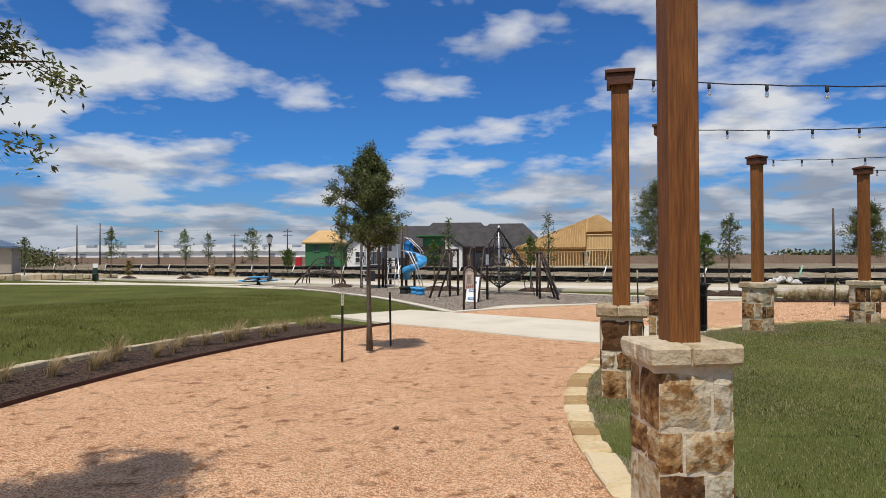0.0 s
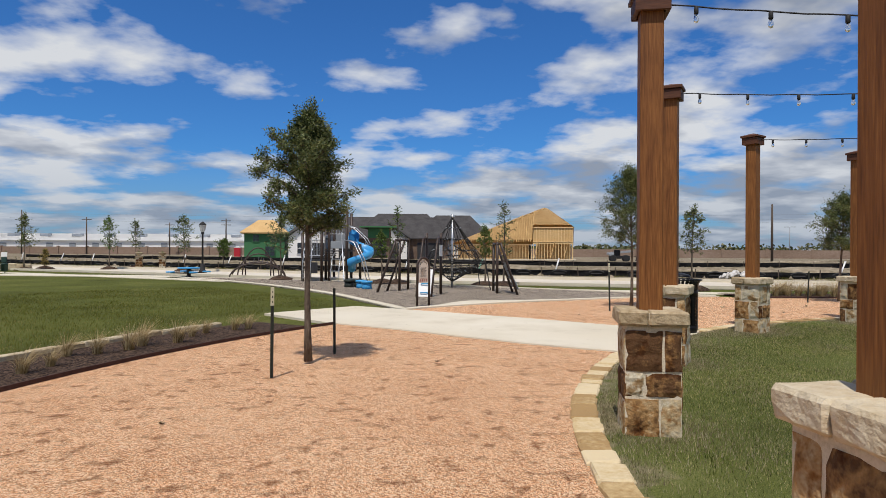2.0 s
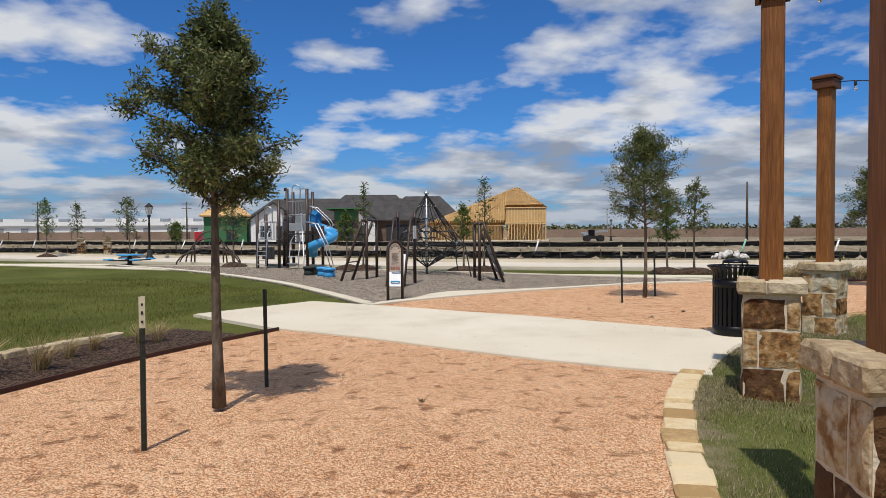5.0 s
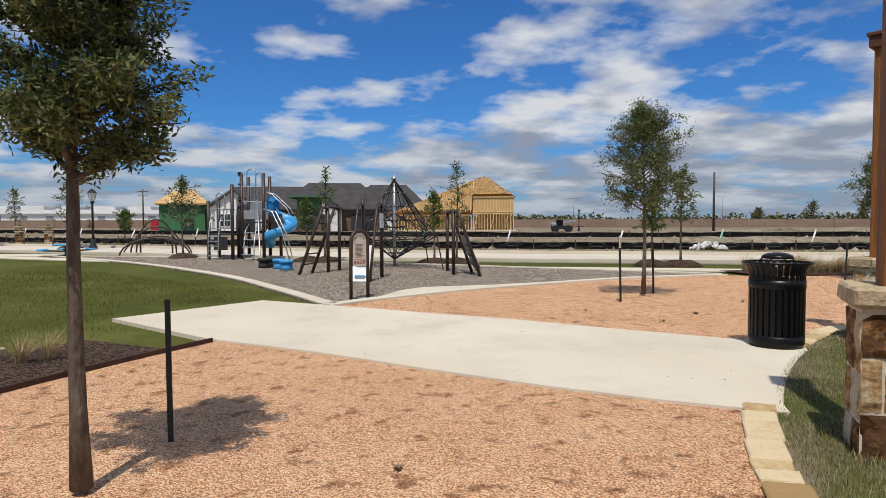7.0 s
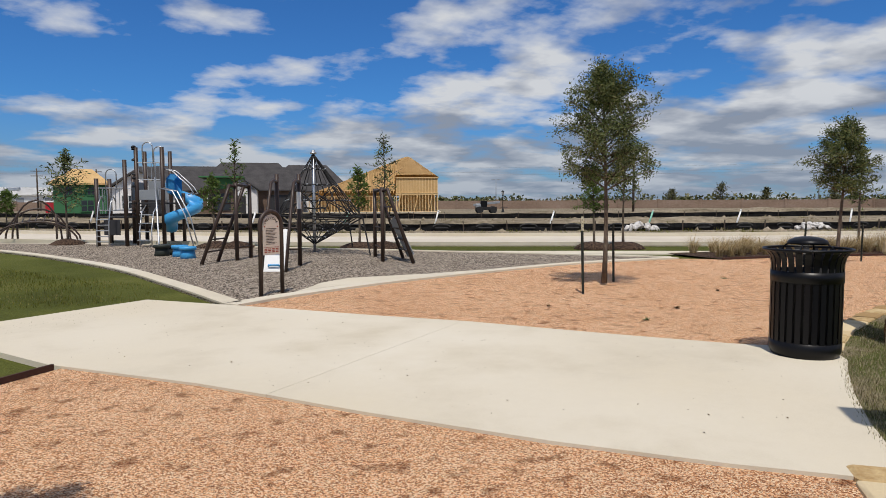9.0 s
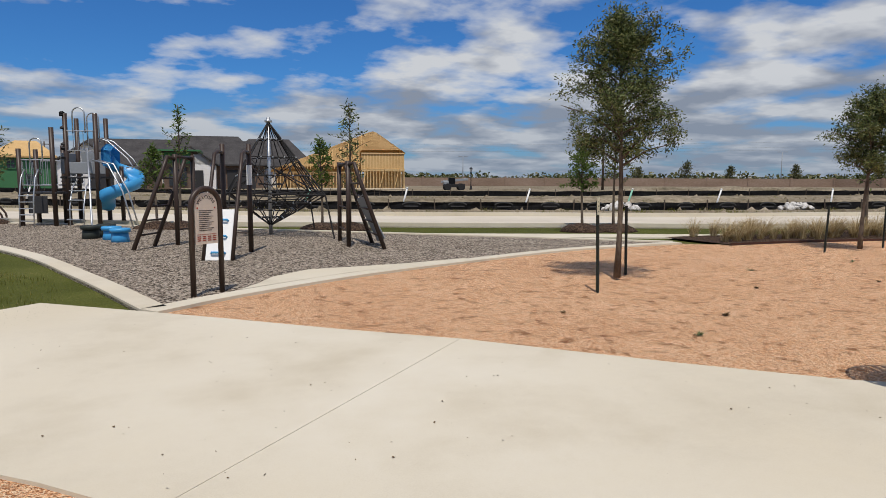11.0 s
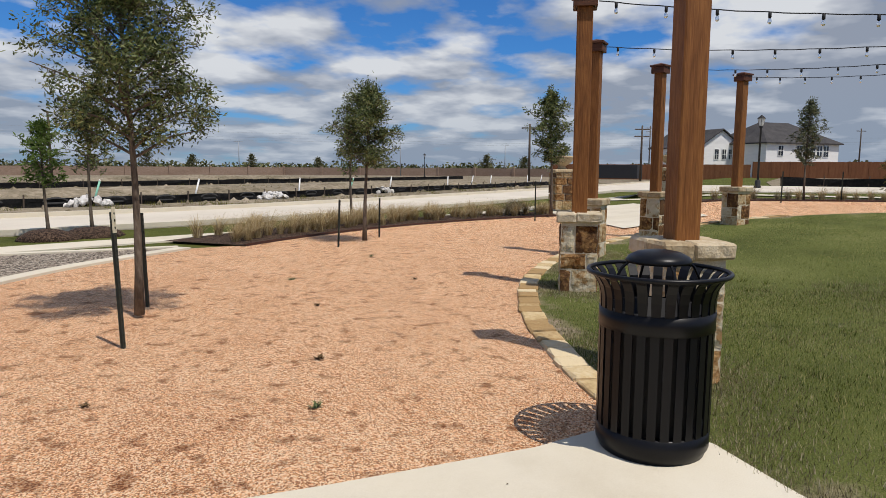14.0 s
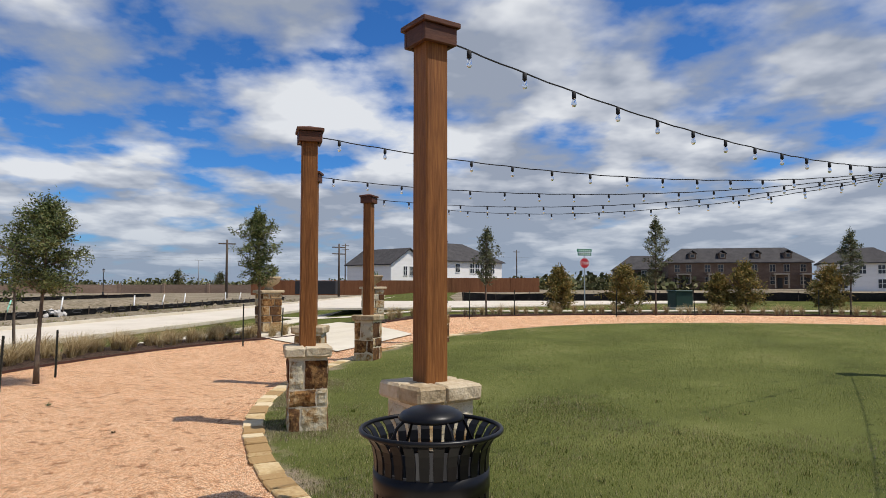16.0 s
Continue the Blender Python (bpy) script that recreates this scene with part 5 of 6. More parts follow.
def gable_roof(w, d, z0, z1, over=0.4):
    """A gable whose triangle faces -y."""
    bm = bmesh.new()
    x, y, t = w / 2 + over, d / 2 + over, 0.18
    rows = [[bm.verts.new(c) for c in ((-x, s * y, z0), (0, s * y, z1), (x, s * y, z0), (x, s * y, z0 - t), (0, s * y, z1 - t), (-x, s * y, z0 - t))] for s in (-1, 1)]
    for k in range(6):
        bm.faces.new((rows[0][k], rows[0][(k + 1) % 6], rows[1][(k + 1) % 6], rows[1][k]))
    bm.faces.new(rows[0][::-1]), bm.faces.new(rows[1])
    return bm


def window(parent, x, y, z, w, h, trim):
    f = part("window", box(x, y, z, w + 0.2, 0.12, h + 0.2), trim, parent)
    part("pane", box(x, y - 0.065, z, w, 0.02, h), M_PANE, f)
    part("mullion", box(x, y - 0.08, z, 0.07, 0.03, h), trim, f)
    part("mullion", box(x, y - 0.08, z, w, 0.03, 0.07), trim, f)
    return f


def house(m, w, d, eave, ridge, wall_mat, label, windows=(), gables=(), roof="hip", doors=(), trim=None, roof_mat=None, top=0.4):
    th = empty("house", m, label, "house", "houses beyond the park")
    wall = part("wall", box(0, d / 2, eave / 2 - 0.1, w, d, eave + 0.2), wall_mat, th)
    rm = hip_roof(w, d, eave, ridge, 0.5, top) if roof == "hip" else gable_roof(w, d, eave, ridge)
    part("roof", rm, roof_mat or M_SHINGLE, th, m=Matrix.Translation((0, d / 2, 0)))
    if roof == "gable":
        for y in (0.0, d - 0.15):
            bm = bmesh.new()
            tri = [[bm.verts.new(c) for c in ((-w / 2, yy, eave), (w / 2, yy, eave), (0, yy, ridge - 0.2))] for yy in (y, y + 0.15)]
            bm.faces.new(tri[0]), bm.faces.new(tri[1][::-1])
            for k in range(3):
                bm.faces.new((tri[0][k], tri[1][k], tri[1][(k + 1) % 3], tri[0][(k + 1) % 3]))
            part("gable", bm, wall_mat, th)
    for gx, gw, gd, ge, gr, gm in gables:
        part("front_wing", box(gx, -gd / 2 + 0.2, ge / 2, gw, gd + 0.4, ge), gm, th)
        bm = bmesh.new()
        v = [bm.verts.new((gx + sx * gw / 2, yy, zz)) for yy in (-gd + 0.03,) for sx, zz in ((-1, ge), (1, ge), (0, gr - 0.1))]
        bm.faces.new(v[:3])
        bmesh.ops.solidify(bm, geom=bm.faces[:], thickness=0.15)
        part("gable", bm, gm, th)
        part("wing_roof", gable_roof(gw, gd + 3.0, ge, gr), roof_mat or M_SHINGLE, th, m=Matrix.Translation((gx, -gd / 2 + 1.5, 0)))
    for wx, wz, ww, wh, wy in windows:
        window(th, wx, wy, wz, ww, wh, trim or M_WHITE)
    for dx, dw, dh, dy in doors:
        # solid dark panel on the wall: the bay's inner shade given as colour
        g = part("garage_opening", box(dx, dy, dh / 2, dw, 0.14, dh), M_DECK, th, "dark panel coloured as the shade inside an open garage bay")
    return th


W0 = -0.03
# unfinished houses with dark roofs, north
house(pose(-3.0, 101, 0, 0, 0, -2), 17, 12, 3.0, 6.4, M_SIDING, "unfinished house with a dark shingle roof and pale walls", ((-3, 1.6, 1.4, 1.6, W0), (4.6, 1.6, 1.4, 1.6, W0)), ((-4.2, 5, 2.0, 2.9, 5.0, M_SIDING),), doors=((1.2, 3.0, 2.3, W0),), top=0.62)
house(pose(5.8, 99, 0, 0, 0, -6), 14, 12, 3.1, 7.0, M_BRICK, "unfinished house with a dark hip roof and open garage", ((-4.5, 1.6, 1.2, 1.6, W0),), ((-1.5, 5.5, 2.5, 3.0, 5.2, M_SIDING),), doors=((4.2, 3.4, 2.4, W0), (-1.5, 2.6, 2.3, -2.55)), top=0.55)
house(pose(3.5, 112, 0, 0, 0, -5), 30, 12, 3.2, 7.1, M_SIDING, "long unfinished house with a dark hip roof", top=0.72)
house(pose(14.5, 108, 0, 0, 0, -10), 13, 12, 3.1, 7.3, M_SIDING, "unfinished house with a dark roof", ((-3.5, 1.6, 1.4, 1.6, W0), (3.5, 1.6, 1.4, 1.6, W0)), top=0.45)
wing = house(pose(2.4, 87, 0, 0, 0, -4), 2.8, 5, 4.3, 4.9, M_BRICK, "narrow building wing with a band of green sheathing", ((0, 1.5, 1.6, 1.8, W0),), trim=M_DECK)
part("eave_board", box(0, 2.4, 4.28, 4.8, 7.0, 0.16), M_GREENSHEET, wing, "broad green eave")
part("sheathing", box(0, -0.03, 3.55, 2.7, 0.08, 1.3), M_GREENSHEET, wing, "green wall sheathing")
house(pose(-12.6, 91, 0, 0, 0, 6), 5.2, 9, 3.6, 5.4, M_GREENSHEET, "two-storey house clad in green sheathing with bare wooden roof", ((-1.1, 2.8, 0.7, 0.9, W0), (1.1, 2.8, 0.7, 0.9, W0), (0.7, 1.1, 1.2, 1.2, W0)), roof_mat=M_OSB, trim=M_GREENSHEET)
house(pose(-6.5, 89, 0, 0, 0, 3), 5.5, 9, 3.0, 5.2, M_SIDING, "unfinished single-storey house with pale walls", ((-1, 1.5, 1.2, 1.4, W0),), roof="gable", doors=((1.4, 2.2, 2.2, W0),))


def framed_house(m):
    th = empty("framed_house", m, "house frame of new yellow lumber with bare roof sheathing", "house")
    # tall block: open studs below, sheathing above
    part("sheathing", box(4.6, 4.22, 3.65, 5.5, 7.9, 2.1), M_OSB, th, "osb wall sheathing")
    part("inner_wall", box(4.6, 5.2, 1.2, 5.0, 6.0, 2.3), M_OSB, th)
    for z in (0.08, 2.4, 2.6, 4.66):
        part("plate", box(4.6, 0.2, z, 5.7, 0.14, 0.13), M_LUMBER, th)
        part("plate", box(7.4, 4.2, z, 0.14, 8.1, 0.13), M_LUMBER, th)
    for k in range(15):
        part("stud", box(1.85 + k * 0.395, 0.2, 1.25, 0.09, 0.12, 2.3), M_LUMBER, th)
        part("stud", box(1.85 + k * 0.395, 0.3, 3.65, 0.08, 0.12, 2.1), M_LUMBER, th)
    for k in range(14):
        part("stud", box(7.4, 0.4 + k * 0.57, 1.25, 0.12, 0.09, 2.3), M_LUMBER, th)
        part("stud", box(7.34, 0.4 + k * 0.57, 3.65, 0.10, 0.08, 2.1), M_LUMBER, th)
    # low wing
    part("inner_wall", box(-4.2, 5.0, 1.1, 10.5, 6.0, 2.1), M_OSB, th)
    for z in (0.08, 2.2):
        part("plate", box(-4.2, 0.5, z, 11.6, 0.14, 0.13), M_LUMBER, th)
    for k in range(28):
        part("stud", box(-9.9 + k * 0.425, 0.5, 1.15, 0.09, 0.12, 2.1), M_LUMBER, th)

    def roof_at(x, y):
        """Height of the one great roof: low eaves to the west, high ones over the tall block."""
        east_fall = 7.9 - max(0.0, x - 3.4) * 0.76
        west_fall = 7.9 - max(0.0, 3.4 - x) * 0.42
        front = (4.75 if x > 1.7 else 2.35) + (y + 0.4) * ((7.9 - 4.75) / 4.7 if x > 1.7 else (7.9 - 2.35) / 4.7)
        back = 2.35 + (9.0 - y) * 1.2
        return min(east_fall, west_fall, front, back)

    bm = bmesh.new()
    xs = [-10.4 + 0.6 * i for i in range(20)] + [1.69, 1.71] + [2.2 + 0.54 * i for i in range(11)]
    ys = [0.08 + 0.447 * i for i in range(21)]
    grid = [[bm.verts.new((x, y, max(2.2, roof_at(x, y)))) for y in ys] for x in xs]
    for a, b in zip(grid, grid[1:]):
        for k in range(len(ys) - 1):
            bm.faces.new((a[k], b[k], b[k + 1], a[k + 1]))
    bmesh.ops.solidify(bm, geom=bm.faces[:], thickness=0.1)
    part("roof_deck", bm, M_OSB, th, "bare osb roof deck")
    for k in range(36):
        x = -10.2 + 12.0 * k / 35
        pts = [(x, y, max(2.2, roof_at(x, y)) + 0.06) for y in (-0.25, 0.8, 2.0, 3.2, 4.3)]
        part("rafter", tube(bmesh.new(), pts, 0.06, 4), M_LUMBER, th)
    for x in (2.6, 4.9, 6.8):
        part("brace", rod((x - 0.7, -0.7, 0.0), (x, 0.12, 3.0), 0.05, 4), M_LUMBER, th)
    part("slab", box(-1.4, 4.2, 0.0, 18.5, 10.0, 0.2), M_CONCRETE, th, "pale concrete slab")
    return th


framed_house(pose(22.9, 94.6, 0, 0, 0, -17))
# east side
house(pose(124.2, 1.3, 0.3, 0, 0, -45), 16, 12, 5.6, 9.2, M_SIDING, "large white two-storey house with a grey hip roof", tuple((x, 4.3, 1.1, 1.7, W0) for x in (-1.0, 0.5, 2.0, 3.5, 5.0)) + ((-5, 4.3, 1.0, 1.5, W0), (0, 1.5, 2.0, 1.6, W0)))
house(pose(122.0, 13.5, 0.3, 0, 0, -45), 9, 12, 5.0, 8.0, M_SIDING, "white house wing with small windows and grey gable roof", ((-1, 3.8, 0.8, 1.6, W0), (0.6, 3.8, 0.8, 1.6, W0), (2.0, 3.8, 0.8, 1.6, W0), (0, 1.3, 3, 1, W0)), roof="gable")


M_TAN_TRIM = plain("tan_trim_paint", (0.34, 0.29, 0.23), rough=0.7)


def townhouse(m):
    th = house(m, 29, 12, 5.6, 9.0, M_BRICK, "long brown brick townhouse row with a dark roof and dormers",
               tuple((x, z, 1.0, 1.5, W0) for z in (1.6, 4.3) for x in (-12.6, -10.2, -6.3, -3.6, 0.4, 3.2, 6.8, 9.6, 12.8)), trim=M_TAN_TRIM, top=0.75)
    for x in (-9.2, -3.0, 4.0, 10.2):
        d = part("dormer", box(x, 2.2, 7.0, 1.5, 2.4, 1.3), M_BRICK, th)
        part("dormer_roof", gable_roof(1.5, 2.4, 7.65, 8.35, 0.2), M_SHINGLE, d, m=Matrix.Translation((x, 2.2, 0)))
        part("dormer_window", box(x, 0.98, 7.1, 0.9, 0.06, 0.9), M_TAN_TRIM, d)
        part("dormer_pane", box(x, 0.94, 7.1, 0.66, 0.04, 0.66), M_PANE, d)
    for x in (-11.4, -5.0, 1.8, 8.2, 13.6):
        p = part("porch", box(x, -0.9, 3.0, 3.0, 1.9, 0.3), M_TAN_TRIM, th, "tan porch with columns")
        for sx in (-1.3, 1.3):
            part("column", box(x + sx, -1.7, 1.45, 0.22, 0.22, 2.9), M_TAN_TRIM, p)
        part("door", box(x, -0.06, 1.1, 1.0, 0.1, 2.2), M_DECK, p)
    return th


townhouse(pose(142.6, -57.6, 0.9, 0, 0, -105))
house(pose(120.0, -69.4, 0.3, 0, 0, -118), 13, 11, 5.4, 8.4, M_SIDING, "white two-storey house with a dark hip roof", ((-3, 4.1, 1.1, 1.5, W0), (0, 4.1, 1.1, 1.5, W0), (3, 4.1, 1.1, 1.5, W0), (-3, 1.5, 1.2, 1.6, W0), (3, 1.5, 1.2, 1.6, W0)))
house(pose(158.7, -42.6, 0.3, 0, 0, -105), 14, 12, 5, 8.5, M_BRICK, "brown brick house with a dark hip roof", ((0, 4, 1.2, 1.4, W0),))
# park pavilion far west
house(pose(-41.2, 60, 0.3, 0, 0, 25), 9, 7, 2.3, 3.5, M_TAN_TRIM, "low park pavilion with a blue-grey roof", ((-2, 1.4, 1.2, 1.2, W0),), roof_mat=plain("blue_grey_metal_roof", (0.10, 0.14, 0.20), rough=0.4))


def warehouse(m):
    th = empty("warehouse", m, "long white flat-roofed warehouse", "building")
    part("wall", box(0, 8, 1.8, 92, 16, 3.6), M_WHITE, th)
    roof = bmesh.new()
    v = [roof.verts.new(c) for c in ((-46.5, -0.6, 3.5), (46.5, -0.6, 3.5), (46.5, 16, 5.8), (-46.5, 16, 5.8))]
    roof.faces.new(v)
    bmesh.ops.solidify(roof, geom=roof.faces[:], thickness=0.25)
    part("roof", roof, M_WHITE, th, "white metal roof")
    for k in range(14):
        part("dock_door", box(-42 + 6.4 * k, -0.04, 1.6, 1.8, 0.12, 2.4), M_GREY_COAT, th)
    for k in range(9):
        part("roof_unit", box(-38 + 9.3 * k, 9, 5.2, 2.6, 2.0, 0.9, 0.05), M_GALV, th)
    return th


warehouse(pose(-66, 198, 0, 0, 0, -4))


def boundary_wall(pts, h, seg):
    w = structure("boundary_wall", box(pts[0][0], pts[0][1], 0.05, 0.1, 0.1, 0.1), M_WALLBRICK, "long tan precast boundary wall with piers")
    for a, b in zip(pts, pts[1:]):
        a, b = Vector(a), Vector(b)
        n = max(1, int((b - a).length / seg))
        turn = math.degrees(math.atan2(b.y - a.y, b.x - a.x))
        ln = (b - a).length / n
        panel = from_bm("panel", box(0, 0, h / 2, ln - 0.45, 0.14, h), M_WALLBRICK)
        pier = from_bm("pier", box(0, 0, h / 2 + 0.1, 0.5, 0.5, h + 0.2, 0.03), M_WALLBRICK)
        for k in range(n):
            c = a.lerp(b, (k + 0.5) / n)
            part("panel", panel, None, w, m=pose(c.x, c.y, 0, 0, 0, turn))
            c = a.lerp(b, k / n)
            part("pier", pier, None, w, m=pose(c.x, c.y, 0, 0, 0, turn))


boundary_wall([(-120, 176), (-34, 152), (15, 146), (48, 134), (88, 122), (124, 103), (134, 70), (133, 44)], 1.65, 7.0)


def plank_fence(a, b, h, label):
    a, b = Vector(a), Vector(b)
    th = empty("plank_fence", pose(a.x, a.y, 0, 0, 0, math.degrees(math.atan2(b.y - a.y, b.x - a.x))), label, "fence")
    n = int((b - a).length / 2.4)
    for k in range(n):
        part("fence_panel", box(k * 2.4 + 1.2, 0, h / 2, 2.34, 0.03, h + 0.02 * (k % 2)), M_CEDAR_FENCE, th)
        part("fence_post", box(k * 2.4, 0.08, h / 2, 0.1, 0.1, h + 0.1), M_CEDAR_FENCE, th)
    return th


plank_fence((107, 38), (108.6, 9), 2.3, "brown stained cedar plank fence")
plank_fence((108.6, 9), (109.3, -8.5), 2.7, "brown stained cedar plank fence")


def silt_fence(line, h, label, posts=True, prints=True):
    th = empty("silt_fence", pose(line[0][0], line[0][1], 0), label, "fence", "silt fences on the lots")
    o = Vector((line[0][0], line[0][1], 0))
    bm = bmesh.new()
    rows = []
    rnd = random.Random(8)
    for i, p in enumerate(line):
        s = rnd.uniform(-0.06, 0.06)
        top = h * rnd.uniform(0.86, 1.05)
        rows.append([bm.verts.new((p[0] - o.x, p[1] - o.y, -0.05)), bm.verts.new((p[0] - o.x + s, p[1] - o.y + s, top * 0.5)), bm.verts.new((p[0] - o.x, p[1] - o.y, top))])
    for a, b in zip(rows, rows[1:]):
        for k in range(2):
            bm.faces.new((a[k], a[k + 1], b[k + 1], b[k]))
    bmesh.ops.solidify(bm, geom=bm.faces[:], thickness=0.015)
    fab = part("fabric", bm, M_FABRIC, th, "black woven fabric")
    if posts:
        me = from_bm("fence_post", box(0, 0, h / 2, 0.045, 0.045, h + 0.25), M_POLE)
        pr = bmesh.new()
        for k in range(7):
            a0, a1 = math.pi * k / 7, math.pi * (k + 1) / 7
            q = [(0.42 * math.cos(a0), 0.1 + 0.16 * math.sin(a0)), (0.42 * math.cos(a1), 0.1 + 0.16 * math.sin(a1)), (0.36 * math.cos(a1), 0.1 + 0.10 * math.sin(a1)), (0.36 * math.cos(a0), 0.1 + 0.10 * math.sin(a0))]
            pr.faces.new([pr.verts.new((x, -0.1, z + h * 0.3)) for x, z in q])
        add_box(pr, 0, -0.1, h * 0.3 + 0.05, 0.6, 0.004, 0.05)
        pm = from_bm("printed_mark", pr, M_PRINT)
        for i in range(0, len(line) - 1, 2):
            p, q = line[i], line[i + 1]
            turn = math.degrees(math.atan2(q[1] - p[1], q[0] - p[0]))
            part("fence_post", me, None, th, m=pose(p[0] - o.x, p[1] - o.y - 0.05, 0, rnd.uniform(-5, 5), rnd.uniform(-5, 5), turn))
            if prints:
                part("printed_mark", pm, None, fab, "faded grey printed mark", m=pose(q[0] - o.x, q[1] - o.y, 0, 0, 0, turn))
    return th


def resample(line, step):
    out, left = [], 0.0
    for a, b in zip(line, line[1:]):
        a, b = Vector(a), Vector(b)
        d = (b - a).length
        t = left
        while t < d:
            out.append(tuple(a.lerp(b, t / d)))
            t += step
        left = t - d
    return out


near_side = [p for p in resample(offset_line(ROAD_NEAR, 10.3), 1.0) if -62 < p[0] < 75]
silt_fence(near_side, 0.34, "black silt fence with wooden posts along the street")
silt_fence([p for p in resample(offset_line(ROAD_NEAR, 34), 1.5) if -50 < p[0] < 95], 0.42, "far black silt fence on bare soil", True, False)
silt_fence([(52.3 + 0.6 * math.sin(k * 0.13) - 0.004 * k * k, 9 - 1.25 * k) for k in range(56)], 1.0, "black silt fence along the pavement", True, False)

# loose clods and weeds on the graded soil
rnd = random.Random(55)
verts, faces = [], []
lot_line = resample(ROAD_NEAR, 0.5)
for i in range(2600):
    d = 5.9 + 34 * rnd.random() ** 1.8
    k = rnd.randrange(1, len(lot_line) - 1)
    a, b = lot_line[k - 1], lot_line[k + 1]
    t = Vector((b[0] - a[0], b[1] - a[1])).normalized()
    x, y = lot_line[k][0] - t.y * d, lot_line[k][1] + t.x * d
    if not -60 < x < 75:
        continue
    r, h = rnd.uniform(0.08, 0.4), rnd.uniform(0.05, 0.2)
    n = len(verts)
    verts += [(x + r * math.cos(q) * rnd.uniform(0.6, 1.2), y + r * math.sin(q) * rnd.uniform(0.6, 1.2), -0.02) for q in (0, 1.26, 2.51, 3.77, 5.03)] + [(x, y, h)]
    faces += [(n + j, n + (j + 1) % 5, n + 5) for j in range(5)]
tagged(new("soil_clods", from_lists("soil_clods", verts, faces, M_DIRT)), "loose clods of soil scattered over the lots", "soil", "", "stuff")
spots = []
for i in range(620):
    k = rnd.randrange(1, len(lot_line) - 1)
    a, b = lot_line[k - 1], lot_line[k + 1]
    t = Vector((b[0] - a[0], b[1] - a[1])).normalized()
    d = rnd.choice((rnd.uniform(5.8, 9.8), rnd.uniform(12, 36)))
    x, y = lot_line[k][0] - t.y * d, lot_line[k][1] + t.x * d
    if -55 < x < 70:
        spots.append(rng.normal((x, y), 0.22, (40, 2)))
blade_field("lot_weeds", np.concatenate(spots), 0.16, 7, "ragged green and straw weeds on the lots", M_PARK_BLADE)

# soil ridges on the lots
for k, (mx, my, ln, wd, h, rot) in enumerate(((10, 47, 22, 3.2, 0.45, -24), (30, 43, 18, 3, 0.5, -20), (52, 38, 24, 4, 0.55, -10), (-14, 62, 24, 4, 0.5, -30), (40, 62, 30, 5, 0.6, -18), (66, 70, 34, 6, 0.7, -25), (8, 72, 30, 5, 0.5, -15))):
    verts, faces = [], []
    for i in range(25):
        for j in range(9):
            u, v = i / 24 * 2 - 1, j / 8 * 2 - 1
            z = h * max(0, 1 - u * u) ** 0.5 * max(0, 1 - v * v) * (0.7 + 0.6 * noise.noise((u * 4 + k, v * 3, k))) - 0.03
            verts.append((u * ln / 2, v * wd / 2, z))
    for i in range(24):
        for j in range(8):
            a = i * 9 + j
            faces.append((a, a + 9, a + 10, a + 1))
    ob = structure("soil_ridge", from_lists("soil_ridge", verts, faces, M_DIRT, True), None, "low ridge of loose brown soil")
    ob.matrix_basis = pose(mx, my, 0, 0, 0, rot)


def pipe_stub(m, green):
    th = empty("pipe_stub", m, "leaning white plastic pipe stub in bare soil", "pipe", "pipe stubs on the lots")
    part("pipe", lathe([(0.055, -0.1), (0.055, 1.25), (0.04, 1.25), (0.04, 1.0)], 10), M_WHITE if not green else plain("mint_pipe", (0.25, 0.55, 0.42)), th, smooth=True)
    part("cap", lathe([(0.062, 1.18), (0.064, 1.27), (0.02, 1.28)], 10), M_WHITE, th, smooth=True)
    return th


for k, p in enumerate([p for p in resample(offset_line(ROAD_NEAR, 12.2), 5.2) if -50 < p[0] < 70]):
    pipe_stub(pose(p[0], p[1] + (k % 3) * 0.7, 0, 6 * ((k * 5) % 3 - 1), 16 + 5 * (k % 2), 0) @ Matrix.Scale(0.75, 4), k % 3 == 1 and 5 < p[0] < 40)


def rubble(m, n, r, seed, label):
    rnd = random.Random(seed)
    bm = bmesh.new()
    for i in range(n):
        a, d = rnd.uniform(0, 6.28), r * rnd.random() ** 0.7
        s = rnd.uniform(0.08, 0.2)
        mm = pose(math.cos(a) * d * 1.8, math.sin(a) * d * 0.6, 0.28 * max(0, 1 - d / r) + s * 0.3, rnd.uniform(0, 360), rnd.uniform(0, 360), 0) @ Matrix.Diagonal((s, s * 0.8, s * 0.6, 1))
        got = bmesh.ops.create_icosphere(bm, subdivisions=1, radius=1, matrix=mm)
        for v in got["verts"]:
            v.co += Vector((rnd.uniform(-1, 1), rnd.uniform(-1, 1), rnd.uniform(-1, 1))) * s * 0.18
    ob = tagged(new("rubble_pile", from_bm("rubble_pile", bm, M_RUBBLE)), label, "rubble", "", "stuff")
    ob.matrix_basis = m


for k, (rx, ry, n) in enumerate(((19.8, 33.4, 40), (27.8, 31.4, 26), (36.8, 30.6, 30))):
    rubble(pose(rx, ry, 0, 0, 0, -15), n, 0.5, k, "pile of pale broken stone beside the street")


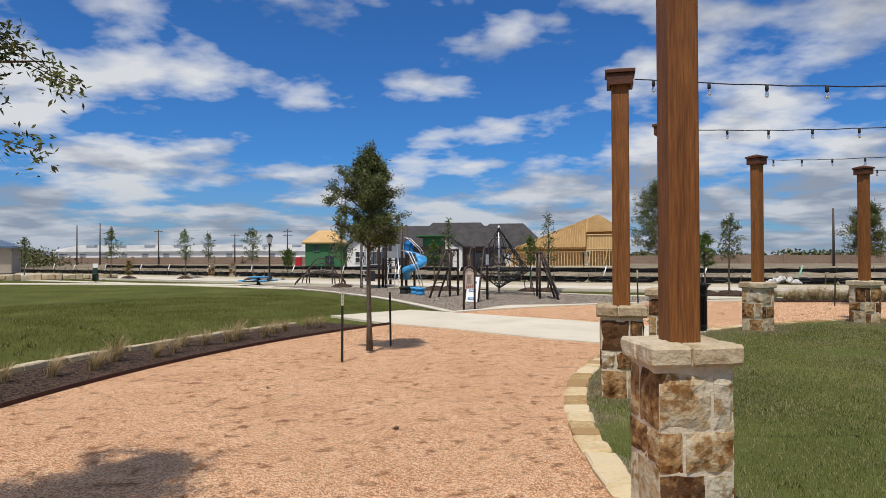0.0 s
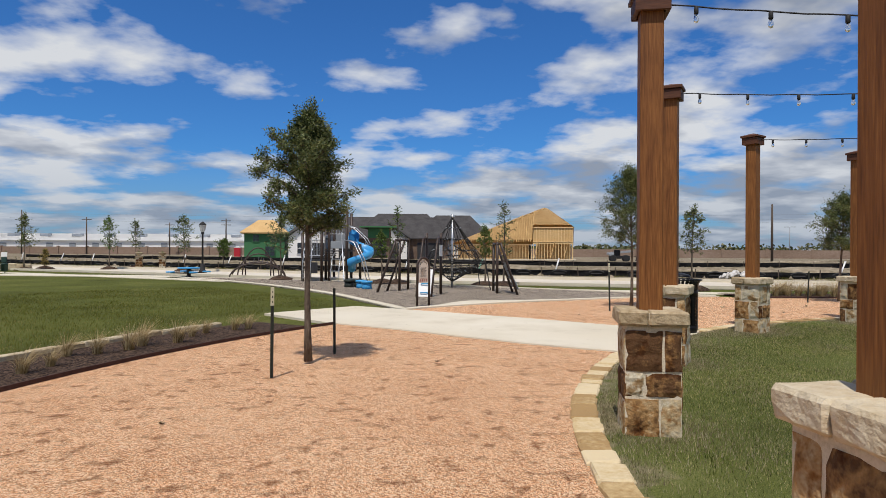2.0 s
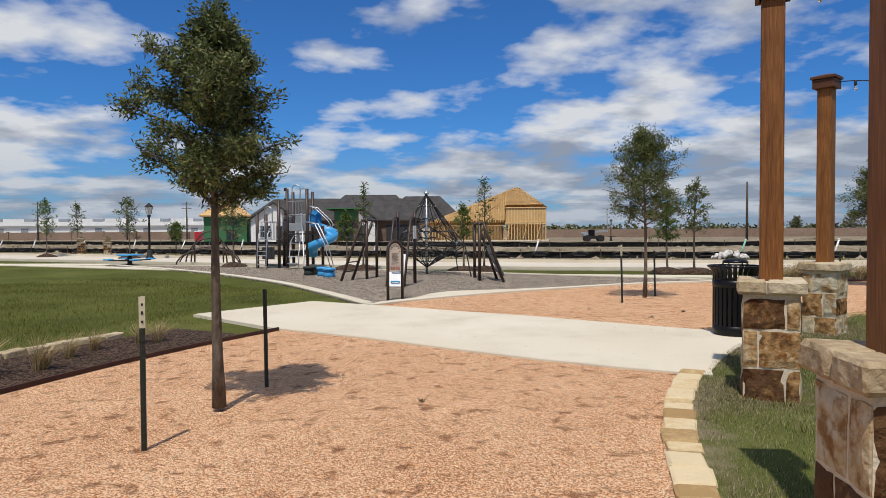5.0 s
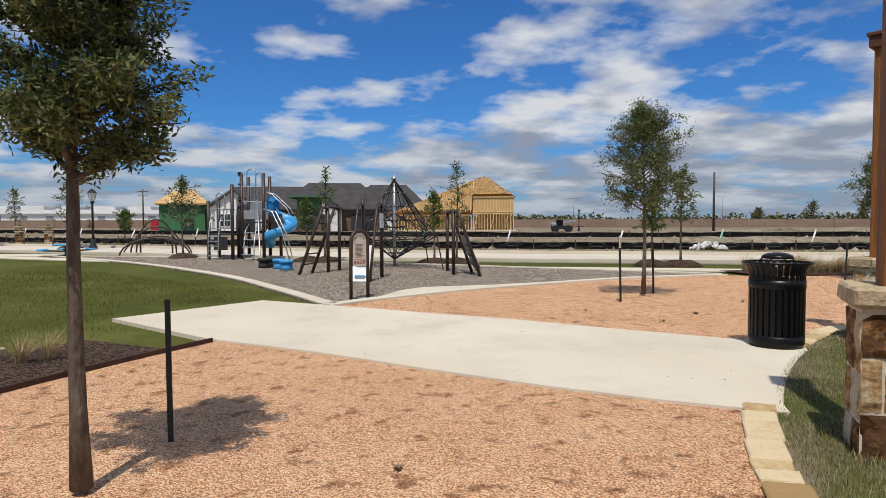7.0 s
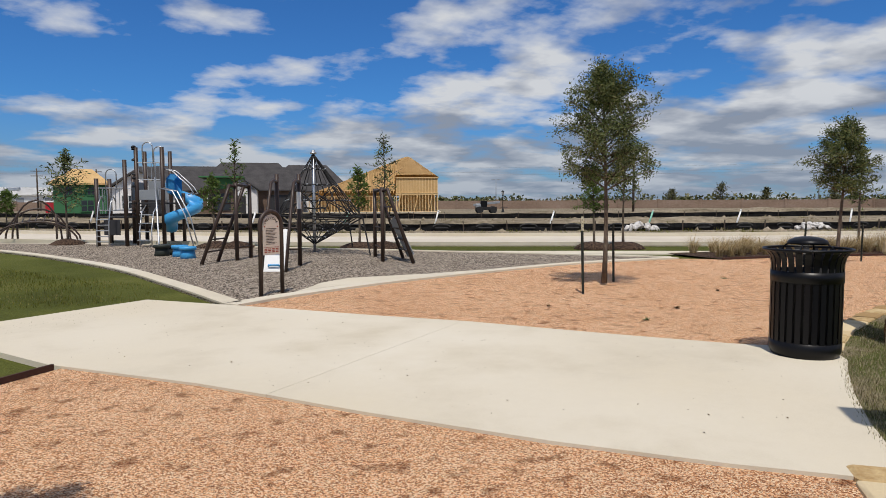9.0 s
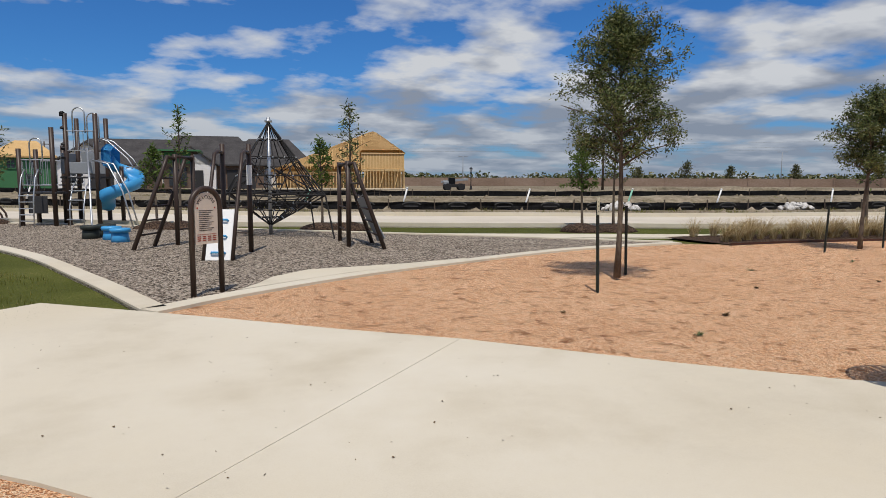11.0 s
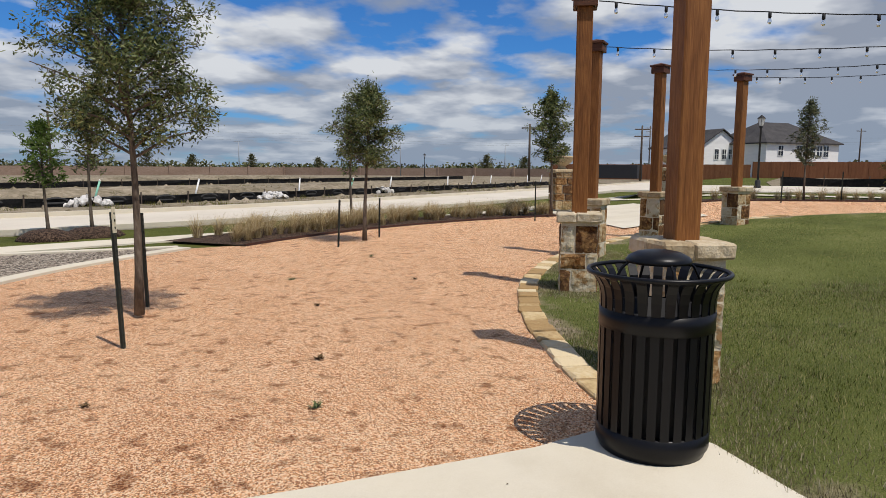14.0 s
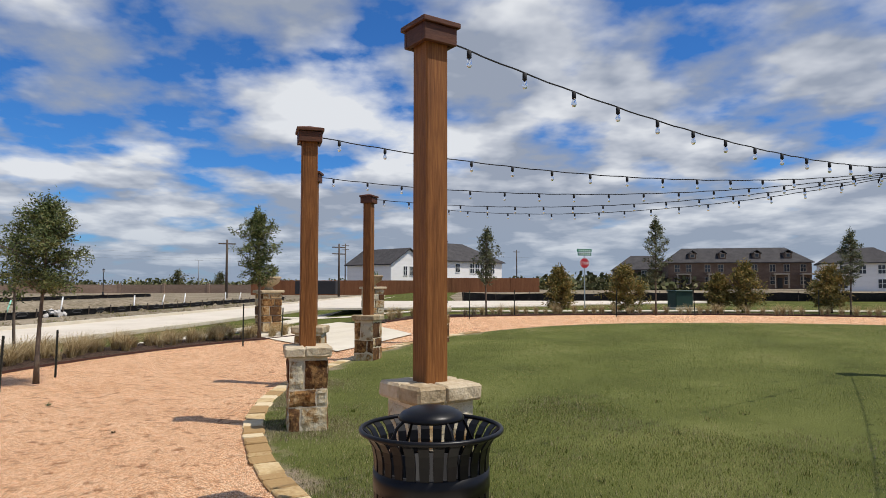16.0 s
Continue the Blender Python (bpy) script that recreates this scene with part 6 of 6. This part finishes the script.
def lamp_post(m, h):
    th = empty("street_lamp", m, "black cast street lamp with a lantern head", "street lamp", "street lamps")
    part("base", lathe([(0.2, -0.05), (0.2, 0.12), (0.15, 0.16), (0.15, 0.42), (0.09, 0.5)], 12), M_BLACK_MATT, th, smooth=True)
    part("pole", lathe([(0.06, 0.45), (0.05, h - 0.75), (0.1, h - 0.72), (0.1, h - 0.66), (0.05, h - 0.6)], 12), M_BLACK_MATT, th, smooth=True)
    lan = part("lantern", lathe([(0.07, h - 0.62), (0.12, h - 0.56), (0.19, h - 0.22), (0.19, h - 0.2)], 8), M_GLOBE, th, "pale glass lantern")
    part("lantern_cap", lathe([(0.22, h - 0.21), (0.21, h - 0.17), (0.08, h - 0.05), (0.02, h)], 8), M_BLACK_MATT, lan)
    for k in range(4):
        a = math.pi / 2 * k
        part("lantern_bar", rod((0.12 * math.cos(a), 0.12 * math.sin(a), h - 0.58), (0.195 * math.cos(a), 0.195 * math.sin(a), h - 0.2), 0.012, 4), M_BLACK_MATT, lan)
    return th


M_GLOBE = plain("frosted_glass", (0.45, 0.46, 0.46), rough=0.3, var=0.05)
for lx, ly, lz, h in ((-8.7, 42.0, 0, 3.0), (45.5, 10.6, 0.4, 4.2), (110.5, 62.2, 0, 4.2), (37.5, 87.8, 0, 2.9)):
    lamp_post(pose(lx, ly, lz), h)


def utility_pole(m, h, arms):
    th = empty("utility_pole", m, "weathered wooden utility pole", "pole", "utility poles")
    part("pole", lathe([(0.17, -0.2), (0.14, h * 0.6), (0.11, h)], 8), M_POLE, th, smooth=True)
    for k in range(arms):
        part("crossarm", box(0, 0, h - 0.5 - k * 0.9, 2.0, 0.12, 0.14), M_POLE, th)
    return th


for k, (ux, uy, h, arms) in enumerate(((82.5, 34.9, 7.0, 1), (93, 22.8, 7.2, 2), (50.4, 77.4, 7.2, 0), (-78, 152, 9, 0), (-59.4, 151.5, 8, 1), (-30, 150.7, 8, 2), (-72.8, 152, 9.5, 0), (-42, 151, 7, 1), (-20, 151, 8, 1), (170, 30, 12, 2), (175, 5, 11, 1), (160, -12, 10, 1))):
    utility_pole(pose(ux, uy, 0, 0, 0, -60 if ux > 40 else 0), h, arms)


def light_pole(m, h):
    th = empty("light_pole", m, "tall slim grey roadway light pole", "light pole", "roadway light poles")
    part("pole", lathe([(0.12, -0.1), (0.07, h)], 8), M_GREY_COAT, th, smooth=True)
    for s in (-1, 1):
        part("lamp_head", box(s * 0.6, 0, h + 0.05, 0.9, 0.25, 0.1, 0.02), M_GREY_COAT, th)
    return th


for lx, ly, h in ((59.6, 140.5, 6.2), (87.3, 128, 6.4), (120, 112, 7.2), (128, 76, 6.8), (150, 60, 7)):
    light_pole(pose(lx, ly, 0, 0, 0, -30), h)
cab = empty("power_line", pose(-130, 260, 0), "thin dark overhead power cables", "cable")
for dz in (11.5, 12.4, 14):
    part("cable", tube(bmesh.new(), [(0, 0, dz), (150, -10, dz - 0.8), (280, -60, dz - 0.4), (380, -170, dz - 1), (430, -300, dz)], 0.025, 4), M_GREY_COAT, cab)


def stop_sign(m):
    th = empty("stop_sign", m, "red octagonal STOP sign under two green street name signs", "street sign")
    part("pole", rod((0, 0.03, -0.5), (0, 0.03, 2.75), 0.03, 8), M_GALV, th)

    def octagon(r, y0, y1):
        bm = bmesh.new()
        a = [[bm.verts.new((r * math.cos(math.pi / 8 + math.pi / 4 * k), y, 2.05 + r * math.sin(math.pi / 8 + math.pi / 4 * k))) for k in range(8)] for y in (y0, y1)]
        bm.faces.new(a[0]), bm.faces.new(a[1][::-1])
        for k in range(8):
            bm.faces.new((a[0][k], a[1][k], a[1][(k + 1) % 8], a[0][(k + 1) % 8]))
        bmesh.ops.recalc_face_normals(bm, faces=bm.faces[:])
        return bm

    plate = part("plate", octagon(0.29, -0.005, 0.0), M_WHITE, th, "white border")
    face = part("face", octagon(0.27, -0.009, -0.006), M_RED, plate, "red octagon")
    letters("STOP", 0.21, M_WHITE, plate, Matrix.Translation((0, -0.011, 1.975)) @ Matrix.Rotation(math.pi / 2, 4, "X"))
    for z, w, rz in ((2.53, 0.8, 0), (2.72, 0.95, 8)):
        n = part("name_plate", box(0, 0, z, w, 0.01, 0.16, 0.003, pose(0, 0, 0, 0, 0, rz)), M_GREENSIGN, th, "green street name sign")
        for k in range(6):
            part("text_bar", box(-w * 0.36 + k * w * 0.145, -0.007, z, w * 0.09, 0.004, 0.075, 0, pose(0, 0, 0, 0, 0, rz)), M_WHITE, n)
    return th


stop_sign(pose(37.6, 3.55, 0.4, 0, 0, -75) @ Matrix.Translation((0, 0, 0.3)))


def urn_pier(m):
    th = empty("entrance_pier", m, "square sandstone entrance pier with a stone urn", "pier", "entrance piers")
    part("core", box(0, 0, 0.6, 0.6, 0.6, 1.3), M_MORTAR, th)
    rnd = random.Random(31)
    z = -0.02
    for h in (0.3, 0.22, 0.3, 0.24, 0.18):
        for side in range(4):
            cut = rnd.choice((0.24, 0.33, 0.4))
            x = -0.33
            for w in (cut, 0.66 - cut):
                part("stone", rough_stone(w - 0.03, 0.08, h - 0.025, rnd.random(), 0.012, 0.008), M_STONE, th, m=pose(0, 0, z + h / 2, 0, 0, 90 * side) @ Matrix.Translation((x + w / 2, -0.3, 0)))
                x += w
        z += h
    part("cap_stone", rough_stone(0.8, 0.8, 0.1, 5, 0.02, 0.008), M_STONE_PALE, th, m=Matrix.Translation((0, 0, 1.28)))
    part("urn", lathe([(0.18, 1.33), (0.12, 1.4), (0.13, 1.44), (0.3, 1.54), (0.36, 1.62), (0.37, 1.7), (0.41, 1.72), (0.41, 1.77), (0.34, 1.78), (0.3, 1.7)], 20), M_STONE_PALE, th, "pale cast stone urn", smooth=True)
    pl = bmesh.new()
    for k in range(60):
        a, r = rnd.uniform(0, 6.28), rnd.uniform(0, 0.2)
        p = Vector((r * math.cos(a), r * math.sin(a), 1.7))
        q = p + Vector((rnd.gauss(0, 0.09), rnd.gauss(0, 0.09), rnd.uniform(0.12, 0.3)))
        s = Vector((rnd.gauss(0, 1), rnd.gauss(0, 1), 0)).normalized() * 0.02
        pl.faces.new([pl.verts.new(c) for c in (p - s, p + s, q)])
    part("plants", pl, M_LIGHT_LEAF, th, "small green plants")
    return th


urn_pier(pose(25.3, 17.4, 0.1, 0, 0, 35))
urn_pier(pose(29.4, 14.2, 0.2, 0, 0, 35))
for ux, uy in ((-14.6, 49.0), (-13.0, 48.8)):
    urn_pier(pose(ux, uy, 0, 0, 0, 10) @ Matrix.Scale(0.62, 4))

# street trees on the verge, each in a mound of mulch
VERGE = "slender young street tree with sparse leaves in a mulch mound"
verge = [(11.9, 24.6, 2.4, 1.1, 0.52, M_LIGHT_LEAF, 2600, 0.085), (12.75, 24.4, 3.1, 1.4, 0.6, M_OAK, 1300, 0.10), (2.2, 28.7, 3.3, 1.1, 0.45, M_LIGHT_LEAF, 420, 0.10),
         (6.3, 27.0, 3.35, 1.0, 0.5, M_OAK, 700, 0.09), (5.6, 27.2, 2.4, 1.2, 0.4, M_LIGHT_LEAF, 900, 0.10), (1.6, 29.0, 2.2, 1.1, 0.4, M_LIGHT_LEAF, 900, 0.1), (-2.9, 32.4, 3.1, 1.3, 0.7, M_OAK, 900, 0.12),
         (18.05, 21.3, 2.9, 1.3, 0.45, M_OAK, 800, 0.10), (-20.4, 45.7, 3.6, 1.4, 0.7, M_OAK, 800, 0.14), (-15.9, 47.2, 3.5, 1.4, 0.7, M_LIGHT_LEAF, 800, 0.14),
         (-14.9, 49.2, 3.4, 1.5, 0.6, M_OAK, 500, 0.14), (-10.1, 43.3, 3.45, 1.3, 0.75, M_OAK, 900, 0.14), (-9.3, 50.6, 2.1, 0.9, 0.65, M_LIGHT_LEAF, 1200, 0.16), (-20.1, 47.7, 1.3, 0.2, 0.35, M_CONIFER, 700, 0.12),
         (-30, 52, 3.2, 1.3, 0.7, M_OAK, 700, 0.15), (-33, 46, 1.5, 0.2, 0.6, M_CONIFER, 900, 0.14)]
for k, (tx, ty, h, cb, r, lm, n, lf) in enumerate(verge):
    tree("street_tree", pose(tx, ty, 0), h, cb, r, n, lf, 0.035, lm, 60 + k, VERGE, full=0.5, top=0.05, swell=1.15, group="street trees on the verge")
    bm = lathe([(0.62, -0.04), (0.54, 0.05), (0.36, 0.14), (0.15, 0.19), (0.02, 0.2)], 18)
    for v in bm.verts:
        v.co += Vector((0, 0, 0.04 * noise.noise(v.co * 3 + Vector((k, 0, 0)))))
    ob = structure("mulch_mound", bm, M_BARK_MULCH, "dark mound of bark mulch", True)
    ob.matrix_basis = pose(tx, ty, -0.01)
CONI = "bushy bronze-green conifer shrub in the planting bed"
for k, (sx, sy, h, r) in enumerate(((30.75, 6.4, 2.1, 0.75), (30.9, 3.5, 2.15, 0.95), (31.1, -1.8, 2.3, 0.9), (29.9, -4.8, 2.1, 1.0), (31.6, -0.8, 1.8, 0.6), (30, -11, 2.2, 0.9))):
    tree("conifer_shrub", pose(sx, sy, 0.42), h * 0.88, 0.12, r * 1.1, 5200, 0.13, 0.04, M_CONIFER, 90 + k, CONI, top=0.3, swell=0.95, group="conifer shrubs")


def utility_box(m):
    th = empty("utility_box", m, "dark green metal utility cabinet on a pad", "utility box")
    part("cabinet", box(0, 0, 0.42, 0.95, 0.8, 0.84, 0.03), M_GREENBOX, th)
    part("lid", box(0, -0.02, 0.87, 1.02, 0.88, 0.08, 0.02), M_GREENBOX, th)
    part("pad", box(0, 0, 0.0, 1.2, 1.1, 0.1), M_CONCRETE, th)
    return th


M_GREENBOX = plain("dark_green_paint", (0.012, 0.04, 0.03), rough=0.6)
utility_box(pose(36.0, -0.9, 0.42, 0, 0, -80))


def waste_station(m):
    th = empty("dog_waste_station", m, "dark green post with bin and white notice", "waste station")
    part("post", rod((0, 0.05, -0.1), (0, 0.05, 1.15), 0.03, 8), M_GREENBOX, th)
    part("bin", lathe([(0.17, 0.1), (0.18, 0.5), (0.19, 0.52), (0.02, 0.56)], 14), M_GREENBOX, th, smooth=True)
    part("dispenser", box(0, -0.02, 0.72, 0.26, 0.1, 0.3, 0.01), M_GREENBOX, th)
    part("notice", box(0, -0.02, 1.02, 0.3, 0.02, 0.25), M_WHITE, th, "white notice plate")
    return th


waste_station(pose(-18.8, 40.3, 0))


def telehandler(m):
    th = empty("telehandler", m, "parked yellow and black construction telehandler", "machine")
    part("chassis", box(0, 0, 0.75, 3.2, 1.5, 0.5, 0.05), M_BLACK_MATT, th)
    part("cab", box(-0.4, -0.35, 1.45, 1.0, 0.8, 1.0, 0.06), M_BLACK, th)
    part("boom", box(0.3, 0.35, 1.5, 4.2, 0.3, 0.35, 0.03, pose(0, 0, 0, 0, -6, 0)), M_GREY_COAT, th)
    part("engine_cover", box(-1.2, 0, 1.15, 0.9, 1.4, 0.5, 0.06), M_GREY_COAT, th)
    for x in (-1.05, 1.05):
        for y in (-0.85, 0.85):
            w = part("wheel", lathe([(0.3, -0.16), (0.5, -0.16), (0.55, -0.1), (0.55, 0.1), (0.5, 0.16), (0.3, 0.16)], 18), M_BLACK_MATT, th, m=Matrix.Translation((x, y, 0.55)) @ pose(0, 0, 0, 90))
            part("rim", lathe([(0.05, -0.1), (0.3, -0.12), (0.3, 0.12), (0.05, 0.1)], 14), M_KERB, w)
    part("forks", box(2.9, 0.35, 0.85, 1.0, 0.9, 0.08), M_BLACK_MATT, th)
    return th


telehandler(pose(33.5, 84, -0.05, 0, 0, -15) @ Matrix.Scale(0.8, 4))
loo = empty("portable_toilet", pose(-21.6, 120, -0.5), "red portable toilet with a white roof", "toilet")
part("body", box(0, 0, 1.05, 1.1, 1.1, 2.0, 0.03), M_RED, loo)
part("roof", box(0, 0, 2.12, 1.16, 1.16, 0.16, 0.06), M_WHITE, loo)
part("door", box(0, -0.56, 1.05, 0.75, 0.04, 1.85, 0.01), M_RED, loo)
dump = empty("dumpster", pose(99, 26.5, 0.2, 0, 0, 80), "dark open-top waste container", "dumpster")
part("body", box(0, 0, 1.0, 6, 2.3, 1.9, 0.04), M_DECK, dump)
for k in range(8):
    part("rib", box(-2.6 + 0.74 * k, -1.18, 1.0, 0.1, 0.08, 1.8), M_DECK, dump)
wall_low = structure("garden_wall", box(-32, 45, 0.1, 0.2, 0.2, 0.2), M_STONE_PALE, "low curved wall of pale stone blocks")
curve = resample(smooth_line([(-48, 47), (-38, 46.5), (-33, 44.5), (-28, 44.2), (-20, 46)]), 0.42)
for k, p in enumerate(curve[:-1]):
    q = curve[k + 1]
    turn = math.degrees(math.atan2(q[1] - p[1], q[0] - p[0]))
    part("stone", rough_stone(0.41, 0.3, 0.3 + 0.06 * (k * 7 % 3), k, 0.04, 0.025), M_STONE_PALE, wall_low, m=pose((p[0] + q[0]) / 2, (p[1] + q[1]) / 2, 0.2, 0, 0, turn))

# woods along the horizon
rnd = random.Random(77)
verts, faces = [], []


def leafy(cx, cy, w, h, n, s):
    for i in range(n):
        a, b, c = rnd.gauss(0, 0.36), rnd.gauss(0, 0.36), rnd.random()
        p = Vector((cx + a * w, cy + b * w, 0.08 * h + h * c * (1 - 0.6 * min(1, abs(a) * 1.3))))
        u = Vector((rnd.gauss(0, 1), rnd.gauss(0, 1), rnd.gauss(0, 1))).normalized() * s
        v = u.cross(Vector((rnd.gauss(0, 1), rnd.gauss(0, 1), rnd.gauss(0, 1)))).normalized() * s * 0.7
        k = len(verts)
        verts.extend((p - u, p - v, p + u, p + v))
        faces.append((k, k + 1, k + 2, k + 3))


for i in range(300):
    a = radians(rnd.uniform(-30, 135))
    d = rnd.uniform(330, 480)
    leafy(d * math.sin(a), d * math.cos(a), rnd.uniform(8, 22), rnd.uniform(2.6, 5.6), 70, 0.9)
for i in range(40):
    a = radians(rnd.uniform(-36, -30))
    d = rnd.uniform(110, 150)
    leafy(d * math.sin(a), d * math.cos(a), rnd.uniform(5, 9), rnd.uniform(2, 4.2), 420, 0.22)
for i in range(30):
    a = radians(rnd.uniform(96, 108))
    d = rnd.uniform(150, 190)
    leafy(d * math.sin(a), d * math.cos(a), rnd.uniform(6, 12), rnd.uniform(2, 4.5), 120, 0.7)
tagged(new("far_woods", from_lists("far_woods", verts, faces, M_WOODS)), "dark line of trees along the horizon", "woods", "", "stuff")
for k, (tx, ty, h, r) in enumerate(((103, 121, 5.2, 2.2), (112, 118, 4.2, 1.6), (124, 112, 4.5, 1.6), (133, 100, 4.0, 1.5), (96, 128, 4.0, 1.7), (138, 60, 4.5, 2.0), (139, 52, 4.0, 1.6))):
    tree("far_tree", pose(tx, ty, 0), h, 1.2, r, 900, 0.4, 0.12, M_WOODS, 130 + k, "small bare-looking tree behind the wall", group="trees behind the wall")
